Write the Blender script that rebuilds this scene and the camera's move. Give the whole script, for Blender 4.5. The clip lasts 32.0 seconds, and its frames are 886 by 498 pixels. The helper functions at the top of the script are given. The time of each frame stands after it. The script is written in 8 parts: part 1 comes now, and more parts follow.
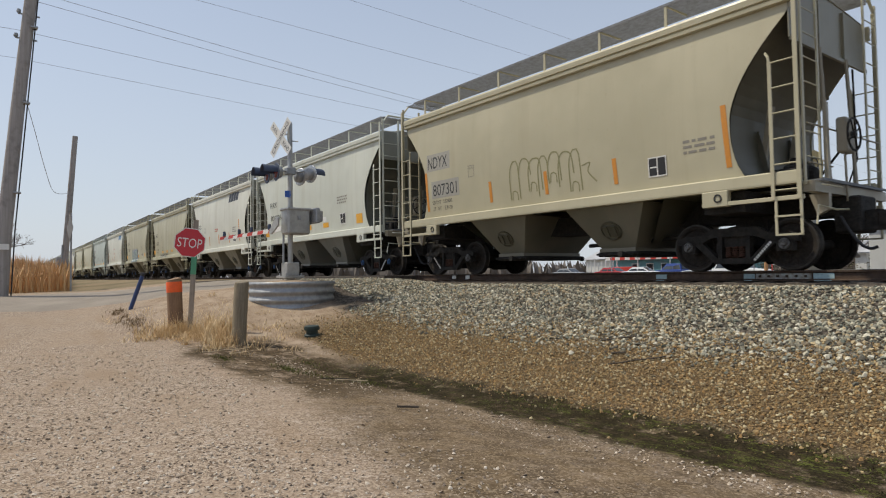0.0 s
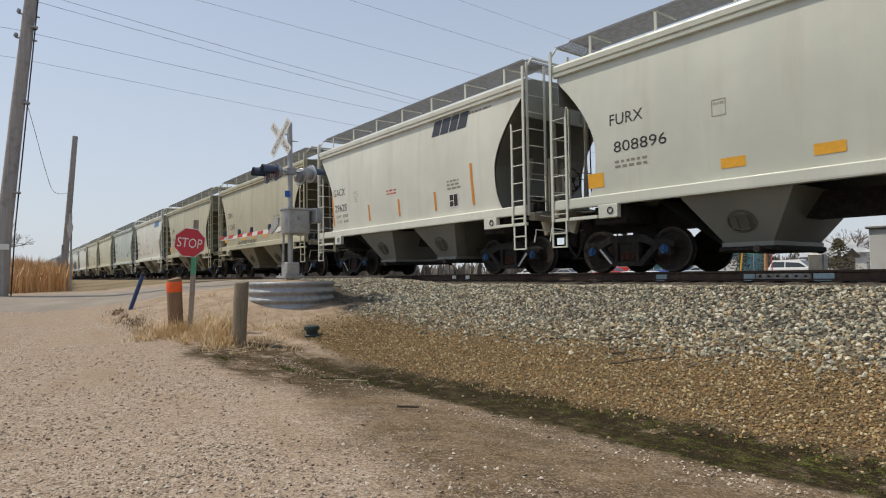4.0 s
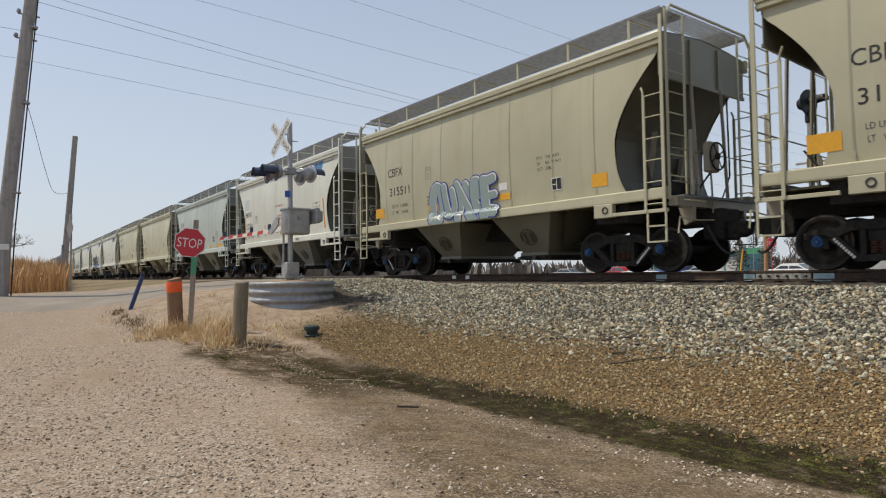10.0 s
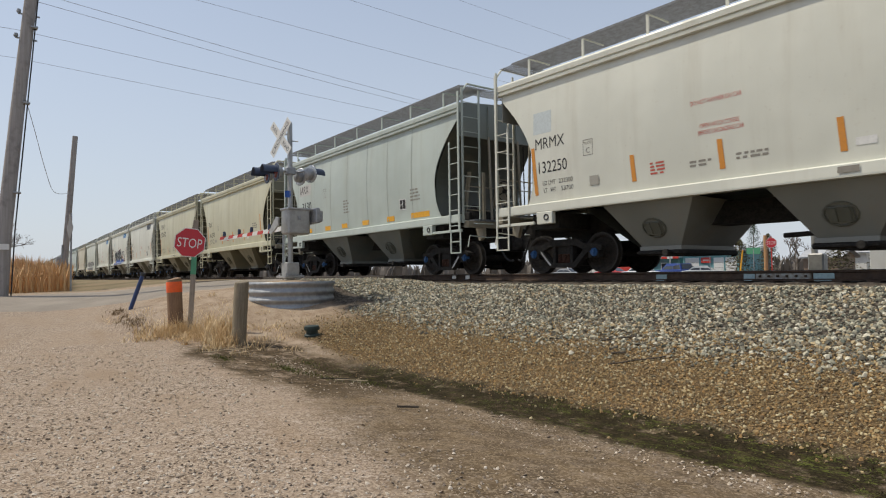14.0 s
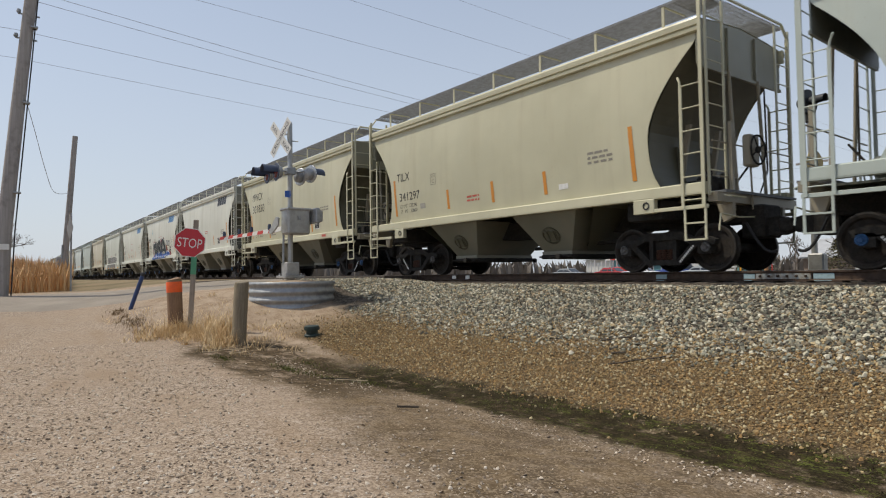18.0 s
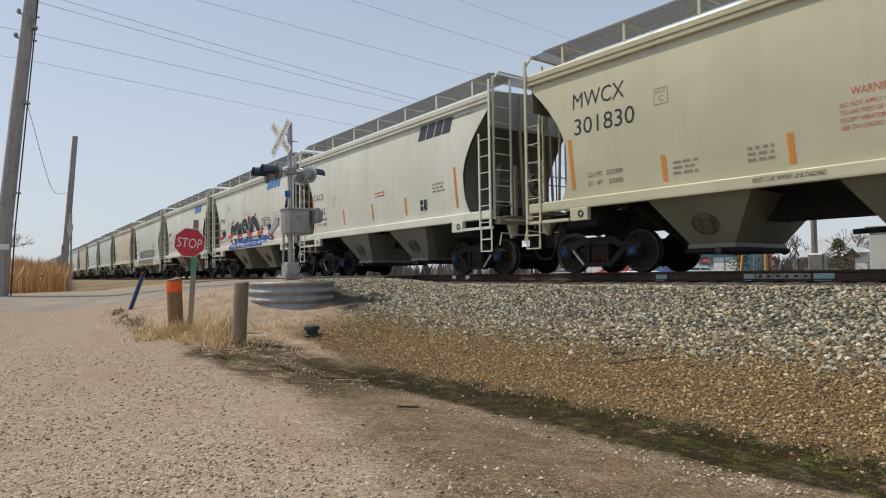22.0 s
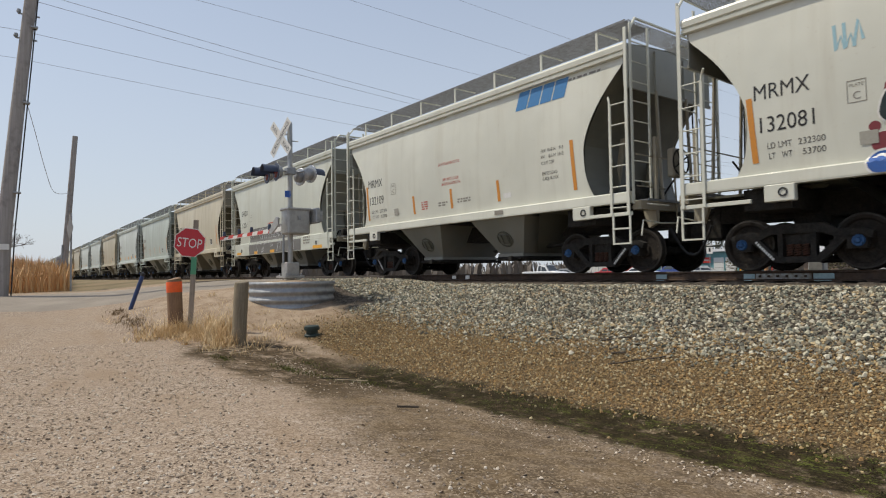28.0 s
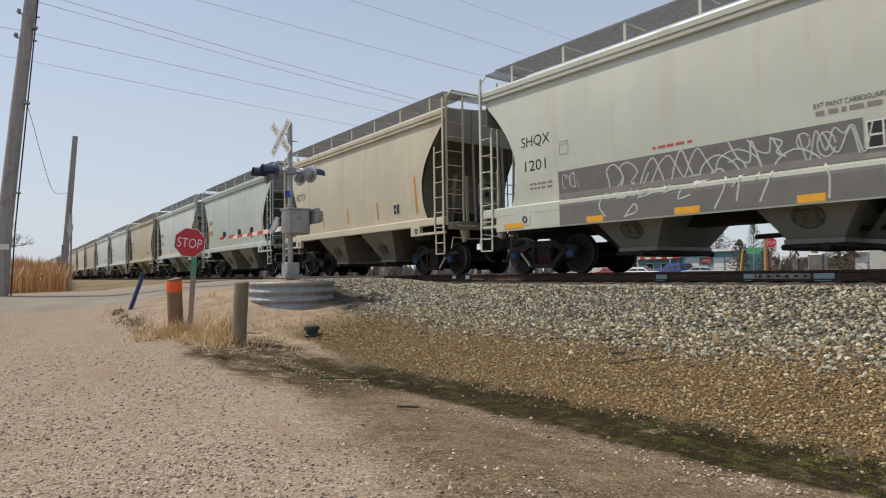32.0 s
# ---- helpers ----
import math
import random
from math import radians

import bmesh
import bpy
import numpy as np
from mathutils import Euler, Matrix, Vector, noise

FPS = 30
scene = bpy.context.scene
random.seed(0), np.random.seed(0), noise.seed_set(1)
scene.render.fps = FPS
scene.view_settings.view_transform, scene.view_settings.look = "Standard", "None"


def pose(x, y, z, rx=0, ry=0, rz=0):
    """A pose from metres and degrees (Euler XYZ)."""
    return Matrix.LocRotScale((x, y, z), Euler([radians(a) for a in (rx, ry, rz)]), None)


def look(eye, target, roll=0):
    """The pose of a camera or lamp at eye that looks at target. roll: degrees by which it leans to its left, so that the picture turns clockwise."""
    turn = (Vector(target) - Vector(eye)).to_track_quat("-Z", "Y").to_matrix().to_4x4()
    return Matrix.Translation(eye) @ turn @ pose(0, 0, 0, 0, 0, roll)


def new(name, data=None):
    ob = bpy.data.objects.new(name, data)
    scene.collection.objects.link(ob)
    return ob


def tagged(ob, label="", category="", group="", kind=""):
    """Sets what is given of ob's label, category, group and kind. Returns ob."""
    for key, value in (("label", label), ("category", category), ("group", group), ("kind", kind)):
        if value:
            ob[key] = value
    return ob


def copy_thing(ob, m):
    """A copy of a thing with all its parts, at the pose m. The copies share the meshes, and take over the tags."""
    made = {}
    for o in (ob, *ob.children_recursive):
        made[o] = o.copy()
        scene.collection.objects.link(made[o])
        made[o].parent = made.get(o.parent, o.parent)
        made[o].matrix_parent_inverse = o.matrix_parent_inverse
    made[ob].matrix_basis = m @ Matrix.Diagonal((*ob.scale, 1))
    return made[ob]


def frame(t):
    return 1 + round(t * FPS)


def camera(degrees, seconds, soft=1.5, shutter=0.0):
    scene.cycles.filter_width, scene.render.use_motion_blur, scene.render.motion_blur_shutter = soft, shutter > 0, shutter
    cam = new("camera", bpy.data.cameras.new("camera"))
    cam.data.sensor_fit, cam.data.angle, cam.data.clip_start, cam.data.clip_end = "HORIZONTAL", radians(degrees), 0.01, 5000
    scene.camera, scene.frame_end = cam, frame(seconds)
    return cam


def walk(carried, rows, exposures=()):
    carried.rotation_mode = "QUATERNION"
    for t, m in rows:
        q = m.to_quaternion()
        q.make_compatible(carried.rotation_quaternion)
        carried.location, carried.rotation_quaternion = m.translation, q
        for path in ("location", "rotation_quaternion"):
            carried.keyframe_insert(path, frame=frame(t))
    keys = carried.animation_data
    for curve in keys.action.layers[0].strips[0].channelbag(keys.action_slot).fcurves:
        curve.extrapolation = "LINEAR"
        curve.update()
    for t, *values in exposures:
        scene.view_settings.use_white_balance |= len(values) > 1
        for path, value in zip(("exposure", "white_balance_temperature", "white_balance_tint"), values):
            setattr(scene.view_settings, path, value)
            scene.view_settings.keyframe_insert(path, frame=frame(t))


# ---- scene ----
# ---------------------------------------------------------------- camera
cam = camera(70.0, 32.0, 1.1, 0.12)
EYE = Vector((0.0, 0.0, 0.018))
YAW, PITCH, ROLL = radians(50.89), radians(2.26), -0.78
AIM = EYE + Vector((-math.sin(YAW) * math.cos(PITCH), math.cos(YAW) * math.cos(PITCH), math.sin(PITCH)))
walk(cam, [(0.0, look(EYE, AIM, ROLL)), (32.0, look(EYE, AIM, ROLL))])

# ---------------------------------------------------------------- light
world = bpy.data.worlds.new("hazy_sky")
scene.world = world
world.use_nodes = True
SUN_ELEV, SUN_AZ = radians(59), radians(230)      # azimuth clockwise from +y
wn = world.node_tree.nodes
sky = wn.new("ShaderNodeTexSky")
sky.sky_type = "NISHITA"
sky.sun_disc = False
sky.sun_elevation, sky.sun_rotation = SUN_ELEV, SUN_AZ
sky.air_density, sky.dust_density, sky.ozone_density = 1.0, 1.2, 1.5
veil = wn.new("ShaderNodeMix")                    # thin high cloud over the blue
veil.data_type = "RGBA"
veil.inputs[7].default_value = (4.70, 5.08, 5.62, 1)
aim_up = wn.new("ShaderNodeSeparateXYZ")          # thicker towards the horizon
world.node_tree.links.new(wn.new("ShaderNodeTexCoord").outputs["Generated"], aim_up.inputs[0])
thick = wn.new("ShaderNodeMapRange")
thick.inputs[1].default_value, thick.inputs[2].default_value = 0.02, 0.50
thick.inputs[3].default_value, thick.inputs[4].default_value = 0.85, 0.42
world.node_tree.links.new(aim_up.outputs[2], thick.inputs[0])
world.node_tree.links.new(thick.outputs[0], veil.inputs[0])
world.node_tree.links.new(sky.outputs[0], veil.inputs[6])
world.node_tree.links.new(veil.outputs[2], wn["Background"].inputs[0])
wn["Background"].inputs[1].default_value = 0.13
sun = new("sun", bpy.data.lights.new("sun", "SUN"))
sun.data.energy, sun.data.angle, sun.data.color = 3.3, radians(1.5), (1.0, 0.915, 0.755)
sun_from = Vector((math.sin(SUN_AZ) * math.cos(SUN_ELEV), math.cos(SUN_AZ) * math.cos(SUN_ELEV), math.sin(SUN_ELEV)))
sun.matrix_world = look(sun_from * 50, (0, 0, 0))
scene.view_settings.exposure = 0.0


# ---------------------------------------------------------------- materials
def material(name, base, rough=0.7, metal=0.0, spec=0.5):
    m = bpy.data.materials.new(name)
    m.use_nodes = True
    b = m.node_tree.nodes["Principled BSDF"]
    b.inputs["Base Color"].default_value = (*base, 1)
    b.inputs["Roughness"].default_value = rough
    b.inputs["Metallic"].default_value = metal
    b.inputs["Specular IOR Level"].default_value = spec
    return m


class Nodes:
    """Short hand for building a node tree."""

    def __init__(self, m):
        self.m, self.t = m, m.node_tree
        self.b = self.t.nodes["Principled BSDF"]

    def put(self, socket, value):
        if hasattr(value, "is_linked"):
            self.t.links.new(value, socket)
        elif value is not None:
            socket.default_value = value

    def coord(self, kind="Object"):
        return self.t.nodes.new("ShaderNodeTexCoord").outputs[kind]

    def place(self):
        return self.t.nodes.new("ShaderNodeNewGeometry").outputs["Position"]

    def island(self):
        return self.t.nodes.new("ShaderNodeNewGeometry").outputs["Random Per Island"]

    def chance(self):
        return self.t.nodes.new("ShaderNodeObjectInfo").outputs["Random"]

    def scale(self, v, s):
        n = self.t.nodes.new("ShaderNodeMapping")
        self.put(n.inputs[0], v)
        n.inputs["Scale"].default_value = s
        return n.outputs[0]

    def split(self, v):
        n = self.t.nodes.new("ShaderNodeSeparateXYZ")
        self.put(n.inputs[0], v)
        return n.outputs

    def noise(self, v, scale, detail=4.0, rough=0.6):
        n = self.t.nodes.new("ShaderNodeTexNoise")
        self.put(n.inputs["Vector"], v)
        n.inputs["Scale"].default_value, n.inputs["Detail"].default_value, n.inputs["Roughness"].default_value = scale, detail, rough
        return n.outputs["Fac"]

    def voronoi(self, v, scale, out="Distance", feature="F1"):
        n = self.t.nodes.new("ShaderNodeTexVoronoi")
        n.feature = feature
        self.put(n.inputs["Vector"], v)
        n.inputs["Scale"].default_value = scale
        return n.outputs[out]

    def math(self, op, a, b=0.0):
        n = self.t.nodes.new("ShaderNodeMath")
        n.operation = op
        self.put(n.inputs[0], a)
        self.put(n.inputs[1], b)
        return n.outputs[0]

    def ramp(self, v, lo, hi, a=0.0, b=1.0):
        n = self.t.nodes.new("ShaderNodeMapRange")
        n.interpolation_type = "SMOOTHSTEP"
        self.put(n.inputs[0], v)
        for i, x in enumerate((lo, hi, a, b)):
            self.put(n.inputs[i + 1], x)
        return n.outputs[0]

    def mix(self, f, a, b, mode="MIX"):
        n = self.t.nodes.new("ShaderNodeMix")
        n.data_type, n.blend_type = "RGBA", mode
        self.put(n.inputs[0], f)
        for s, v in ((n.inputs[6], a), (n.inputs[7], b)):
            self.put(s, (*v, 1) if isinstance(v, tuple) else v)
        return n.outputs[2]

    def colour(self, v):
        self.put(self.b.inputs["Base Color"], v)

    def rough(self, v):
        self.put(self.b.inputs["Roughness"], v)

    def bump(self, v, strength=0.3, distance=0.01):
        n = self.t.nodes.new("ShaderNodeBump")
        n.inputs["Strength"].default_value, n.inputs["Distance"].default_value = strength, distance
        self.put(n.inputs["Height"], v)
        self.put(self.b.inputs["Normal"], n.outputs[0])


def paint(name, base, dirt=0.4, rust=0.15):
    """Weathered enamel on steel: a broad fade, vertical run marks, dust and rust freckles."""
    m = material(name, base, 0.5, 0.0, 0.5)
    n = Nodes(m)
    c = n.coord()
    big = n.noise(c, 0.45, 3)
    runs = n.noise(n.scale(c, (2.6, 1.0, 0.22)), 1.0, 5, 0.6)
    fine = n.noise(c, 14, 3)
    dusty = tuple(0.45 * b + 0.55 * d for b, d in zip(base, (0.30, 0.25, 0.18)))
    lighter = tuple(min(0.9, b * 1.1 + 0.02) for b in base)
    col = n.mix(n.ramp(big, 0.35, 0.65), base, lighter)
    col = n.mix(n.math("MULTIPLY", n.ramp(runs, 0.50, 0.80), dirt), col, dusty)
    col = n.mix(n.math("MULTIPLY", n.ramp(fine, 0.62, 0.8), rust), col, (0.22, 0.12, 0.06))
    n.colour(col)
    n.rough(n.ramp(runs, 0.3, 0.8, 0.32, 0.6))
    n.bump(n.noise(c, 1.6, 2), 0.12, 0.03)
    return m


def rough_metal(name, base, alt, rough=0.75, metal=0.2, scale=9.0):
    m = material(name, base, rough, metal)
    n = Nodes(m)
    c = n.coord()
    f = n.noise(c, scale, 5)
    n.colour(n.mix(n.ramp(f, 0.35, 0.7), base, alt))
    n.rough(n.ramp(n.noise(c, scale * 3, 3), 0.3, 0.7, rough - 0.12, min(1.0, rough + 0.12)))
    n.bump(f, 0.25, 0.01)
    return m


def plain(name, base, rough=0.6, metal=0.0, wear=0.12, scale=20.0):
    m = material(name, base, rough, metal, 0.4)
    n = Nodes(m)
    c = n.coord()
    f = n.noise(c, scale, 4)
    n.colour(n.mix(n.ramp(f, 0.3, 0.75, 0, wear * 3), base, tuple(0.55 * b + 0.04 for b in base)))
    n.rough(n.ramp(f, 0.3, 0.7, rough - 0.1, min(1.0, rough + 0.1)))
    return m


def stones(name, cols, rough=0.9):
    """Loose stones, a colour for each."""
    m = material(name, cols[0], rough)
    n = Nodes(m)
    r = n.island()
    col = cols[0]
    for k, c in enumerate(cols[1:]):
        e = (k + 1) / len(cols)
        col = n.mix(n.ramp(r, e - 0.02, e + 0.02), col, c)
    f = n.noise(n.coord(), 60, 4)
    col = n.mix(n.ramp(f, 0.35, 0.75, 0, 0.45), col, (0.12, 0.10, 0.08))
    n.colour(col)
    n.bump(f, 0.4, 0.004)
    return m


CAR_TONES = {
    "cream": (0.468, 0.445, 0.312), "grey_white": (0.505, 0.518, 0.447), "white": (0.570, 0.570, 0.497), "dull_cream": (0.412, 0.375, 0.255),
    "tan": (0.400, 0.374, 0.255), "pale_green": (0.40, 0.445, 0.405), "pale_blue": (0.475, 0.51, 0.48),
    "beige": (0.49, 0.44, 0.325), "buff": (0.41, 0.355, 0.25),
}
PAINT = {k: paint("enamel_" + k, v, 0.5 if k in ("tan", "beige", "buff") else 0.36) for k, v in CAR_TONES.items()}
# car paint cut to a sixth: shade as well as grime put into the colour
GRIMY_SHADED = {k: paint("grimy_enamel_" + k, tuple(x * k for x, k in zip(v, (0.165, 0.165, 0.145))), 0.6, 0.3) for k, v in CAR_TONES.items()}
# end paint at under half tone for shade, with more dirt and rust
DUSTY_SHADED = {k: paint("dusty_shaded_end_" + k, tuple(0.46 * a + 0.010 for a in v), 0.7, 0.4) for k, v in CAR_TONES.items()}
# bay paint at a third: the shade below the car is in its colour
SHADED_BAY = {k: paint("grimed_shaded_bay_" + k, tuple(0.31 * a + 0.006 for a in v), 0.7, 0.4) for k, v in CAR_TONES.items()}
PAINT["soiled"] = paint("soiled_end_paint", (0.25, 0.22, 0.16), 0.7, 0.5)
SEAM = {k: paint("weld_seam_" + k, tuple(0.72 * x for x in CAR_TONES[k]), 0.7, 0.4) for k in ("tan", "pale_green")}
M_TRUCK = rough_metal("grimy_cast_steel", (0.010, 0.009, 0.008), (0.026, 0.022, 0.018), 0.9, 0.0)
M_WHEEL = rough_metal("brown_wheel_steel", (0.014, 0.011, 0.009), (0.032, 0.024, 0.018), 0.85, 0.1)
M_TREAD = rough_metal("worn_wheel_tread", (0.05, 0.045, 0.04), (0.03, 0.026, 0.022), 0.55, 0.5)
M_CAP = plain("blue_bearing_cap", (0.02, 0.085, 0.22), 0.55)
M_CAPGREY = rough_metal("grey_bearing_cap", (0.16, 0.16, 0.16), (0.09, 0.08, 0.07), 0.6, 0.4)
M_SPRING = rough_metal("rusty_spring", (0.10, 0.045, 0.03), (0.06, 0.03, 0.02), 0.8, 0.1)
M_GRATE = rough_metal("weathered_grating", (0.20, 0.21, 0.225), (0.14, 0.145, 0.15), 0.7, 0.2)
M_RAIL = rough_metal("brown_rail", (0.055, 0.035, 0.025), (0.09, 0.055, 0.035), 0.8, 0.2, 5)
M_RAILTOP = rough_metal("polished_railhead", (0.30, 0.29, 0.28), (0.2, 0.19, 0.18), 0.35, 0.9, 8)
M_TIE = rough_metal("creosoted_tie", (0.05, 0.04, 0.032), (0.09, 0.075, 0.06), 0.95, 0.0, 12)
M_BLACK = plain("black_lettering", (0.02, 0.02, 0.022), 0.6)
M_FADED = plain("faded_lettering", (0.25, 0.23, 0.195), 0.6)
M_INK = plain("thin_dark_stencil", (0.085, 0.08, 0.07), 0.6, wear=0.25)
M_ORANGE = plain("orange_reflector", (0.62, 0.25, 0.035), 0.45)
M_YELLOW = plain("yellow_reflector", (0.80, 0.40, 0.03), 0.45)
M_REDINK = plain("red_stencil", (0.50, 0.10, 0.07), 0.6)
M_WHITE = plain("white_paint", (0.74, 0.73, 0.70), 0.55)
M_LOGOBLUE = plain("blue_emblem_paint", (0.05, 0.20, 0.44), 0.5)
M_LOGODARK = plain("dark_emblem_paint", (0.035, 0.04, 0.055), 0.5)
M_GALV = rough_metal("galvanised_steel", (0.36, 0.37, 0.38), (0.27, 0.28, 0.29), 0.55, 0.6, 6)
M_MAST = rough_metal("aluminium_grey_mast", (0.42, 0.42, 0.41), (0.33, 0.33, 0.32), 0.5, 0.5, 6)
M_SIGNRED = plain("red_sign_sheeting", (0.55, 0.03, 0.045), 0.4)
M_RED = plain("red_paint", (0.55, 0.045, 0.03), 0.5)
M_LAMPBLACK = plain("faded_black_hood", (0.045, 0.062, 0.105), 0.5)
M_ORANGEBAND = plain("fluorescent_orange_band", (0.85, 0.12, 0.02), 0.6)
M_BLUE = plain("dark_blue_paint", (0.02, 0.045, 0.14), 0.5)
M_GREENTAPE = plain("green_tape", (0.08, 0.30, 0.17), 0.5)


def wood(name, base, alt, scale=(30, 30, 2.0)):
    m = material(name, base, 0.9)
    n = Nodes(m)
    c = n.coord()
    g = n.noise(n.scale(c, scale), 1.0, 6, 0.7)
    s = n.noise(c, 3.0, 3)
    col = n.mix(n.ramp(g, 0.3, 0.7), base, alt)
    col = n.mix(n.ramp(s, 0.5, 0.75, 0, 0.5), col, tuple(0.5 * x for x in base))
    n.colour(col)
    n.bump(g, 0.5, 0.008)
    return m


M_BOLLARD = wood("weathered_brown_timber", (0.17, 0.10, 0.06), (0.27, 0.17, 0.10))
M_BOLLARD2 = wood("weathered_grey_timber", (0.17, 0.14, 0.095), (0.27, 0.225, 0.16))
M_POLE = wood("grey_pole_timber", (0.27, 0.245, 0.23), (0.37, 0.345, 0.325), (14, 14, 0.5))
M_POST = wood("bare_sign_post", (0.24, 0.20, 0.16), (0.34, 0.29, 0.24))


# ---------------------------------------------------------------- mesh helpers
class Mesh:
    """Collects verts and faces; shapes are added to it, then it is linked as one object."""

    def __init__(self):
        self.v, self.f, self.m = [], [], []

    def add(self, verts, faces, mat=0):
        o = len(self.v)
        self.v += [tuple(p) for p in verts]
        self.f += [tuple(i + o for i in q) for q in faces]
        self.m += [mat] * len(faces)
        return self

    def box(self, x0, x1, y0, y1, z0, z1, mat=0, bevel=0.0):
        if bevel <= 0:
            v = [(x, y, z) for z in (z0, z1) for y in (y0, y1) for x in (x0, x1)]
            return self.add(v, [(0, 2, 3, 1), (4, 5, 7, 6), (0, 1, 5, 4), (2, 6, 7, 3), (0, 4, 6, 2), (1, 3, 7, 5)], mat)
        b = bevel
        ring = lambda i: [(x0 + i, y0 + b, 0), (x0 + b, y0 + i, 0), (x1 - b, y0 + i, 0), (x1 - i, y0 + b, 0),
                          (x1 - i, y1 - b, 0), (x1 - b, y1 - i, 0), (x0 + b, y1 - i, 0), (x0 + i, y1 - b, 0)]
        rows = []
        for z, i in ((z0, b), (z0 + b, 0), (z1 - b, 0), (z1, b)):
            rows.append([(min(max(p[0], x0 + i), x1 - i), min(max(p[1], y0 + i), y1 - i), z) for p in ring(0)])
        return self.loft(rows, mat, closed=True, caps=True)

    def loft(self, rows, mat=0, closed=False, caps=False):
        n = len(rows[0])
        v = [p for r in rows for p in r]
        f = []
        for i in range(len(rows) - 1):
            for j in range(n if closed else n - 1):
                k = (j + 1) % n
                f.append((i * n + j, i * n + k, (i + 1) * n + k, (i + 1) * n + j))
        if caps:
            f.append(tuple(range(n))[::-1])
            f.append(tuple((len(rows) - 1) * n + j for j in range(n)))
        return self.add(v, f, mat)

    def rod(self, a, b, r, r2=None, sides=8, mat=0, caps=True):
        a, b = Vector(a), Vector(b)
        d = (b - a).normalized()
        u = d.orthogonal().normalized()
        w = d.cross(u)
        r2 = r if r2 is None else r2
        rows = [[p + (u * math.cos(t) + w * math.sin(t)) * q for t in [2 * math.pi * k / sides for k in range(sides)]] for p, q in ((a, r), (b, r2))]
        return self.loft(rows, mat, True, caps)

    def path(self, pts, r, sides=6, mat=0):
        """A round tube along points, in one piece."""
        pts = [Vector(p) for p in pts]
        rows = []
        up = None
        for i, p in enumerate(pts):
            d = (pts[min(len(pts) - 1, i + 1)] - pts[max(0, i - 1)]).normalized()
            u = (up - d * up.dot(d)) if up else d.orthogonal()
            if u.length < 1e-4:
                u = d.orthogonal()
            u.normalize()
            up, w = u, d.cross(u)
            rows.append([p + (u * math.cos(t) + w * math.sin(t)) * r for t in [2 * math.pi * k / sides for k in range(sides)]])
        return self.loft(rows, mat, True, True)

    def turned(self, prof, sides=16, axis="z", mat=0, at=(0, 0, 0), a0=0.0, a1=2 * math.pi):
        """prof: (radius, along) pairs turned round an axis."""
        full = abs(a1 - a0 - 2 * math.pi) < 1e-6
        k = sides if full else sides + 1
        rows = []
        for r, h in prof:
            row = []
            for i in range(k):
                t = a0 + (a1 - a0) * i / sides
                c, s = r * math.cos(t), r * math.sin(t)
                p = {"z": (c, s, h), "y": (c, h, -s), "x": (h, c, s)}[axis]
                row.append((p[0] + at[0], p[1] + at[1], p[2] + at[2]))
            rows.append(row)
        return self.loft(rows, mat, full, False)

    def prism(self, poly, y0, y1, mat=0):
        """A polygon in x, z, given thickness in y."""
        n = len(poly)
        v = [(x, y0, z) for x, z in poly] + [(x, y1, z) for x, z in poly]
        f = [tuple(range(n)), tuple(range(2 * n - 1, n - 1, -1))] + [(i, i + n, (i + 1) % n + n, (i + 1) % n) for i in range(n)]
        return self.add(v, f, mat)

    def data(self, name, mats, smooth=0.0):
        me = bpy.data.meshes.new(name)
        me.from_pydata(self.v, [], self.f)
        for mt in mats if isinstance(mats, (list, tuple)) else [mats]:
            me.materials.append(mt)
        if len(me.materials) > 1:
            me.polygons.foreach_set("material_index", self.m)
        bm = bmesh.new()
        bm.from_mesh(me)
        bmesh.ops.recalc_face_normals(bm, faces=bm.faces)
        if smooth:
            for e in bm.edges:
                e.smooth = len(e.link_faces) == 2 and e.calc_face_angle(0) < radians(smooth)
            for q in bm.faces:
                q.smooth = True
        bm.to_mesh(me)
        bm.free()
        return me


def part(name, mesh, mats, parent=None, label="", smooth=0.0, at=None):
    """Links a Mesh, or mesh data, as one object under a thing or part."""
    me = mesh.data(name, mats, smooth) if isinstance(mesh, Mesh) else mesh
    ob = new(name, me)
    ob.parent = parent
    if at is not None:
        ob.matrix_basis = at
    if label:
        tagged(ob, label)
    return ob


def thing(name, label, category, group="", kind="", at=None):
    ob = new(name)
    ob.empty_display_size = 0.2
    if at is not None:
        ob.matrix_basis = at
    return tagged(ob, label, category, group, kind)


# ---------------------------------------------------------------- track line
NEAR_SIDE, HALF = 10.735, 1.6
BEND, BEND_LEN = 0.08, 21.4


def line_y(x):
    x = min(x, 0.0)
    return NEAR_SIDE + HALF + BEND * (math.sqrt(x * x + BEND_LEN * BEND_LEN) - BEND_LEN)


def heading(x):
    x = min(x, 0.0)
    return math.degrees(math.atan(BEND * x / math.sqrt(x * x + BEND_LEN * BEND_LEN)))


def smooth(a, b, v):
    t = min(1.0, max(0.0, (v - a) / (b - a)))
    return t * t * (3 - 2 * t)


# ---------------------------------------------------------------- ground
def road_edge(y):
    return -19.2 + 2.6 * smooth(1.5, 6.5, y)


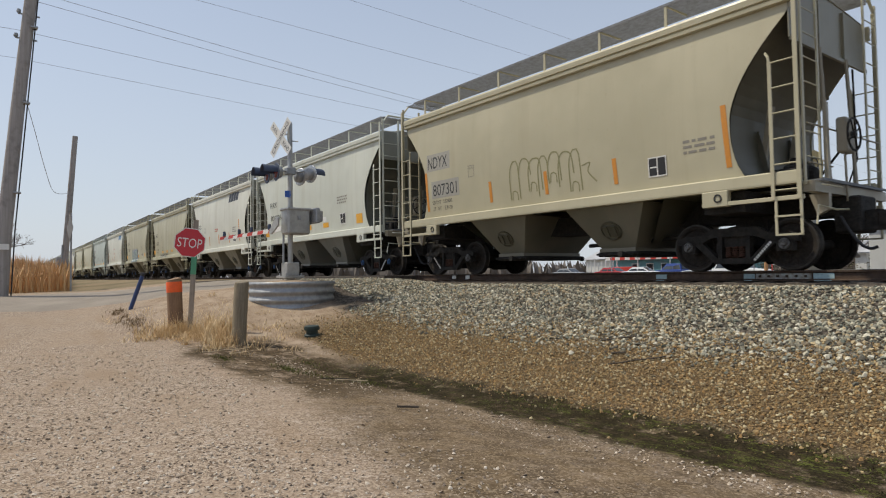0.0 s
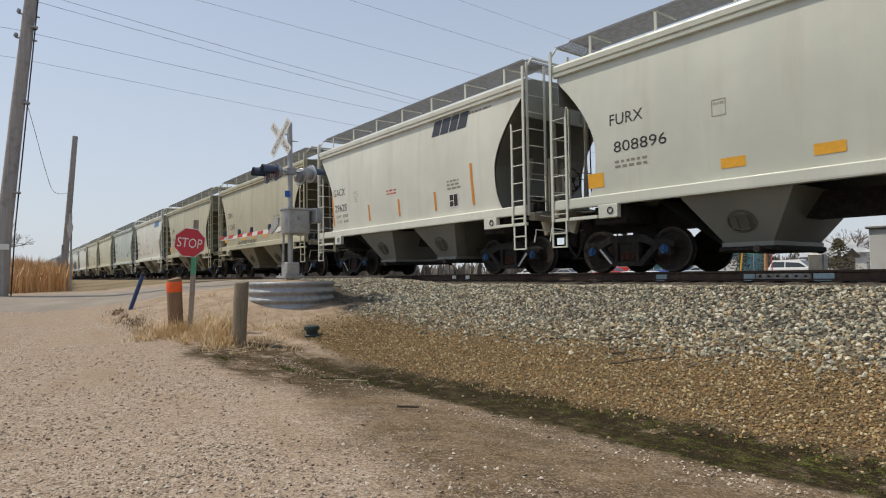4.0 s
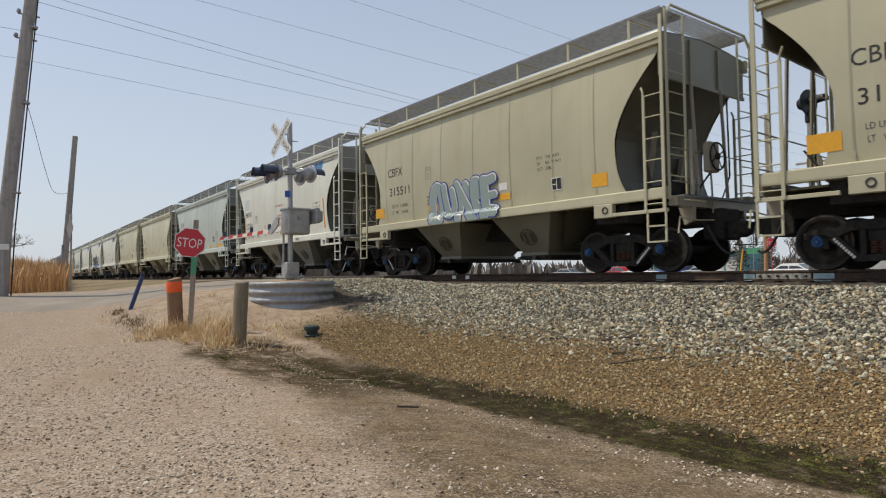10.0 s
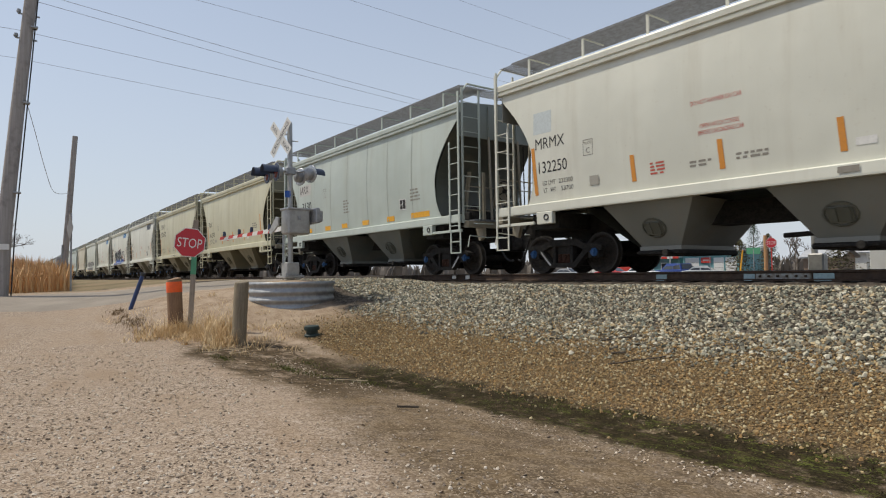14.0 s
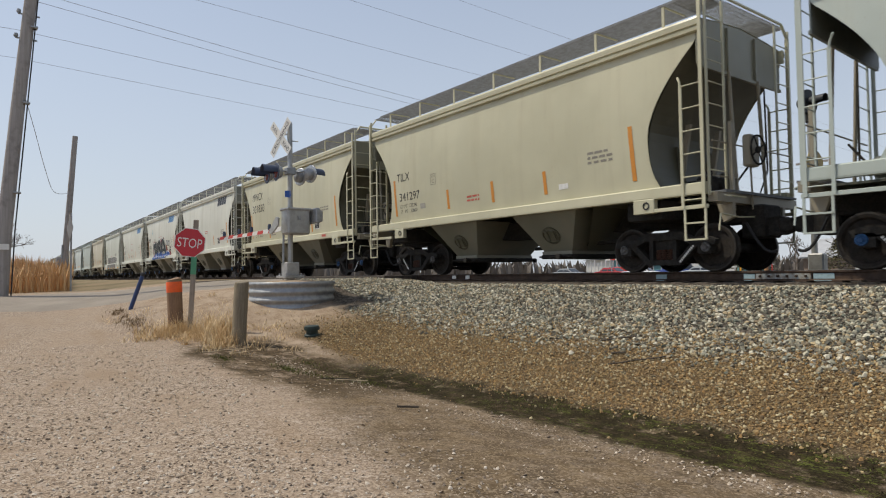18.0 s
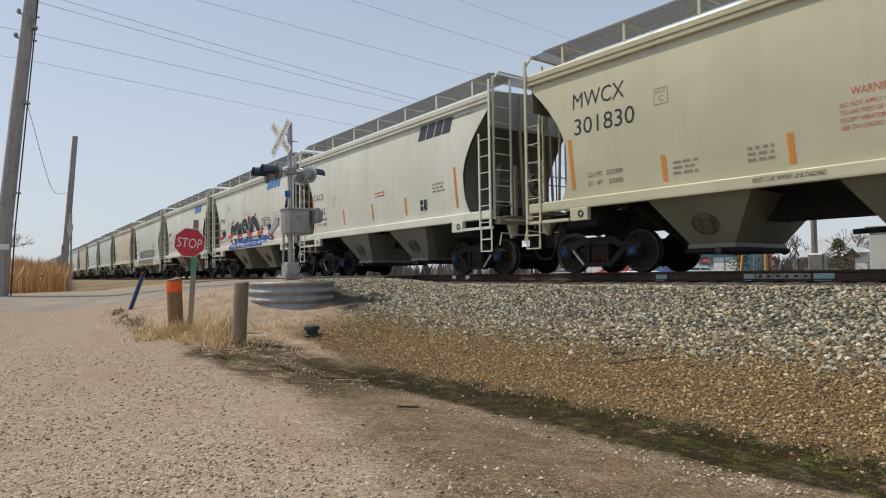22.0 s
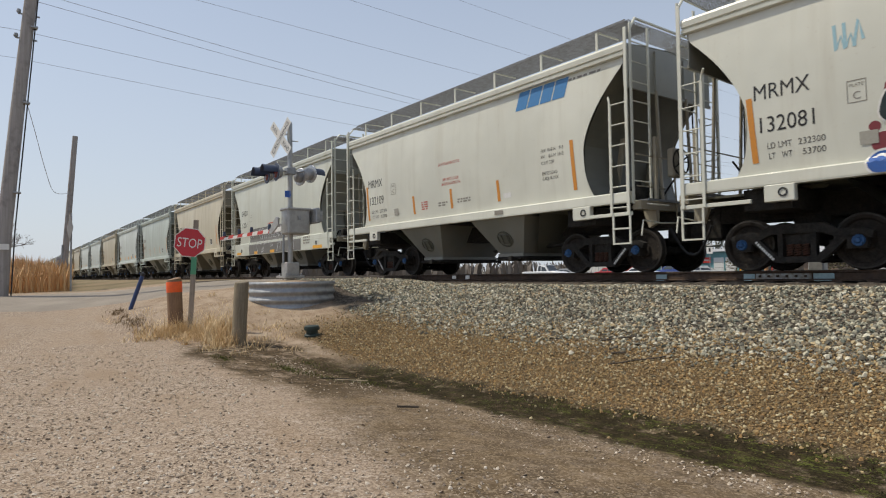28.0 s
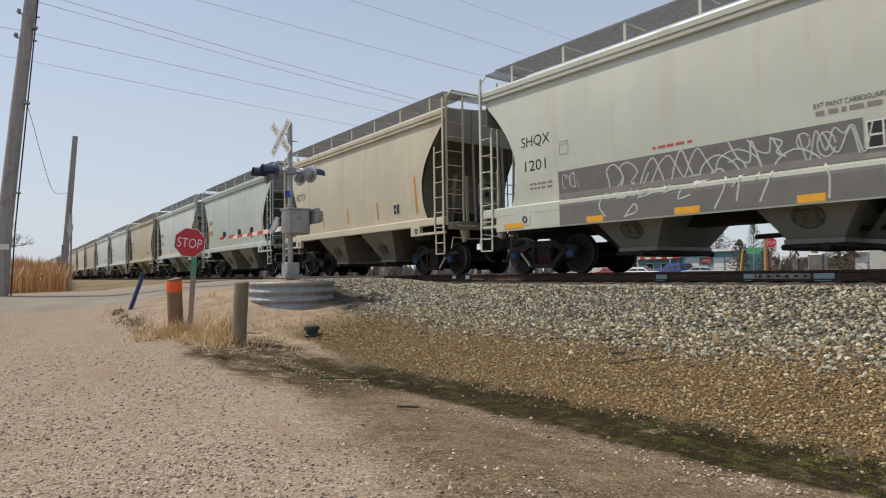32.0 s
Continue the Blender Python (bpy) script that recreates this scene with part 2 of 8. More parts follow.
def ground_z(x, y):
    """Height of the ground: the lot rising to the road, the ditch and the ballast."""
    off = y - line_y(x)
    lot = -1.34 + 0.03 * noise.noise((x * 0.22, y * 0.22, 3.1)) + 0.10 * smooth(-6, -12, x)
    lot += 0.76 * min(1.0, max(0.0, (-14.0 - x) / 10.0)) + 0.02 * smooth(-24, -60, x)
    z = lot
    if off < 0:
        ditch = -1.52 + 0.55 * smooth(-8.0, -15.0, x)
        z = z + (max(ditch, lot - 0.2) - lot) * smooth(-9.6, -7.2, off)
        rise = min(1.0, max(0.0, (off + 7.0) / 4.9))
        z = z + (-0.28 - z) * (0.85 * rise + 0.15 * rise * rise)
        bank = -0.42 + 0.30 * smooth(4.0, 9.5, y)
        if z < bank:
            z = z + (bank - z) * smooth(-12.7, -16.4, x) * smooth(2.0, 6.0, y)
        z += 0.02 * noise.noise((x * 1.3, y * 1.3, 0.4)) * (1 if off > -7 else 0.4)
    else:
        z = -0.28 - 0.55 * smooth(1.9, 5.0, off) - 0.1 * smooth(5, 30, off)
    if abs(off) < 1.6:
        z = -0.215 - 0.07 * smooth(1.3, 1.6, abs(off))
    return z


def axis_steps(fine0, fine1, step, far):
    a = list(np.arange(fine0, fine1 + 1e-6, step))
    d, lo, hi = step, fine0, fine1
    left, right = [], []
    while lo > -far:
        d *= 1.22
        lo -= d
        left.append(lo)
    d = step
    while hi < far:
        d *= 1.22
        hi += d
        right.append(hi)
    return left[::-1] + a + right


def build_ground():
    xs, ys = axis_steps(-20, 6, 0.16, 2500), axis_steps(-2, 12, 0.16, 2500)
    verts = [(x, y, ground_z(x, y)) for y in ys for x in xs]
    n = len(xs)
    faces = [(j * n + i, j * n + i + 1, (j + 1) * n + i + 1, (j + 1) * n + i) for j in range(len(ys) - 1) for i in range(n - 1)]
    me = bpy.data.meshes.new("ground")
    me.from_pydata(verts, [], faces)
    me.polygons.foreach_set("use_smooth", [True] * len(faces))
    me.materials.append(ground_material())
    tagged(new("ground", me), "tan gravel lot, damp ditch and brown trackside earth", "ground", kind="structure")


def ground_material():
    m = material("gravel_and_earth", (0.3, 0.26, 0.2), 0.97, 0, 0.06)
    n = Nodes(m)
    p = n.place()
    x, y, z = n.split(p)

    def band(v, lo, hi, soft):
        return n.math("MULTIPLY", n.ramp(v, lo, lo + soft), n.ramp(v, hi, hi - soft))

    wob = n.math("MULTIPLY", n.math("SUBTRACT", n.noise(p, 0.9, 5, 0.65), 0.5), 1.5)
    wob2 = n.math("MULTIPLY", n.math("SUBTRACT", n.noise(p, 3.0, 4), 0.5), 0.5)
    yw = n.math("ADD", y, n.math("ADD", wob, wob2))
    ys = n.math("ADD", y, n.math("ADD", n.math("MULTIPLY", wob, 0.22), wob2))
    # crushed limestone of the lot: fine chips, a tone for each, dark between
    chip = n.split(n.voronoi(p, 62, "Color"))[0]
    gap = n.voronoi(p, 62)
    chip2 = n.split(n.voronoi(p, 27, "Color"))[1]
    lot = n.mix(n.ramp(chip, 0.05, 0.95), (0.18, 0.134, 0.098), (0.425, 0.343, 0.265))
    lot = n.mix(n.ramp(chip2, 0.72, 0.95, 0, 0.5), lot, (0.52, 0.45, 0.385))
    lot = n.mix(n.ramp(gap, 0.4, 0.8, 0.0, 0.35), lot, (0.15, 0.115, 0.088))
    lot = n.mix(n.ramp(n.noise(p, 0.7, 5), 0.40, 0.66, 0, 0.55), lot, (0.308, 0.235, 0.172))
    lot = n.mix(n.ramp(n.noise(n.scale(p, (0.35, 1.0, 1.0)), 1.4, 4), 0.52, 0.72, 0, 0.5), lot, (0.252, 0.181, 0.120))
    # brown earth with pebbles
    earth = n.mix(n.ramp(n.noise(p, 2.3, 6, 0.7), 0.35, 0.7), (0.056, 0.038, 0.019), (0.142, 0.099, 0.054))
    earth = n.mix(n.ramp(chip, 0.62, 0.90, 0, 0.58), earth, (0.28, 0.212, 0.132))
    earth = n.mix(n.ramp(n.noise(p, 11.0, 6, 0.75), 0.54, 0.64, 0, 0.75), earth, (0.030, 0.021, 0.012))
    dirt = n.mix(n.ramp(n.noise(p, 2.4, 5), 0.35, 0.7), (0.24, 0.17, 0.115), (0.37, 0.29, 0.215))
    dirt = n.mix(n.ramp(chip, 0.5, 0.95, 0, 0.5), dirt, (0.45, 0.38, 0.29))
    tan = n.mix(n.ramp(chip, 0.1, 0.9), (0.06, 0.04, 0.02), (0.24, 0.165, 0.082))
    tan = n.mix(n.ramp(gap, 0.3, 0.7, 0, 0.6), tan, (0.07, 0.047, 0.03))
    fleck = n.noise(p, 42, 4, 0.75)
    moss = n.mix(n.ramp(fleck, 0.38, 0.62), (0.007, 0.005, 0.003), (0.026, 0.022, 0.009))
    moss = n.mix(n.ramp(n.noise(p, 5.0, 5, 0.75), 0.48, 0.62, 0, 0.85), moss, n.mix(n.ramp(fleck, 0.4, 0.65), (0.028, 0.020, 0.012), (0.085, 0.06, 0.035)))
    bright = n.math("MULTIPLY", n.ramp(n.noise(n.scale(p, (1.0, 2.2, 1.0)), 5.0, 5, 0.75), 0.50, 0.62), n.ramp(x, -6.0, -2.5, 0.4, 1.0))
    moss = n.mix(n.math("MULTIPLY", bright, n.ramp(fleck, 0.40, 0.58)), moss, (0.085, 0.10, 0.020))
    grit = n.mix(n.ramp(chip2, 0.1, 0.9), (0.035, 0.030, 0.025), (0.13, 0.11, 0.09))
    # brown patches spread into the lot before the ditch
    reach = n.math("ADD", n.noise(p, 0.8, 4), n.ramp(x, -9.0, -4.0, 0.0, 0.40))
    m_patch = n.math("MULTIPLY", n.ramp(n.math("ADD", yw, n.ramp(x, -7.0, -2.5, 0.0, 0.9)), 2.9, 3.7), n.ramp(reach, 0.33, 0.55))
    m_patch = n.math("MULTIPLY", m_patch, n.ramp(x, -12.0, -9.0))
    m_patch = n.math("MULTIPLY", m_patch, n.ramp(n.noise(p, 3.5, 6, 0.75), 0.30, 0.58, 0.6, 1.0))
    col = n.mix(n.math("MULTIPLY", m_patch, 0.82), lot, earth)
    col = n.mix(n.math("MULTIPLY", n.ramp(ys, 4.15, 4.5), n.math("MULTIPLY", n.ramp(n.noise(p, 2.0, 3), 0.35, 0.6), 0.25)), col, lot)
    col = n.mix(n.math("MULTIPLY", n.ramp(x, -9.6, -11.8), n.ramp(yw, 3.8, 4.8)), col, dirt)
    # damp litter under the bollards
    m_damp = n.math("MULTIPLY", band(yw, 3.2, 5.6, 0.4), band(x, -12.6, -6.2, 1.3))
    m_damp = n.math("MULTIPLY", m_damp, n.ramp(n.noise(p, 3.4, 8, 0.75), 0.36, 0.52))
    col = n.mix(n.math("MULTIPLY", m_damp, 0.92), col, n.mix(n.ramp(n.noise(p, 14, 4), 0.4, 0.7), (0.036, 0.026, 0.014), (0.115, 0.080, 0.046)))
    m_tan = n.math("MULTIPLY", n.ramp(ys, 5.55, 5.85), n.ramp(x, -13.6, -11.2))
    col = n.mix(m_tan, col, tan)
    m_moss = n.math("MULTIPLY", band(ys, 4.70, 5.84, 0.22), n.ramp(x, -10.2, -8.4))
    m_moss = n.math("MULTIPLY", m_moss, n.ramp(n.noise(p, 3.4, 6, 0.75), 0.30, 0.46))
    col = n.mix(n.math("MULTIPLY", m_moss, 0.94), col, moss)
    col = n.mix(n.ramp(ys, 7.2, 7.9), col, grit)
    # dry grass of the fields far off
    far = n.ramp(n.math("ABSOLUTE", y), 26, 40)
    grass = n.mix(n.ramp(n.noise(p, 0.25, 5), 0.4, 0.65), (0.24, 0.185, 0.12), (0.17, 0.145, 0.09))
    col = n.mix(n.math("MAXIMUM", far, n.ramp(x, -25.5, -28)), col, grass)
    n.colour(col)
    h = n.math("ADD", n.math("MULTIPLY", gap, -1.0), n.math("MULTIPLY", n.noise(p, 90, 4), 0.6))
    n.bump(h, 0.8, 0.006)
    return m


def rocks(name, where, count, size, mats, label, seed, sink=0.3, flat=0.75, round_=False):
    """Many loose stones in one mesh. where: gives a place or None."""
    rng = np.random.default_rng(seed)
    if round_:
        q = (1 + 5 ** 0.5) / 2
        base = np.array([(-1, q, 0), (1, q, 0), (-1, -q, 0), (1, -q, 0), (0, -1, q), (0, 1, q), (0, -1, -q), (0, 1, -q), (q, 0, -1), (q, 0, 1), (-q, 0, -1), (-q, 0, 1)], float) / 1.9
        tris = [(0, 11, 5), (0, 5, 1), (0, 1, 7), (0, 7, 10), (0, 10, 11), (1, 5, 9), (5, 11, 4), (11, 10, 2), (10, 7, 6), (7, 1, 8),
                (3, 9, 4), (3, 4, 2), (3, 2, 6), (3, 6, 8), (3, 8, 9), (4, 9, 5), (2, 4, 11), (6, 2, 10), (8, 6, 7), (9, 8, 1)]
    else:
        base = np.array([(1, 0, 0), (0.3, 0.95, 0), (-0.8, 0.6, 0), (-0.8, -0.6, 0), (0.3, -0.95, 0),
                         (0.35, 0.1, 0.8), (-0.4, 0.15, 0.75), (-0.05, -0.4, 0.7), (0, 0, -0.8)], float)
        tris = [(0, 1, 5), (1, 2, 6), (1, 6, 5), (2, 3, 6), (3, 7, 6), (3, 4, 7), (4, 0, 7), (0, 5, 7), (5, 6, 7),
                (1, 0, 8), (2, 1, 8), (3, 2, 8), (4, 3, 8), (0, 4, 8)]
    nb = len(base)
    tris = np.array(tris)
    vs, fs = [], []
    k = 0
    for _ in range(count):
        spot = where(rng)
        if spot is None:
            continue
        x, y = spot
        r = rng.random(6)
        s = size[0] + (size[1] - size[0]) * r[0] ** 2.0
        v = base * (0.78 + 0.44 * rng.random((nb, 1))) * s * np.array((1.0, 0.62 + 0.4 * r[1], flat * (0.6 + 0.5 * r[2])))
        a, b = r[3] * 6.283, (r[4] - 0.5) * 2.0
        ca, sa, cb, sb = math.cos(a), math.sin(a), math.cos(b), math.sin(b)
        v = v @ np.array(((cb * ca, cb * sa, -sb), (-sa, ca, 0), (sb * ca, sb * sa, cb)))
        v += (x, y, ground_z(x, y) + s * (0.5 - sink) + (s * 0.6 * r[5] if round_ else 0))
        vs.append(v)
        fs.append(tris + k)
        k += nb
    me = bpy.data.meshes.new(name)
    me.from_pydata(np.concatenate(vs).tolist(), [], np.concatenate(fs).tolist())
    if round_:
        me.polygons.foreach_set("use_smooth", [True] * len(me.polygons))
    me.materials.append(mats)
    return tagged(new(name, me), label, "stones", kind="stuff")


def build_stones():
    m_bal = stones("ballast_stone", [(0.278, 0.271, 0.205), (0.510, 0.475, 0.355), (0.110, 0.107, 0.085), (0.464, 0.362, 0.210), (0.640, 0.600, 0.480), (0.197, 0.175, 0.125), (0.151, 0.169, 0.135), (0.302, 0.237, 0.150), (0.383, 0.367, 0.280), (0.087, 0.079, 0.060)])
    m_brown = stones("brown_gravel_stone", [(0.245, 0.156, 0.059), (0.363, 0.245, 0.102), (0.123, 0.077, 0.033), (0.461, 0.358, 0.188), (0.284, 0.165, 0.057), (0.196, 0.156, 0.090), (0.353, 0.212, 0.078), (0.157, 0.104, 0.046), (0.510, 0.425, 0.253)])
    m_lot = stones("pale_limestone_chip", [(0.408, 0.332, 0.254), (0.530, 0.446, 0.348), (0.347, 0.272, 0.197), (0.612, 0.530, 0.432), (0.388, 0.297, 0.211), (0.469, 0.381, 0.291), (0.245, 0.193, 0.146), (0.194, 0.153, 0.117), (0.673, 0.594, 0.498)])

    def ballast(rng):
        x = -19 + 24.5 * rng.random()
        off = -5.5 + 3.85 * rng.random() ** 0.85
        if off < -4.1 and rng.random() > smooth(-5.6, -4.2, off):
            return None
        if x < -13.0 and off < -4.2:
            return None
        return x, line_y(x) + off

    def brown(rng):
        x = -13.5 + 17 * rng.random() ** 0.8
        off = -6.95 + 2.9 * rng.random()
        if rng.random() < 0.012:
            off -= 0.9 * rng.random()
        elif off < -6.4 and rng.random() > smooth(-7.0, -6.3, off):
            return None
        if x < -10.5 and rng.random() > smooth(-13.6, -10.5, x):
            return None
        return x, line_y(x) + off

    def lot(rng):
        d, a = 2.2 + 11.5 * rng.random() ** 1.35, radians(6 + 86 * rng.random())
        x, y = -d * math.sin(a), d * math.cos(a)
        edge = 4.35 < y < 4.78
        if y > 4.78 or (not edge and rng.random() > 1.05 - smooth(2.4, 3.6, y) * 0.88) or noise.noise((x * 0.6, y * 0.9, 6)) + 0.9 * rng.random() < 0.12:
            return None
        if x > -7.0 and y > 2.1 and rng.random() < (0.3 if edge else 0.55):
            return None
        return x, y

    rocks("ballast", ballast, 58000, (0.013, 0.044), m_bal, "grey crushed stone ballast sloping beside the track", 5, 0.2, 1.05)
    rocks("trackside_gravel", brown, 60000, (0.006, 0.025), m_brown, "tan and brown gravel on the lower ballast slope", 6, 0.25, 1.1)
    rocks("lot_gravel", lot, 56000, (0.004, 0.020), m_lot, "pale limestone chips strewn on the lot", 7, 0.25, 0.6)


def build_road():
    """The asphalt crossing road, laid over its bank."""
    m = material("worn_asphalt", (0.1, 0.095, 0.09), 0.9, 0, 0.3)
    n = Nodes(m)
    p = n.place()
    c = n.mix(n.ramp(n.noise(p, 0.7, 5), 0.35, 0.7), (0.205, 0.175, 0.143), (0.275, 0.238, 0.195))
    c = n.mix(n.ramp(n.noise(p, 70, 3), 0.45, 0.7, 0, 0.5), c, (0.33, 0.29, 0.245))
    n.colour(c)
    n.bump(n.noise(p, 90, 3), 0.5, 0.006)
    g = Mesh()
    ys = list(np.arange(-40, 9.9, 0.6)) + [line_y(-19) - 1.0]
    width = lambda y: 4.6 + 3.6 * smooth(1.0, 6.0, y)
    rows = []
    for y in ys:
        e = road_edge(y) - 0.3 - 0.25 * noise.noise((y * 0.7, 0, 8))
        rows.append([(e - width(y) * k / 10, y, ground_z(e - width(y) * k / 10, y) - 0.02 + 0.055 * math.sin(math.pi * k / 10) ** 0.7) for k in range(11)])
    g.loft(rows)
    rows2 = []
    for y in list(np.arange(15.0, 60, 3)):
        rows2.append([(x, y, ground_z(x, y) + 0.05) for x in [-16.3 - 9.5 * k / 10 for k in range(11)]])
    g.loft(rows2)
    part("road", g, m, smooth=60)
    tagged(bpy.data.objects["road"], "worn grey asphalt road rising to the crossing", "road", kind="structure")
    # crossing planks between and beside the rails
    c = thing("grade_crossing", "grey timber and rubber road crossing between the rails", "road crossing")
    for off, w in ((-1.45, 1.2), (0.0, 1.34), (1.45, 1.2)):
        for k in range(6):
            x0 = -26.2 + 1.72 * k
            y0 = line_y(x0 + 0.85) + off
            part("panel", Mesh().box(0, 1.69, -w / 2, w / 2, -0.25, -0.012, 0, 0.012), M_TIE, c, at=pose(x0, y0, 0, 0, 0, heading(x0)))


def build_track():
    prof = [(-0.075, -0.178), (-0.075, -0.166), (-0.012, -0.148), (-0.009, -0.05), (-0.036, -0.036), (-0.036, -0.006), (-0.028, 0.0),
            (0.028, 0.0), (0.036, -0.006), (0.036, -0.036), (0.009, -0.05), (0.012, -0.148), (0.075, -0.166), (0.075, -0.178)]
    xs = [-520, -400, -300, -220, -160, -120, -90, -70, -55, -45, -36, -28, -22, -16, -11, -7, -3, 0, 8, 20, 60]
    for side in (-0.753, 0.753):
        r = Mesh()
        rows = [[(x, line_y(x) + side + u, z) for u, z in prof] for x in xs]
        r.loft(rows, 0, True, True)
        k = len(prof)
        for i, f in enumerate(r.f):
            if len(f) == 4 and all(prof[a % k][1] > -0.007 for a in f):
                r.m[i] = 1
        rail = part("rail", r, [M_RAIL, M_RAILTOP], None, "brown rusty steel rail with a polished head")
        tagged(rail, category="rail", kind="structure")
    tie = Mesh().box(-0.115, 0.115, -1.28, 1.28, -0.38, -0.2, 0, 0.015)
    plate = Mesh().box(-0.09, 0.09, -0.17, 0.17, -0.201, -0.177)
    me_t, me_p = tie.data("tie", M_TIE), plate.data("tie_plate", M_RAIL)
    x = 4.0
    for k in range(60):
        ti = thing("railway_tie", "dark creosoted timber tie bedded in ballast", "railway tie", "ties under the rails", at=pose(x, line_y(x), 0, 0, 0, heading(x)))
        part("sleeper", me_t, None, ti)
        for s in (-0.753, 0.753):
            part("tie_plate", me_p, None, ti, at=pose(0, s, 0))
        x -= 0.53
    # joint bar on the near rail, with bolts and paint marks
    jx = -4.85
    jb = thing("joint_bar", "flaking pale joint bar bolted to the rail web", "joint bar", at=pose(jx, line_y(jx) - 0.753, 0))
    m_bar = rough_metal("flaking_joint_bar", (0.36, 0.38, 0.36), (0.20, 0.15, 0.11), 0.8, 0.2, 14)
    part("bar", Mesh().prism([(-0.46, -0.15), (0.46, -0.15), (0.46, -0.055), (-0.46, -0.055)], -0.05, -0.02), m_bar, jb)
    bolt = Mesh().turned([(0.0, -0.085), (0.02, -0.085), (0.024, -0.07), (0.024, -0.05)], 6, "y", at=(0, 0, -0.10)).data("bolt", M_RAIL)
    for k in range(6):
        part("bolt", bolt, None, jb, at=pose(-0.38 + 0.152 * k, 0, 0))
    m_mark = plain("pale_blue_mark", (0.35, 0.47, 0.50), 0.8, wear=0.25)
    for x, w in ((-7.26, 0.24), (-5.45, 0.2), (-4.2, 0.32)):
        mk = thing("paint_mark", "pale blue paint daub on the rail web", "paint mark", at=pose(x, line_y(x) - 0.753, 0))
        part("daub", Mesh().box(-w / 2, w / 2, -0.016, -0.0125, -0.145, -0.055), m_mark, mk)
        part("foot_daub", Mesh().box(-w / 2 + 0.03, w / 2 - 0.02, -0.0775, -0.0755, -0.178, -0.166), m_mark, mk)
    for x in (-14.12, -13.5):
        mk = thing("rail_tag", "small white tag clipped on the rail web", "tag", at=pose(x, line_y(x) - 0.753, 0))
        part("plate", Mesh().box(-0.085, 0.085, -0.045, -0.03, -0.135, -0.035, 0, 0.004), M_WHITE, mk)


build_ground()
build_road()
build_track()


# ---------------------------------------------------------------- hopper cars
LEN = 5.75          # half length at the ladders
SILL = 1.42
TRUCK_X, AXLE = 4.22, 0.889


def side_y(z):
    """Half width of the gently bowed side sheet at a height."""
    t = (z - 1.6) / 2.85
    return 1.545 + 0.075 * math.sin(math.pi * min(1.0, max(0.0, t * 0.92 + 0.04)))


def side_edge(z):
    """Where the side sheet ends, along the car: a deep scoop, straighter above, with a small turn at the foot."""
    if z < 2.6:
        return 4.50 + 0.22 * ((2.6 - z) / 1.0) ** 3
    return 4.50 + 1.04 * min(1.0, (z - 2.6) / 1.65) ** 1.65


def side_sheet(sign):
    g = Mesh()
    zs = [1.52 + 3.05 * k / 22 for k in range(23)]
    rows = []
    for z in zs:
        e = side_edge(z)
        rows.append([(e * (2 * k / 14 - 1), sign * side_y(z), z) for k in range(15)])
    g.loft(rows)
    rows = [[(x, y - sign * 0.012, z) for x, y, z in r] for r in rows]
    g.loft(rows)
    return g


ROOF = [(-1.58, 4.50), (-1.57, 4.62), (-1.50, 4.645), (-1.36, 4.66), (-0.9, 4.71), (0.0, 4.77), (0.9, 4.71), (1.36, 4.66), (1.50, 4.645), (1.57, 4.62), (1.58, 4.50)]


def roof_shell():
    g = Mesh()
    g.loft([[(x, y, z) for y, z in ROOF] for x in (-5.54, 0, 5.54)])
    return g


def end_sheet(sx):
    """The upright end of the hold above the slope."""
    g = Mesh()
    poly = [(-1.565, 3.78)] + [(y * 0.995, z - 0.004) for y, z in ROOF] + [(1.565, 3.78)]
    n = len(poly)
    g.add([(sx * 5.525, y, z) for y, z in poly] + [(sx * 5.505, y, z) for y, z in poly], [tuple(range(n)), tuple(range(2 * n - 1, n - 1, -1))] + [(i, (i + 1) % n, (i + 1) % n + n, i + n) for i in range(n)])
    g.box(min(sx * 5.51, sx * 5.56), max(sx * 5.51, sx * 5.56), -1.545, 1.545, 3.74, 3.80)
    for y in (-0.52, 0.52):
        g.box(min(sx * 5.51, sx * 5.57), max(sx * 5.51, sx * 5.57), y - 0.035, y + 0.035, 3.80, 4.66)
    return g


def end_piping(sx):
    """Train line, retainer pipe and rodding in the open end."""
    g = Mesh()
    g.path([(sx * 5.72, -0.75, 0.95), (sx * 5.45, -0.75, 1.25), (sx * 4.6, -0.7, 1.48), (sx * 3.9, -0.7, 1.48)], 0.03, 6)
    g.path([(sx * 5.60, 0.72, 3.65), (sx * 5.62, 0.72, 2.0), (sx * 5.5, 0.6, 1.5), (sx * 4.7, 0.4, 1.45)], 0.018, 5)
    g.path([(sx * 5.62, 0.2, 2.2), (sx * 5.2, 0.1, 1.62), (sx * 4.6, 0.0, 1.5)], 0.022, 5)
    g.path([(sx * 4.95, -1.2, 1.44), (sx * 4.8, -1.0, 1.7), (sx * 4.5, -0.3, 1.75), (sx * 4.4, 0.9, 1.6)], 0.03, 6)
    return g


def valve_block():
    g = Mesh()
    g.box(-0.16, 0.16, -0.14, 0.14, -0.2, 0.18, 0, 0.03)
    g.box(-0.1, 0.1, -0.24, -0.14, -0.12, 0.1, 0, 0.02)
    g.turned([(0.0, 0.3), (0.09, 0.29), (0.11, 0.18), (0.11, 0.16)], 10)
    return g


def shear_plate(sx, y):
    """Upright web plate carrying the hold on the bolster."""
    return Mesh().prism([(sx * 3.7, 1.39), (sx * 4.75, 1.39), (sx * 4.75, 1.55), (sx * 4.52, 2.55), (sx * 4.3, 2.3), (sx * 3.55, 1.5)], y - 0.012, y + 0.012)


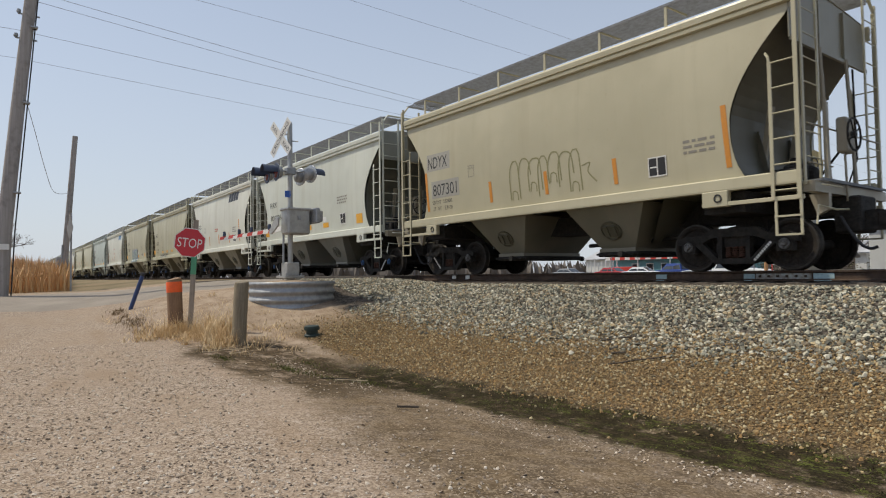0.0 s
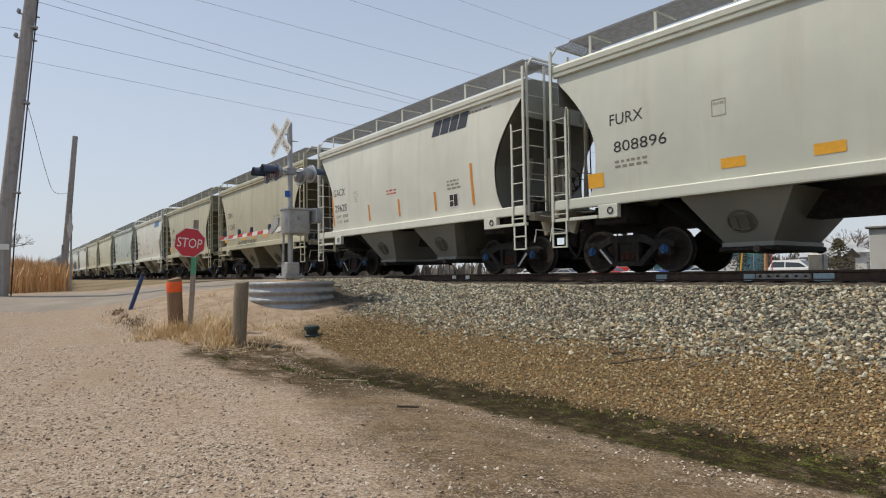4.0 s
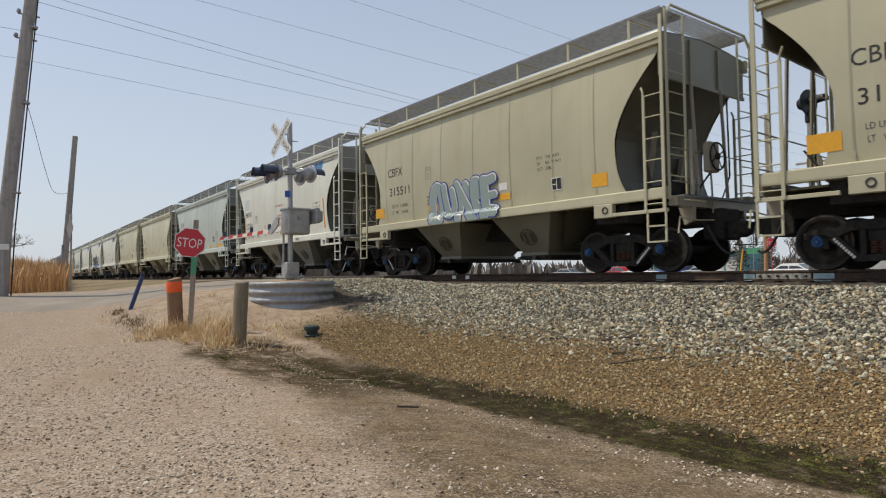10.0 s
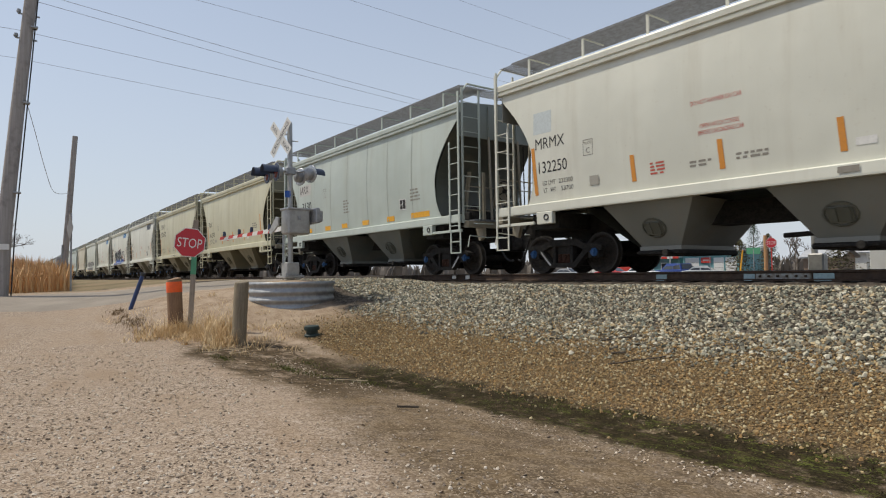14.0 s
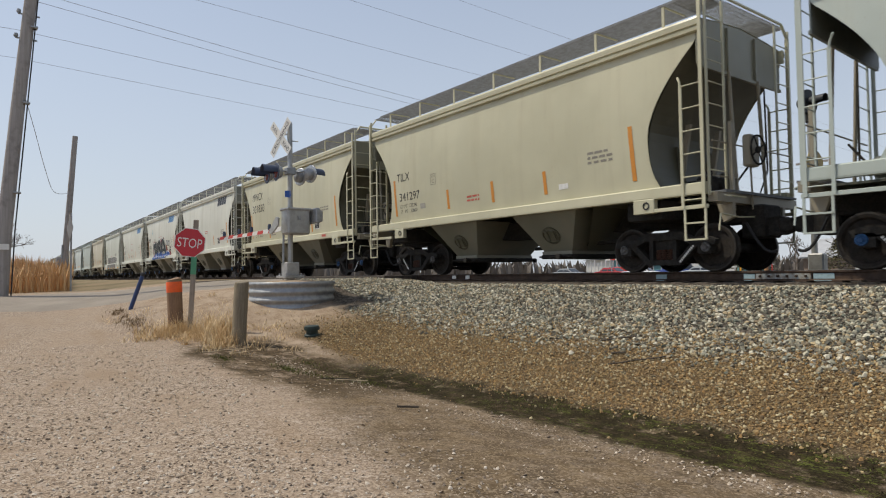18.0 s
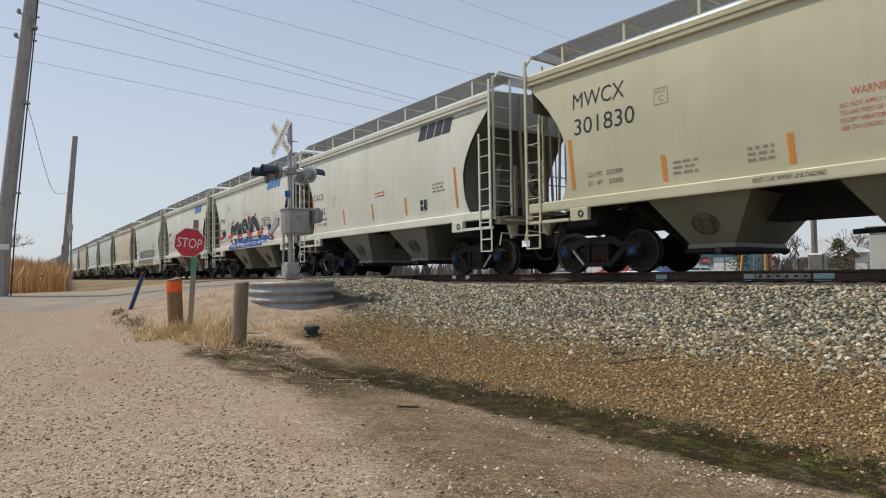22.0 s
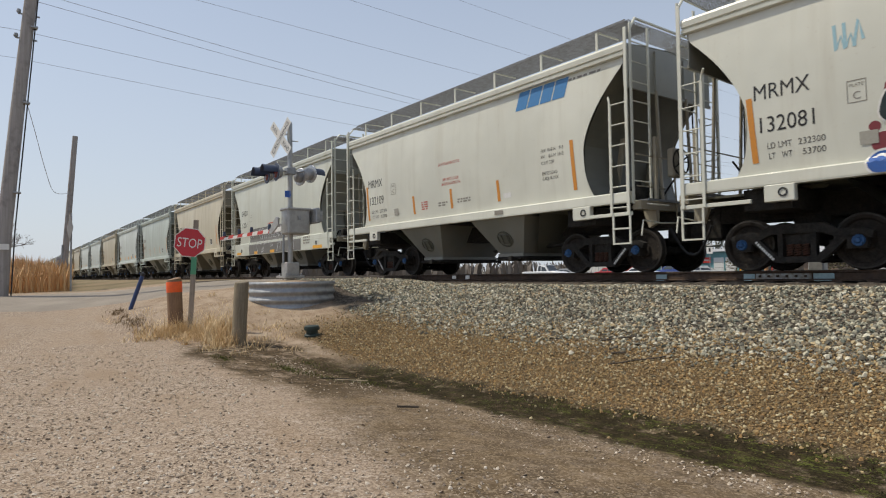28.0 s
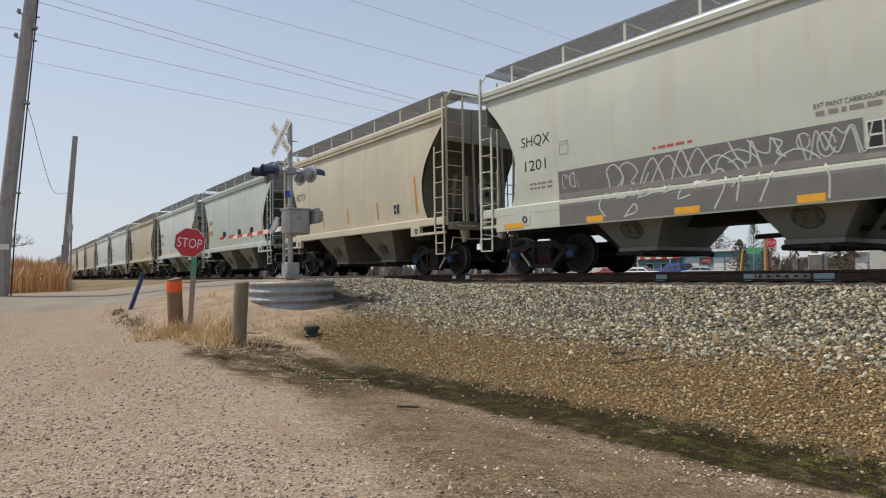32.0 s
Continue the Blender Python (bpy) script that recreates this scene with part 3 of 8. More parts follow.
def crossover(sx):
    """Open platform across the end of the car."""
    g = Mesh()
    x0, x1 = min(sx * 5.5, sx * 5.86), max(sx * 5.5, sx * 5.86)
    for k in range(45):
        y = -1.32 + 0.06 * k
        g.box(x0, x1, y - 0.004, y + 0.004, 1.43, 1.46)
    for x in (x0, x1):
        g.box(x - 0.012, x + 0.012, -1.34, 1.34, 1.42, 1.465)
    return g


def top_rail(sign):
    """The rolled angle along the top of the side."""
    g = Mesh()
    prof = [(1.60, 4.36), (1.640, 4.375), (1.645, 4.43), (1.612, 4.445), (1.612, 4.465), (1.652, 4.48), (1.660, 4.58), (1.64, 4.625), (1.56, 4.64), (1.55, 4.36)]
    return g.loft([[(x, sign * y, z) for y, z in prof] for x in (-5.60, 5.60)], 0, True, True)


def side_sill(sign):
    g = Mesh()
    prof = [(1.50, 1.39), (1.66, 1.39), (1.665, 1.42), (1.66, 1.585), (1.63, 1.61), (1.50, 1.62)]
    return g.loft([[(x, sign * y, z) for y, z in prof] for x in (-5.62, 5.62)], 0, True, True)


def slope_sheet(sx):
    """The curved end of the hold below the upright end, following the scoop of the side sheets; under it a shelf over the truck
    and the lower slope running down to the outlet."""
    g = Mesh()
    for t in (0.0, 0.03):
        rows = []
        for k in range(6):
            z = 0.52 + 0.88 * k / 5
            w = 0.74 + 0.78 * k / 5
            rows.append([(sx * (3.1 + (z - 1.35) * 0.95 - t), y, z) for y in (-w, 0.0, w)])
        for k in range(17):
            z = 1.53 + 2.72 * k / 16
            rows.append([(sx * (min(5.53, side_edge(z)) - 0.012 - t), y, z) for y in (-1.545, 0.0, 1.545)])
        g.loft(rows)
    return g


def hopper_bay():
    """A funnel with its outlet frame, centred on x = 0."""
    g = Mesh()
    top = [(-1.02, -1.52), (1.02, -1.52), (1.02, 1.52), (-1.02, 1.52)]
    low = [(-0.44, -1.0), (0.44, -1.0), (0.44, 1.0), (-0.44, 1.0)]
    g.loft([[(x, y, 1.40) for x, y in top], [(x, y, 0.52) for x, y in low]], 0, True)
    g.loft([[(x * 1.06, y * 1.04, 0.52) for x, y in low], [(x * 1.06, y * 1.04, 0.44) for x, y in low]], 0, True, True)
    return g


def sideframe(sign):
    """Cast side frame of a three-piece truck."""
    y0, y1 = sign * 0.93, sign * 1.08
    g = Mesh()
    up = [(-1.12, 0.60), (-0.96, 0.66), (-0.62, 0.66), (-0.42, 0.78), (0.42, 0.78), (0.62, 0.66), (0.96, 0.66), (1.12, 0.60),
          (1.10, 0.50), (0.66, 0.50), (0.40, 0.62), (-0.40, 0.62), (-0.66, 0.50), (-1.10, 0.50)]
    g.prism(up, y0, y1)
    g.prism([(-0.78, 0.52), (-0.62, 0.54), (-0.30, 0.22), (-0.36, 0.13)], y0, y1)
    g.prism([(0.62, 0.54), (0.78, 0.52), (0.36, 0.13), (0.30, 0.22)], y0, y1)
    g.prism([(-0.37, 0.13), (0.37, 0.13), (0.33, 0.23), (-0.33, 0.23)], y0, y1)
    g.prism([(-0.30, 0.22), (-0.22, 0.22), (-0.22, 0.64), (-0.30, 0.64)], y0, y1)
    g.prism([(0.22, 0.22), (0.30, 0.22), (0.30, 0.64), (0.22, 0.64)], y0, y1)
    for x in (-AXLE, AXLE):
        g.box(x - 0.14, x + 0.14, min(y0, y1), max(y0, y1), 0.34, 0.56)
    return g


def spring_coil():
    g = Mesh()
    pts = [Vector((0.05 * math.cos(a), 0.05 * math.sin(a), 0.235 + 0.2 * a / (2 * math.pi * 5))) for a in [2 * math.pi * 5 * k / 40 for k in range(41)]]
    g.path(pts, 0.014, 4)
    return g


def wheel(s):
    g = Mesh()
    y = s * 0.753
    g.turned([(0.10, y + s * 0.06), (0.14, y + s * 0.05), (0.16, y + s * 0.005), (0.34, y + s * 0.015), (0.37, y + s * 0.055), (0.42, y + s * 0.065)], 28, "y")
    g.turned([(0.10, y - s * 0.06), (0.16, y - s * 0.04), (0.36, y - s * 0.02), (0.40, y - s * 0.075), (0.47, y - s * 0.075), (0.478, y - s * 0.06)], 28, "y")
    g.turned([(0.42, y + s * 0.065), (0.450, y + s * 0.062), (0.457, y + s * 0.03), (0.459, y - s * 0.035), (0.478, y - s * 0.06)], 28, "y", 1)
    return g


def axle():
    return Mesh().turned([(0.0, -1.0), (0.085, -1.0), (0.095, -0.7), (0.09, 0.0), (0.095, 0.7), (0.085, 1.0), (0.0, 1.0)], 14, "y")


def bearing_cap(s):
    g = Mesh()
    y = s * 0.98
    g.turned([(0.095, y), (0.098, y + s * 0.10), (0.085, y + s * 0.125), (0.05, y + s * 0.115), (0.035, y + s * 0.145), (0.0, y + s * 0.148)], 16, "y")
    for k in range(3):
        a = 2 * math.pi * k / 3 + 0.4
        c = (0.066 * math.cos(a), 0, 0.066 * math.sin(a))
        g.turned([(0.018, y + s * 0.12), (0.018, y + s * 0.15), (0.0, y + s * 0.15)], 6, "y", 0, c)
    return g


def ladder_stiles(h0, h1, w):
    """Two flat stiles in the x, z plane."""
    g = Mesh()
    for x in (-w / 2, w / 2):
        g.box(x - 0.028, x + 0.028, -0.014, 0.014, h0, h1)
    return g


WALK_Z = 5.10


def running_board(sign):
    """Roof walkway: thin bearing bars and cross bars, open between."""
    g = Mesh()
    y0, y1 = 0.70, 1.56
    z = WALK_Z
    for k in range(19):
        y = y0 + (y1 - y0) * k / 18
        g.box(-5.17, 5.55, sign * y - 0.0025, sign * y + 0.0025, z - 0.024, z)
    for k in range(108):
        x = -5.17 + 0.1 * k
        g.box(x - 0.004, x + 0.004, min(sign * y0, sign * y1), max(sign * y0, sign * y1), z - 0.007, z + 0.001)
    g.box(-5.18, 5.58, sign * y1 - 0.004, sign * y1 + 0.004, z - 0.035, z + 0.012)
    g.box(-5.18, 5.58, sign * y0 - 0.004, sign * y0 + 0.004, z - 0.035, z + 0.012)
    return g


def walk_bracket(sign):
    g = Mesh()
    g.box(-0.028, 0.028, min(sign * 1.53, sign * 1.555), max(sign * 1.53, sign * 1.555), 4.60, WALK_Z - 0.02)
    g.box(-0.014, 0.014, min(sign * 0.82, sign * 1.555), max(sign * 0.82, sign * 1.555), WALK_Z - 0.045, WALK_Z - 0.016)
    return g


def end_walk(sx):
    g = Mesh()
    x0, x1 = min(sx * 5.05, sx * 5.62), max(sx * 5.05, sx * 5.62)
    for k in range(61):
        y = -1.5 + 0.05 * k
        g.box(x0, x1, y - 0.003, y + 0.003, WALK_Z - 0.016, WALK_Z)
    for k in range(6):
        x = x0 + (x1 - x0) * k / 5
        g.box(x - 0.004, x + 0.004, -1.52, 1.52, WALK_Z - 0.006, WALK_Z + 0.001)
    return g


def end_rail(sx):
    """Tube frame round the end walkway, bent in at the corners."""
    g = Mesh()
    g.path([(sx * 5.70, -1.59, WALK_Z - 0.22), (sx * 5.68, -1.40, WALK_Z + 0.03), (sx * 5.66, 1.40, WALK_Z + 0.03), (sx * 5.68, 1.59, WALK_Z - 0.22)], 0.03, 6)
    return g


def roof_hatches():
    g = Mesh()
    for k in range(5):
        x = -4.2 + 2.1 * k
        g.box(x - 0.55, x + 0.55, -0.42, 0.42, 4.82, 4.97, 0, 0.03)
    return g


def coupler():
    g = Mesh()
    g.box(5.55, 6.05, -0.11, 0.11, 0.74, 0.94, 0, 0.02)
    g.prism([(6.0, 0.66), (6.22, 0.66), (6.36, 0.72), (6.40, 0.94), (6.22, 1.0), (6.0, 0.98)], -0.17, 0.15, 0)
    g.box(6.2, 6.44, -0.2, -0.06, 0.70, 0.96, 0, 0.03)
    return g


def draft_sill():
    return Mesh().box(-5.75, 5.75, -0.33, 0.33, 0.92, 1.36)


def end_sill(sx):
    return Mesh().box(min(sx * 5.62, sx * 5.80), max(sx * 5.62, sx * 5.80), -1.5, 1.5, 1.25, 1.42)


def body_bolster(sx):
    return Mesh().box(min(sx * 3.9, sx * 4.66), max(sx * 3.9, sx * 4.66), -1.45, 1.45, 1.02, 1.38)


def end_deck(sx):
    return Mesh().box(min(sx * 4.6, sx * 5.7), max(sx * 4.6, sx * 5.7), -0.9, 0.9, 1.36, 1.40)


def bolster_plate(sign):
    g = Mesh()
    g.box(-0.24, 0.24, min(sign * 1.55, sign * 1.672), max(sign * 1.55, sign * 1.672), 1.12, 1.40, 0, 0.012)
    g.turned([(0.075, sign * 1.672), (0.075, sign * 1.685), (0.05, sign * 1.685), (0.05, sign * 1.66), (0.0, sign * 1.66)], 14, "y", 1, (0.06, 0, 1.27))
    return g


def end_frame(sx):
    """Corner posts and diagonal braces at the open end of the car."""
    g = Mesh()
    for y in (-0.55, 0.55):
        g.rod((sx * 5.66, y, 1.40), (sx * 5.56, y, 3.8), 0.035, None, 6)
        g.prism([(sx * 4.4, 1.4), (sx * 4.5, 1.4), (sx * 4.78, 2.95), (sx * 4.68, 2.95)], y - 0.04, y + 0.04)
    g.rod((sx * 5.72, -1.5, 2.35), (sx * 5.72, 1.5, 2.35), 0.015, None, 6)
    g.rod((sx * 5.72, -1.5, 1.72), (sx * 5.72, -0.6, 1.72), 0.015, None, 6)
    return g


def stirrup(sx, sign):
    """Bent sill step hanging at the corner."""
    g = Mesh()
    y = sign * 1.665
    x0, x1 = sx * 5.27, sx * 5.66
    for x in (x0, x1):
        g.box(x - 0.02, x + 0.02, y - 0.012, y + 0.012, 0.56, 1.20)
    for z in (0.56, 0.86):
        g.box(min(x0, x1), max(x0, x1), y - 0.03, y + 0.03, z, z + 0.03)
    return g


def brake_wheel():
    g = Mesh()
    rim = [(0.0, 0.27 * math.cos(a), 0.27 * math.sin(a)) for a in [2 * math.pi * k / 20 for k in range(21)]]
    return g.path(rim, 0.018, 6)


def cylinder_tank():
    g = Mesh()
    g.turned([(0.0, -0.45), (0.14, -0.43), (0.19, -0.36), (0.19, 0.36), (0.14, 0.43), (0.0, 0.45)], 14, "x")
    return g


def gear_box():
    g = Mesh()
    g.box(-0.07, 0.1, -0.17, 0.17, -0.3, 0.3, 0, 0.03)
    g.rod((0.0, 0, -0.3), (0.0, 0.05, -1.1), 0.02, None, 5)
    return g


def air_hose(sx):
    g = Mesh()
    pts = [Vector((sx * (5.75 + 0.5 * t), -0.45 + 0.1 * t, 0.9 - 0.75 * math.sin(t * 1.9) * 0.75)) for t in [k / 8 for k in range(9)]]
    g.path(pts, 0.028, 6)
    return g


def cut_lever(sx, sign):
    g = Mesh()
    g.path([(sx * 5.84, sign * 0.15, 1.02), (sx * 5.86, sign * 0.9, 0.98), (sx * 5.84, sign * 1.5, 1.02), (sx * 5.84, sign * 1.56, 0.72)], 0.016, 5)
    return g


def build_car():
    """The common hopper car; the painted copies are made from it."""
    P, G = PAINT["cream"], GRIMY_SHADED["cream"]
    car = thing("hopper_car", "hopper car", "railway car")
    painted = {"side_sheet", "roof_shell", "top_rail", "side_sill", "bolster_plate", "ladder", "rung", "stirrup", "walk_bracket", "end_frame", "end_platform"}
    for s in (-1, 1):
        part("side_sheet", side_sheet(s), P, car, smooth=40)
        part("top_rail", top_rail(s), P, car)
        part("side_sill", side_sill(s), P, car)
        part("running_board", running_board(s), M_GRATE, car, "open steel grating roof walkway")
        br = walk_bracket(s).data("walk_bracket", P)
        for k in range(7):
            part("walk_bracket", br, None, car, at=pose(-4.62 + 1.58 * k, 0, 0))
        bp = bolster_plate(s).data("bolster_plate", [P, M_BLACK])
        for sx in (-1, 1):
            part("bolster_plate", bp, None, car, at=pose(sx * TRUCK_X, 0, 0))
            part("stirrup", stirrup(sx, s), P, car)
            part("sill_step", Mesh().box(min(sx * 4.45, sx * 5.70), max(sx * 4.45, sx * 5.70), s * 1.64 - 0.025, s * 1.64 + 0.025, 1.13, 1.20, 0, 0.006), P, car)
    part("roof_shell", roof_shell(), P, car, smooth=40)
    part("roof_hatch", roof_hatches(), P, car)
    part("center_sill", draft_sill(), M_TRUCK, car, "grimy black centre sill")
    for sx in (-1, 1):
        part("slope_sheet", slope_sheet(sx), G, car, "grimy sloping end sheet, paint darkened for shade")
        part("end_sheet", end_sheet(sx), DUSTY_SHADED["cream"], car, "dusty upright end sheet, paint darkened for shade")
        part("end_piping", end_piping(sx), M_TRUCK, car, "dark brake piping")
        for y in (-0.62, 0.62):
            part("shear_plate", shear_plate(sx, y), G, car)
        part("crossover_platform", crossover(sx), M_GRATE, car)
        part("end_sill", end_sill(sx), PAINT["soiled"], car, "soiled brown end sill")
        part("striker_casting", Mesh().box(min(sx * 5.6, sx * 6.02), max(sx * 5.6, sx * 6.02), -0.34, 0.34, 0.62, 1.24, 0, 0.03), M_TRUCK, car)
        for y in (-0.95, 0.95):
            part("end_bracket", Mesh().prism([(sx * 5.62, 0.9), (sx * 5.80, 0.98), (sx * 5.80, 1.25), (sx * 5.5, 1.25)], y - 0.05, y + 0.05), PAINT["soiled"], car)
        part("grab_iron", Mesh().path([(sx * 5.84, -1.35, 1.36), (sx * 5.92, -1.33, 1.34), (sx * 5.92, -0.75, 1.34), (sx * 5.84, -0.73, 1.36)], 0.014, 5), P, car)
        part("end_post", Mesh().box(min(sx * 5.74, sx * 5.80), max(sx * 5.74, sx * 5.80), -0.98, -0.90, 1.42, 2.75), PAINT["soiled"], car)
        part("body_bolster", body_bolster(sx), M_TRUCK, car)
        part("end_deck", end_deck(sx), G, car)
        part("end_frame", end_frame(sx), PAINT["soiled"], car)
        part("end_walkway", end_walk(sx), M_GRATE, car)
        part("end_rail", end_rail(sx), P, car)
        part("coupler", coupler(), M_TRUCK, car, "rusty brown knuckle coupler", at=pose(0, 0, 0, 0, 0, 0 if sx > 0 else 180))
        part("cut_lever", cut_lever(sx, -1), P, car)
        part("air_hose", air_hose(sx), M_BLACK, car, "black rubber air hose")
    bay = hopper_bay().data("hopper_bay", SHADED_BAY["cream"])
    gate = Mesh().box(-0.52, 0.52, -1.04, 1.04, 0.34, 0.44, 0, 0.02)
    gate.rod((0.3, -1.30, 0.38), (0.3, 1.30, 0.38), 0.035, None, 8)
    for y in (-1.30, 1.30):
        gate.turned([(0.0, -0.05), (0.065, -0.05), (0.065, 0.05), (0.0, 0.05)], 8, "y", 0, (0.3, y, 0.38))
    gate.box(-0.48, 0.48, -1.14, -1.04, 0.37, 0.41)
    gate = gate.data("outlet_gate", M_TRUCK)
    hatch = Mesh()
    ring = [(0.25 * math.cos(a), -0.0, 0.21 * math.sin(a)) for a in [2 * math.pi * k / 14 for k in range(15)]]
    hatch.path(ring, 0.022, 4)
    hatch.box(-0.19, 0.19, -0.02, 0.0, -0.14, 0.14, 0, 0.006)
    hatch.box(-0.15, -0.05, -0.045, -0.02, -0.12, 0.12)
    hatch.box(0.05, 0.15, -0.045, -0.02, -0.12, 0.12)
    hatch = hatch.data("bay_hatch", G)
    tilt = math.degrees(math.atan2(0.52, 0.88))
    for x in (-1.64, 1.64):
        b = part("hopper_bay", bay, None, car, "dusty sloping discharge hopper, paint darkened for shade", at=pose(x, 0, 0))
        part("outlet_gate", gate, None, b)
        part("bay_hatch", hatch, None, b, at=pose(0.0, -1.225, 0.88, tilt, 0, 0))
    # ladders at the four corners, on the side and on the end
    rung = Mesh().rod((-0.30, 0, 0), (0.30, 0, 0), 0.012, None, 6).data("rung", P)
    step = Mesh().rod((-0.205, 0, 0), (0.205, 0, 0), 0.013, None, 6).data("rung", P)
    tall = Mesh()
    tall.box(0.172, 0.238, -0.014, 0.014, 1.14, WALK_Z - 0.2)
    tall.box(-0.233, -0.177, -0.014, 0.014, 1.14, 3.42)
    tall.path([(-0.205, 0, 3.40), (-0.225, 0.01, 3.50), (-0.29, 0.06, 3.60)], 0.022, 6)
    tall = tall.data("ladder", P)
    both = ladder_stiles(1.36, WALK_Z - 0.1, 0.58).data("ladder", P)
    for sx in (-1, 1):
        for s in (-1, 1):
            a = part("ladder", tall, None, car, "", at=Matrix.Translation((sx * 5.44, s * 1.675, 0)) @ (pose(0, 0, 0) if sx > 0 else pose(0, 0, 0, 0, 0, 180)))
            for k in range(6):
                part("rung", step, None, a, at=pose(0, 0, 1.30 + 0.42 * k))
            e = part("ladder", both, None, car, "", at=pose(sx * 5.70, s * 1.30, 0, 0, 0, 90))
            for k in range(9):
                part("rung", rung, None, e, at=pose(0, 0, 1.42 + 0.40 * k))
    # trucks
    frames = {s: sideframe(s).data("truck_side_frame", M_TRUCK) for s in (-1, 1)}
    coil = spring_coil().data("spring", M_SPRING)
    bol = Mesh().box(-0.2, 0.2, -1.02, 1.02, 0.44, 0.62).box(-0.3, 0.3, -0.4, 0.4, 0.6, 0.95).box(-0.34, 0.34, -0.92, 0.92, 0.17, 0.25).box(-0.44, -0.36, -0.70, 0.70, 0.26, 0.50).box(0.36, 0.44, -0.70, 0.70, 0.26, 0.50).data("truck_bolster", M_TRUCK)
    shaft = axle().data("wheelset", M_WHEEL, 35)
    discs = {s: wheel(s).data("wheel", [M_WHEEL, M_TREAD], 35) for s in (-1, 1)}
    caps = {s: bearing_cap(s).data("bearing_cap", M_CAP, 30) for s in (-1, 1)}
    for sx in (-1, 1):
        part("truck_bolster", bol, None, car, at=pose(sx * TRUCK_X, 0, 0))
        for s in (-1, 1):
            f = part("truck_side_frame", frames[s], None, car, "black grimy cast truck frame", at=pose(sx * TRUCK_X, 0, 0))
            if s < 0:
                tag = Mesh()
                for k in range(9):
                    t = 0.08 + 0.1 * k
                    a = Vector((sx * (0.36 + 0.34 * t), 0, 0.17 + 0.36 * t))
                    u, w = Vector((sx * 0.69, 0, 0.72)) * 0.018, Vector((-0.72, 0, sx * 0.69)) * 0.022
                    tag.add([(q.x, -1.083, q.z) for q in (a - u - w, a + u - w, a + u + w, a - u + w)], [(0, 1, 2, 3)])
                tagged(part("frame_stencil", tag, M_WHITE, f), kind="stuff")
            for dx in (-0.125, 0.0, 0.125):
                part("spring", coil, None, f, "rusty coil spring", at=pose(dx, s * 1.01, 0))
        for dx in (-AXLE, AXLE):
            w = part("wheelset", shaft, None, car, "brown steel wheels on an axle", at=pose(sx * TRUCK_X + dx, 0, 0.457))
            for s in (-1, 1):
                part("bearing_cap", caps[s], None, w)
                part("wheel", discs[s], None, w)
    # brake gear on the trailing end, tank under the platform
    bw = part("brake_wheel", brake_wheel(), M_TRUCK, car, "dark spoked hand-brake wheel", at=pose(5.98, -0.38, 2.25))
    part("hub", Mesh().turned([(0.0, -0.03), (0.06, -0.03), (0.06, 0.03), (0.0, 0.03)], 10, "x"), M_TRUCK, bw)
    spoke = Mesh().rod((0, 0.05, 0), (0, 0.27, 0), 0.014, None, 5).data("spoke", M_TRUCK)
    for k in range(4):
        part("spoke", spoke, None, bw, at=pose(0, 0, 0, 90 * k + 30, 0, 0))
    part("brake_gear_box", gear_box(), PAINT["soiled"], car, at=pose(5.83, -0.38, 2.25))
    part("control_valve", valve_block(), G, car, "grimy brake control valve, paint darkened for shade", at=pose(4.95, 0.35, 1.72))
    part("control_valve", valve_block(), M_TRUCK, car, at=pose(5.25, -0.85, 1.62))
    part("slack_adjuster", Mesh().rod((0.5, -0.55, 0.62), (3.2, -0.55, 0.7), 0.045, 0.045, 8), M_TRUCK, car)
    part("air_reservoir", cylinder_tank(), G, car, at=pose(-4.9, 0.3, 1.75))
    part("brake_cylinder", cylinder_tank(), M_TRUCK, car, at=pose(5.0, -0.5, 1.62))
    return car


def stretch(car, k, dx, run=0.0):
    """Lengthens and shifts the body of a car; ladders and brackets only move, and trucks with their bolsters move by a run of their own."""
    for o in car.children:
        x, y, z = o.matrix_basis.translation
        if abs(x) + abs(y) + abs(z) < 1e-6:
            o.matrix_basis = Matrix.Translation((dx, 0, 0)) @ Matrix.Diagonal((k, 1, 1, 1)) @ o.matrix_basis
        else:
            own = run if o.name.split(".")[0] in ("truck_bolster", "truck_side_frame", "wheelset", "bolster_plate") else 0.0
            o.matrix_basis = Matrix.Translation((dx + own + x * (k - 1), 0, 0)) @ o.matrix_basis


def repaint(car, tone, cap=None):
    for o in car.children_recursive:
        for sl in o.material_slots:
            if sl.material == PAINT["cream"]:
                sl.link = "OBJECT"
                sl.material = PAINT[tone]
            elif sl.material == GRIMY_SHADED["cream"]:
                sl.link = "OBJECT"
                sl.material = GRIMY_SHADED[tone]
            elif sl.material == SHADED_BAY["cream"]:
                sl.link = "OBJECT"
                sl.material = SHADED_BAY[tone]
            elif sl.material == DUSTY_SHADED["cream"]:
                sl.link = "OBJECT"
                sl.material = DUSTY_SHADED[tone]
            elif cap and sl.material == M_CAP:
                sl.link = "OBJECT"
                sl.material = cap


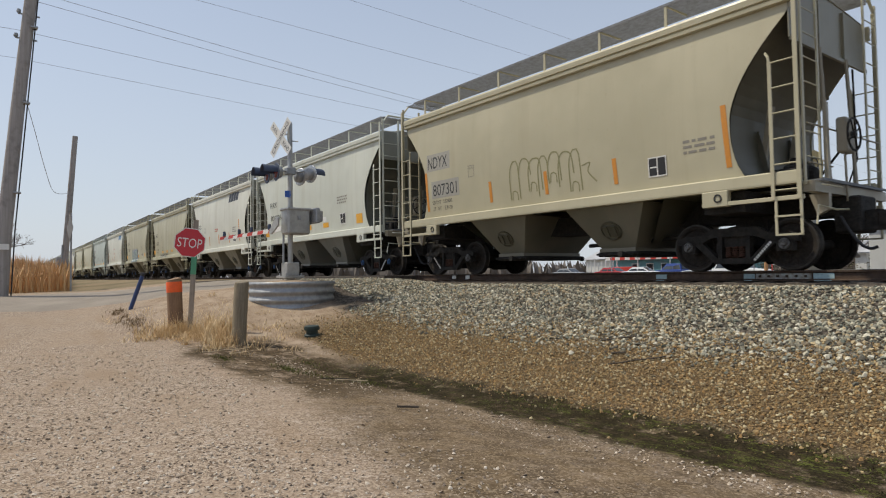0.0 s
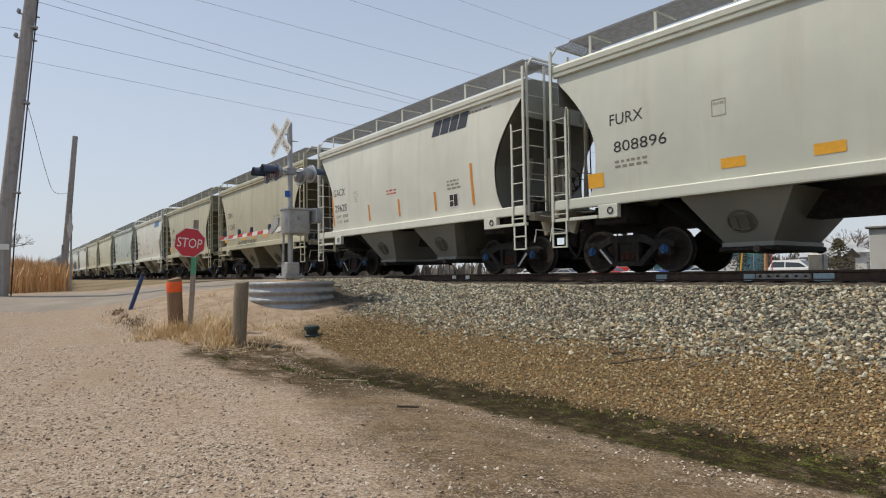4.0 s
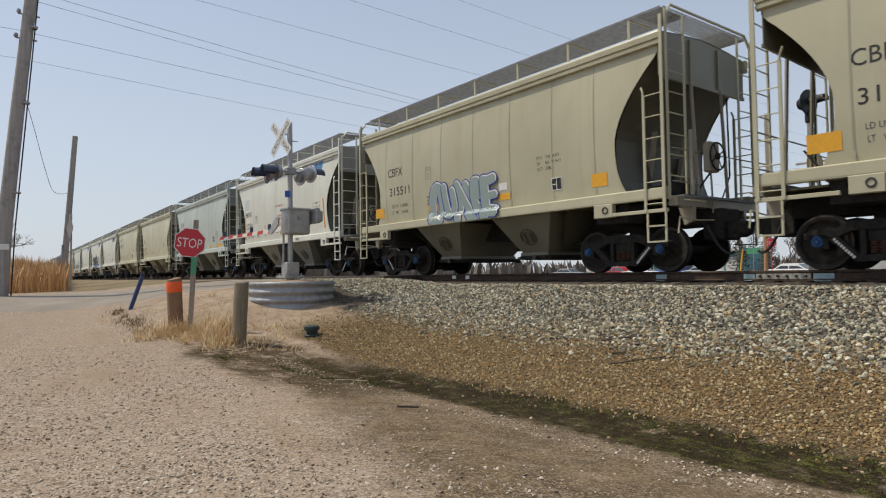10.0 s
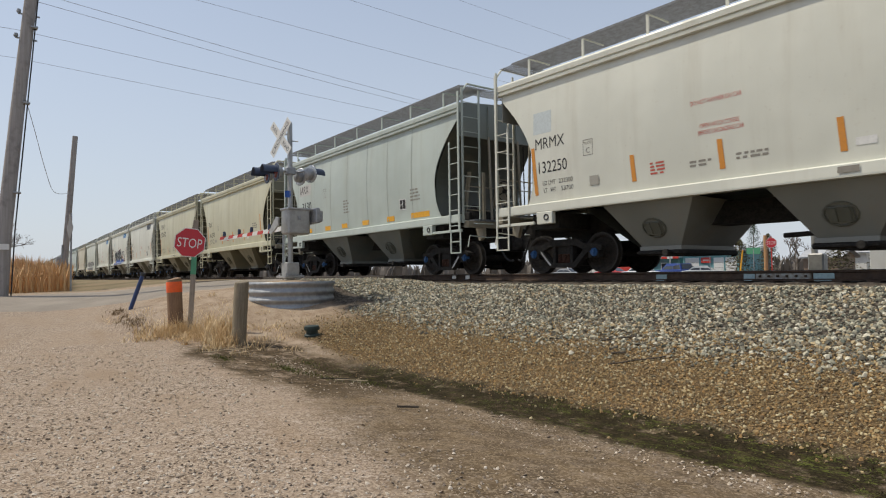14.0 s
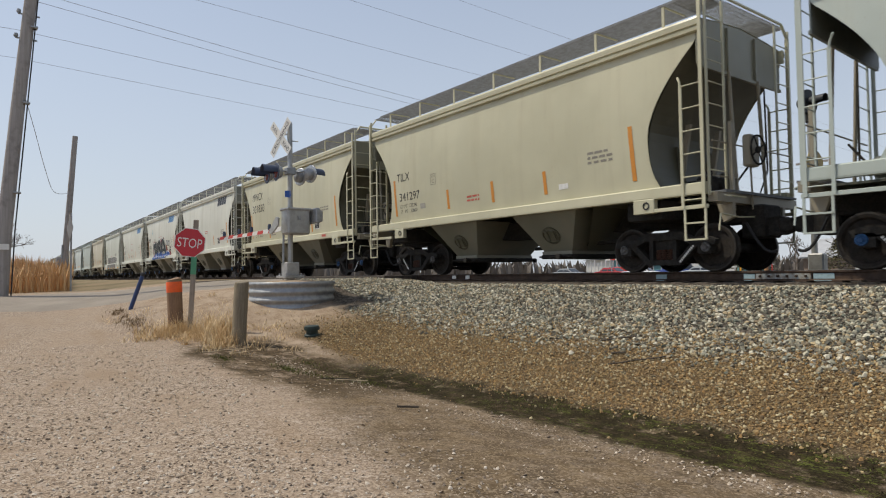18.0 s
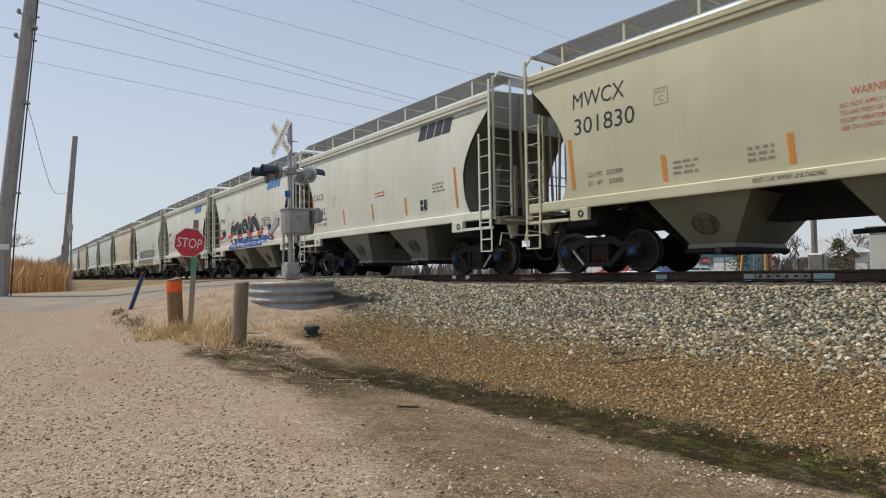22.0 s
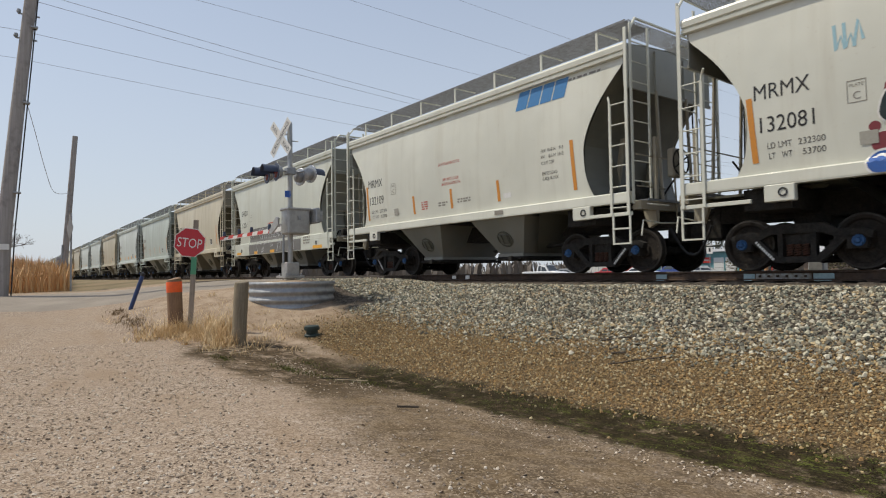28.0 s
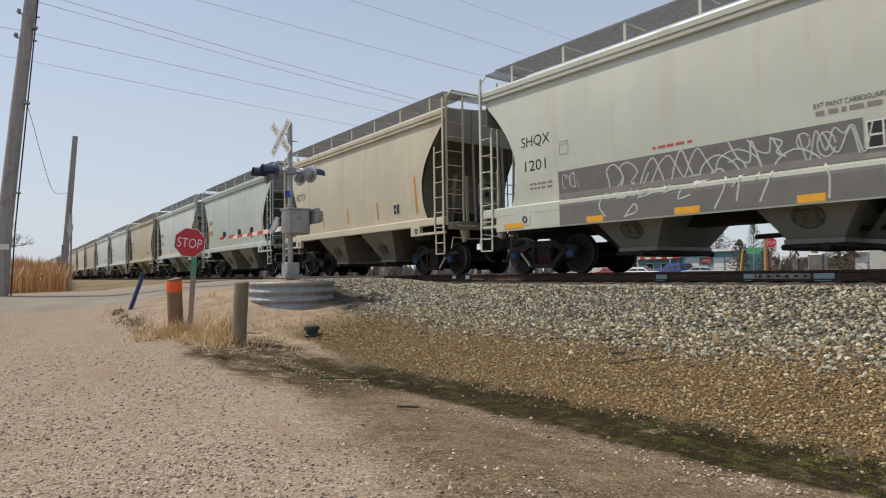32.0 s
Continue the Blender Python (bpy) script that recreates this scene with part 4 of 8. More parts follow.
# centre of each car along the line at the start, its colour and its words
CARS = [
    (-9.74, "dull_cream"), (-22.44, "grey_white"), (-35.2, "white"), (-47.1, "tan"), (-60.15, "tan"), (-73.2, "white"), (-86.15, "pale_green"),
    (-99.8, "cream"), (-112.6, "cream"), (-125.5, "white"), (-137.75, "white"), (-150.45, "white"), (-163.25, "grey_white"), (-176.3, "beige"),
    (-189.2, "pale_green"), (-202.1, "pale_blue"), (-215.0, "buff"), (-227.9, "pale_blue"), (-240.8, "pale_blue"), (-253.7, "buff"), (-266.6, "beige"), (-279.5, "buff"),
    (-292.4, "pale_blue"), (-305.3, "tan"), (-318.2, "white"), (-331.1, "white"), (-344.0, "beige"), (-356.9, "white"), (-369.8, "tan"), (-382.7, "pale_blue"),
    (-395.6, "white"), (-408.5, "beige"), (-421.4, "tan"), (-434.3, "white"), (-447.2, "buff"), (-460.1, "white"),
]
# cars that differ a little from the rest: stretch along the car, shift of the middle, further shift of the trucks
LONGER = {1: (1.0, 0.12, 0.05), 2: (0.985, 0.85, 0.15), 3: (1.02, 0.15, 0.12), 4: (1.02, 0.03, 0.0), 5: (1.02, 0.04, 0.10), 6: (1.06, -0.2, 0.0), 7: (1.03, 0.06, 0.20), 8: (1.03, 0.04, 0.05),
          9: (1.03, 0.08, 0.08), 10: (1.03, 0.06, 0.22), 11: (1.03, 0.03, 0.24), 12: (1.035, 0.0, 0.0)}
CAR_WORDS = {"cream": "cream enamel", "dull_cream": "dull cream enamel", "grey_white": "greyish white", "white": "off-white", "tan": "tan", "pale_green": "pale green-grey",
             "beige": "weathered beige", "pale_blue": "pale blue-grey", "buff": "dusty buff"}
TRAIN = []
template = build_car()
for k, (x0, tone) in enumerate(CARS):
    at = pose(x0, line_y(x0), 0, 0, 0, heading(x0))
    car = template if k == len(CARS) - 1 else copy_thing(template, at)
    if k == len(CARS) - 1:
        car.matrix_basis = at
    if k >= 20 and car is not template:     # far down the line, never near
        for o in list(car.children_recursive):
            if o.name.split(".")[0] in ("spring", "bay_hatch", "frame_stencil", "bearing_cap", "end_piping", "control_valve", "slack_adjuster", "shear_plate", "hub", "spoke", "cut_lever", "air_hose"):
                bpy.data.objects.remove(o)
    repaint(car, tone, M_CAPGREY if k in (0, 7) else None)
    if k in LONGER:
        stretch(car, *LONGER[k])
    tagged(car, CAR_WORDS[tone] + " two-bay covered hopper car on the rails", "railway car", "cars of the freight train")
    TRAIN.append(car)


# ---------------------------------------------------------------- lettering on the cars
def letters(words, height, width=None):
    """Outline of a word in the built-in font as verts and faces: x from 0, z from 0, cap height as given."""
    cu = bpy.data.curves.new("letters", "FONT")
    cu.body, cu.resolution_u = words, 3
    ob = bpy.data.objects.new("letters", cu)
    me = bpy.data.meshes.new_from_object(ob)
    vs = [(v.co.x, v.co.y) for v in me.vertices]
    fs = [tuple(p.vertices) for p in me.polygons]
    bpy.data.objects.remove(ob)
    bpy.data.meshes.remove(me)
    bpy.data.curves.remove(cu)
    x0, x1 = min(v[0] for v in vs), max(v[0] for v in vs)
    z0, z1 = 0.0, 0.729
    k = height / (z1 - z0)
    kx = width / (x1 - x0) if width else k
    return [((x - x0) * kx, (z - z0) * k) for x, z in vs], fs


def on_side(x, z, lift=0.004):
    """A point of the near side of a car, by its length and height."""
    k = min(1.0, max(0.0, (z - 1.585) / 0.075))
    y = 1.667 + (side_y(z) - 1.667) * k
    return (x, -(y + lift), z)


def stencil(car, words, x, z, height, width=None, mat=None, name="lettering", label=""):
    v, f = letters(words, height, width)
    g = Mesh()
    g.add([on_side(x + a, z + b) for a, b in v], f)
    return part(name, g, mat or M_BLACK, car, label)


def panel(car, name, x0, x1, z0, z1, mat, lift=0.003, label="", lean=0.0):
    """A thin plate or decal that follows the side."""
    g = Mesh()
    n = max(2, int((z1 - z0) / 0.15) + 2)
    rows = []
    for k in range(n):
        z = z0 + (z1 - z0) * k / (n - 1)
        d = lean * (z - z0)
        rows.append([on_side(x0 + d, z, lift), on_side(x1 + d, z, lift)])
    g.loft(rows)
    return part(name, g, mat, car, label)


def frame_box(car, x0, x1, z0, z1, mat, w=0.012):
    g = Mesh()
    for a, b, c, d in ((x0, x1, z0, z0 + w), (x0, x1, z1 - w, z1), (x0, x0 + w, z0, z1), (x1 - w, x1, z0, z1)):
        g.add([on_side(a, c), on_side(b, c), on_side(b, d), on_side(a, d)], [(0, 1, 2, 3)])
    v, f = letters("PLATE", 0.055, (x1 - x0) * 0.72)
    g.add([on_side(x0 + (x1 - x0) * 0.14 + a, z1 - 0.10 + b) for a, b in v], f)
    return part("clearance_plate", g, mat, car)


def data_block(car, x, z, w, rows, mat=None, gap=0.10, h=0.05):
    """Rows of small stencilling too fine to read, as broken bars."""
    rng = random.Random(int(abs(x * 100) + z * 10))
    g = Mesh()
    for r in range(rows):
        a = x
        while a < x + w - 0.05:
            b = min(x + w, a + rng.uniform(0.06, 0.2))
            zz = z - r * gap
            g.add([on_side(a, zz), on_side(b, zz), on_side(b, zz + h), on_side(a, zz + h)], [(0, 1, 2, 3)])
            a = b + rng.uniform(0.03, 0.06)
    return tagged(part("stencilled_data", g, mat or M_FADED, car), kind="stuff")


def weights(car, x, z1, load, z2, light):
    for words, dx, z, w in (("LD LMT", 0.0, z1, 0.38), (load, 0.48, z1, 0.40), ("LT", 0.02, z2, 0.10), ("WT", 0.22, z2, 0.16), (light, 0.54, z2, 0.34)):
        stencil(car, words, x + dx, z, 0.105, w, M_INK)


def stripes(car, xs, short=(1.80, 2.33)):
    """Slim upright reflectors: tall ones at the ends, short ones between."""
    for i, x in enumerate(xs):
        tall = i in (0, len(xs) - 1)
        z0, z1 = (1.80, 2.90) if tall else short
        panel(car, "reflector", x - 0.05, x + 0.05, z0, z1, M_ORANGE, 0.006, "upright orange reflective strip", -0.06)


def patches(car, spots, z0=1.80, z1=2.02):
    for x0, x1 in spots:
        big = x1 - x0 < 0.01
        panel(car, "reflector", x0, x1, z0, z1, M_YELLOW, 0.006, "yellow reflective patch")


def consolidated(car, x, z, s=0.38):
    """Two-pane black data plate with white rules."""
    p = panel(car, "data_plate", x, x + s, z, z + s * 0.95, M_BLACK, 0.006, "black data plate ruled in white")
    for a, b, c, d in ((0, 1, 0, 0.06), (0, 1, 0.94, 1), (0, 0.05, 0, 1), (0.95, 1, 0, 1), (0.47, 0.53, 0, 1), (0.1, 0.45, 0.45, 0.52)):
        panel(car, "rule", x + a * s, x + b * s, z + c * s * 0.95, z + d * s * 0.95, M_WHITE, 0.009).parent = p


def emblem(car, mat):
    """The lessor's emblem, as four plain leaning blocks."""
    z0, z1, lean = 3.90, 4.33, 0.13
    first = None
    at = lambda x, z: on_side(x + lean * (z - z0) / 0.43, z, 0.006)
    for x, w in ((2.58, 0.36), (2.98, 0.37), (3.39, 0.34), (3.77, 0.37)):
        g = Mesh().add([at(x, z0), at(x + w, z0), at(x + w, z1), at(x, z1)], [(0, 1, 2, 3)])
        o = part("emblem_block" if first else "emblem", g, mat, first or car, "" if first else "slanted block emblem in plain shapes")
        first = first or o


def ribbon(pts, w):
    """A flat stroke of paint along points of length and height."""
    g = Mesh()
    rows = []
    for i, p in enumerate(pts):
        a, b = Vector(pts[max(0, i - 1)]), Vector(pts[min(len(pts) - 1, i + 1)])
        d = (b - a).normalized() if (b - a).length > 1e-6 else Vector((1, 0))
        n = Vector((-d.y, d.x)) * w / 2
        rows.append([Vector(p) + n, Vector(p) - n])
    g.loft([[(q.x, 0, q.y) for q in r] for r in rows])
    return g


def spray(car, name, strokes, mat, lift, label=""):
    g = Mesh()
    for pts, w in strokes:
        r = ribbon(pts, w)
        g.add([on_side(x, z, lift) for x, y, z in r.v], r.f)
    return part(name, g, mat, car, label)


def curl(x, z, r, a0, a1, sy=1.0, n=12):
    return [(x + r * math.cos(a0 + (a1 - a0) * k / n), z + sy * r * math.sin(a0 + (a1 - a0) * k / n)) for k in range(n + 1)]


def eased(pts, step=0.05):
    """A smooth run through a few points."""
    q = [Vector(p) for p in pts]
    q = [q[0] * 2 - q[1]] + q + [q[-1] * 2 - q[-2]]
    out = []
    for i in range(1, len(q) - 2):
        n = max(2, int((q[i + 1] - q[i]).length / step))
        for k in range(n):
            t = k / n
            out.append(0.5 * (2 * q[i] + (q[i + 1] - q[i - 1]) * t + (2 * q[i - 1] - 5 * q[i] + 4 * q[i + 1] - q[i + 2]) * t * t + (3 * q[i] - q[i - 1] - 3 * q[i + 1] + q[i + 2]) * t ** 3))
    return [tuple(p) for p in out] + [tuple(q[-2])]


def fat_strokes(car, strokes, grow, mat, lift, shift=(0, 0), name="spray_stroke", label="", floor=1.405, round_ends=True):
    """Broad sprayed strokes with round ends. strokes: points, width."""
    g = Mesh()
    for i, (pts, w) in enumerate(strokes):
        hold = lift + 0.0006 * i
        r = ribbon(pts, w + grow)
        rows = []
        for j in range(0, len(r.v), 2):
            p, q = r.v[j], r.v[j + 1]
            rows.append([on_side(p[0] + (q[0] - p[0]) * t / 10 + shift[0], max(floor, p[2] + (q[2] - p[2]) * t / 10 + shift[1]), hold) for t in range(11)])
        g.loft(rows)
        if round_ends:
            for j, e in enumerate((pts[0], pts[-1])):
                rows = [curl(e[0], e[1], (w + grow) / 2 * q, 0, 2 * math.pi, 1.0, 14) for q in (0.02, 0.35, 0.7, 1.0)]
                g.loft([[on_side(a + shift[0], max(floor, b + shift[1]), hold + 0.0002 * (j + 1)) for a, b in c] for c in rows])
    return part(name, g, mat, car, label)


def bubble_letters(car):
    """Fat grey-blue bubble lettering, each letter with a blue outline and white inner line."""
    m_fill = plain("grey_blue_spray", (0.27, 0.335, 0.325), 0.6, wear=0.05)
    m_line = plain("blue_spray_outline", (0.03, 0.06, 0.30), 0.6)
    word = [
        [(curl(-1.50, 1.90, 0.24, 0, 2 * math.pi, 2.2, 24), 0.33)],
        [(eased([(-1.16, 2.40), (-1.09, 2.0), (-0.98, 1.68), (-0.80, 1.66), (-0.72, 1.9), (-0.80, 2.26)]), 0.25)],
        [(eased([(-0.60, 2.40), (-0.30, 1.95), (0.0, 1.5)]), 0.26), (eased([(-0.23, 2.36), (0.05, 1.98), (0.18, 1.7), (0.16, 1.45)]), 0.25), (eased([(-0.56, 2.2), (-0.50, 1.8), (-0.52, 1.42)]), 0.28)],
        [(eased([(0.30, 2.08), (0.34, 2.32), (0.16, 2.40), (0.10, 2.1), (0.22, 1.72), (0.46, 1.72), (0.48, 1.45)]), 0.28)],
        [(eased([(0.55, 2.36), (0.57, 1.9), (0.60, 1.5)]), 0.33), (eased([(0.58, 2.36), (0.76, 2.38), (0.90, 2.41)]), 0.25), (eased([(0.62, 1.98), (0.8, 1.99), (0.95, 2.0)]), 0.20), (eased([(0.65, 1.62), (0.8, 1.6), (0.96, 1.58)]), 0.30)],
    ]
    for i, strokes in enumerate(word):
        up = 0.006 + 0.014 * (0, 1, 0, 1, 2)[i]
        letter = fat_strokes(car, strokes, 0.085, m_line, up, name="bubble_letter", label="grey-blue bubble letter with a blue outline")
        fat_strokes(letter, strokes, 0.012, M_WHITE, up + 0.0045, (0.004, 0.004), name="inner_line")
        fat_strokes(letter, strokes, -0.028, m_fill, up + 0.009, (-0.010, -0.008), name="fill")


def wild_lettering(car):
    """Large black and blue spray piece with white outlines and maroon bubbles."""
    m_black = plain("black_teal_spray", (0.010, 0.022, 0.024), 0.55)
    m_blue = plain("bright_blue_spray", (0.025, 0.10, 0.36), 0.55)
    m_mar = plain("maroon_spray", (0.20, 0.03, 0.04), 0.6)
    for x, z, r in ((-2.38, 2.62, 0.20), (0.22, 2.72, 0.22), (1.05, 2.78, 0.2), (2.12, 2.02, 0.20), (2.3, 1.85, 0.16), (2.86, 1.88, 0.14), (3.15, 1.78, 0.17), (3.32, 1.68, 0.1),
                    (-2.62, 1.85, 0.16), (-2.5, 1.62, 0.16), (-2.72, 2.1, 0.08), (2.0, 2.25, 0.1), (0.55, 1.55, 0.18)):
        ring = curl(x, z, r, 0, 2 * math.pi, 1.0, 16)[:-1]
        part("maroon_bubble", Mesh().add([on_side(a, max(1.42, b), 0.005) for a, b in ring], [tuple(range(16))]), m_mar, car)
    # blue shadow along the foot, running out in an arrow
    foot = [(eased([(-2.65, 1.56), (-1.0, 1.60), (0.4, 1.60), (1.9, 1.62)]), 0.34), (eased([(1.7, 1.72), (2.3, 1.74), (2.7, 1.70)]), 0.30), (eased([(2.6, 1.70), (2.85, 1.68), (3.02, 1.66)]), 0.12)]
    band = fat_strokes(car, foot, 0.07, M_WHITE, 0.008, name="spray_band", label="blue sprayed band with a white edge")
    fat_strokes(band, foot, 0.0, m_blue, 0.0125, name="fill")
    word = [
        [(eased([(-2.48, 2.30), (-2.38, 2.50), (-2.0, 2.44), (-1.62, 2.58)]), 0.34), (eased([(-2.02, 2.40), (-2.0, 2.05), (-1.84, 1.66)]), 0.36)],
        [(eased([(-1.42, 2.62), (-1.42, 2.1), (-1.28, 1.75), (-1.0, 1.78), (-0.92, 2.1), (-0.98, 2.5)]), 0.34)],
        [(eased([(-0.02, 2.42), (-0.25, 2.66), (-0.62, 2.60), (-0.70, 2.35), (-0.38, 2.18), (-0.08, 1.95), (-0.25, 1.70), (-0.62, 1.68)]), 0.36)],
        [(eased([(0.28, 1.66), (0.46, 2.1), (0.74, 2.62), (1.16, 2.62), (1.50, 2.25), (1.82, 1.75)]), 0.40), (eased([(0.75, 2.02), (1.05, 2.06), (1.4, 2.02)]), 0.2)],
    ]
    for i, strokes in enumerate(word):
        up = 0.020 + 0.014 * (i % 2)
        form = fat_strokes(car, strokes, 0.06, M_WHITE, up, name="spray_letter", label="black and blue sprayed letter with a white outline")
        dark, low = [], []
        for pts, w in strokes:
            run = []
            for p in pts + [None]:
                kind = None if p is None else p[1] > 2.02
                if run and (p is None or kind != (run[-1][1] > 2.02)):
                    if p is not None:
                        run.append(p)
                    if len(run) > 1:
                        (dark if run[0][1] > 2.02 else low).append((run, w))
                    run = [p] if p is not None else []
                else:
                    run.append(p)
        if low:
            fat_strokes(form, low, 0.0, m_blue, up + 0.0045, name="lower_fill")
        if dark:
            fat_strokes(form, dark, 0.0, m_black, up + 0.009, name="upper_fill")
    bits = [(eased([(-2.3, 1.5), (-2.0, 1.58), (-1.7, 1.5)]), 0.03), (eased([(-0.9, 1.5), (-0.6, 1.60), (-0.2, 1.48)]), 0.03), (eased([(0.9, 1.5), (1.3, 1.56), (1.5, 1.46)]), 0.03),
            (eased([(-0.55, 2.52), (-0.42, 2.62), (-0.3, 2.58)]), 0.018), (eased([(0.72, 2.5), (0.85, 2.66), (1.05, 2.68)]), 0.018), (eased([(-1.45, 2.5), (-1.48, 2.2), (-1.4, 1.95)]), 0.018)]
    spray(car, "highlight", bits, M_WHITE, 0.05)
    v, f = letters("TKO", 0.30, 0.95)
    g = Mesh().add([on_side(2.0 + a, 2.34 + b - 0.03 * a, 0.010) for a, b in v], f)
    halo = fat_strokes(car, [(eased([(2.02, 2.5), (2.5, 2.49), (2.92, 2.46)]), 0.34)], 0.05, M_BLACK, 0.004, name="ink_tag", label="black and grey tag lettering")
    fat_strokes(halo, [(eased([(2.02, 2.5), (2.5, 2.49), (2.92, 2.46)]), 0.34)], 0.0, plain("pale_grey_spray", (0.52, 0.51, 0.47), 0.6), 0.007, name="fill")
    part("lettering", g, M_BLACK, halo)
    spray(car, "ink_tag", [([(-2.28, 2.75), (-2.28, 2.95)], 0.03), ([(-2.36, 2.80), (-2.2, 2.86)], 0.025), (curl(-2.1, 2.85, 0.07, 0.3, 5.5), 0.02), ([(0.95, 2.86), (1.15, 2.9)], 0.02), ([(1.05, 2.8), (1.06, 2.98)], 0.02)], M_BLACK, 0.006)
    spray(car, "blue_tag", [(p, 0.05) for p in scribble(-3.2, -2.8, 3.35, 3.75, 5, 3)], plain("pale_blue_spray", (0.30, 0.48, 0.55), 0.7), 0.004)


def scribble(x0, x1, z0, z1, seed, n):
    """A run of looping strokes."""
    rng = random.Random(seed)
    out = []
    for k in range(n):
        x = x0 + (x1 - x0) * (k + 0.5) / n
        w, h = (x1 - x0) / n * 0.55, (z1 - z0) / 2
        zc = (z0 + z1) / 2
        kind = rng.randrange(4)
        if kind == 0:
            out.append([(x - w, z0), (x - w * 0.2, z1), (x + w * 0.7, z0 + h * 0.4)])
        elif kind == 1:
            out.append(curl(x, zc, w, rng.uniform(0, 1), rng.uniform(4, 6), h / w * 0.9))
        elif kind == 2:
            out.append([(x - w, z1), (x - w * 0.7, z0), (x + w * 0.3, z1 * 0.5 + z0 * 0.5), (x + w, z0)])
        else:
            out.append(curl(x - w * 0.2, zc, w * 0.8, -1.2, 2.2, h / w * 0.8))
    return out


TAG_LINES = [[(-2.0, 1.15), (-2.15, 1.4), (-1.95, 1.75), (-2.0, 2.1), (-1.8, 2.2), (-1.6, 1.9), (-1.75, 1.6), (-1.5, 1.5), (-1.35, 1.8)], [(-1.55, 1.1), (-1.3, 1.35), (-1.25, 1.2), (-1.5, 1.12)],
        [(-1.3, 1.5), (-1.1, 2.0), (-0.9, 2.2), (-0.75, 1.9), (-0.6, 1.55), (-0.45, 2.0), (-0.3, 2.25), (-0.15, 1.9), (0.0, 1.5)], [(-0.65, 1.5), (-0.3, 1.55), (-0.35, 1.35), (-0.1, 1.4)],
        [(0.0, 1.55), (0.1, 1.9), (0.4, 2.05), (0.7, 1.85), (0.8, 1.55), (0.75, 1.2)], [(0.35, 1.1), (0.55, 1.5), (0.45, 1.8), (0.25, 1.75)], [(0.6, 2.25), (0.75, 1.95), (0.95, 1.85), (1.0, 2.2), (1.15, 1.75)],
        [(1.15, 1.15), (1.3, 1.5), (1.4, 1.8), (1.7, 1.95), (2.0, 1.8), (2.2, 1.5), (2.2, 1.1)], [(1.3, 2.2), (1.5, 2.1), (1.4, 1.95), (1.55, 1.85)]]


def tag_lines(dx=0.0, z0=1.1, kz=1.0, w=0.03):
    """Tall looping outline strokes of a tag."""
    return [(eased([(x + dx, z0 + (z - 1.1) * kz) for x, z in p]), w) for p in TAG_LINES]


def seams(car, xs, tone):
    for x in xs:
        panel(car, "weld_seam", x - 0.016, x + 0.016, 1.64, 4.36, SEAM[tone], 0.004)


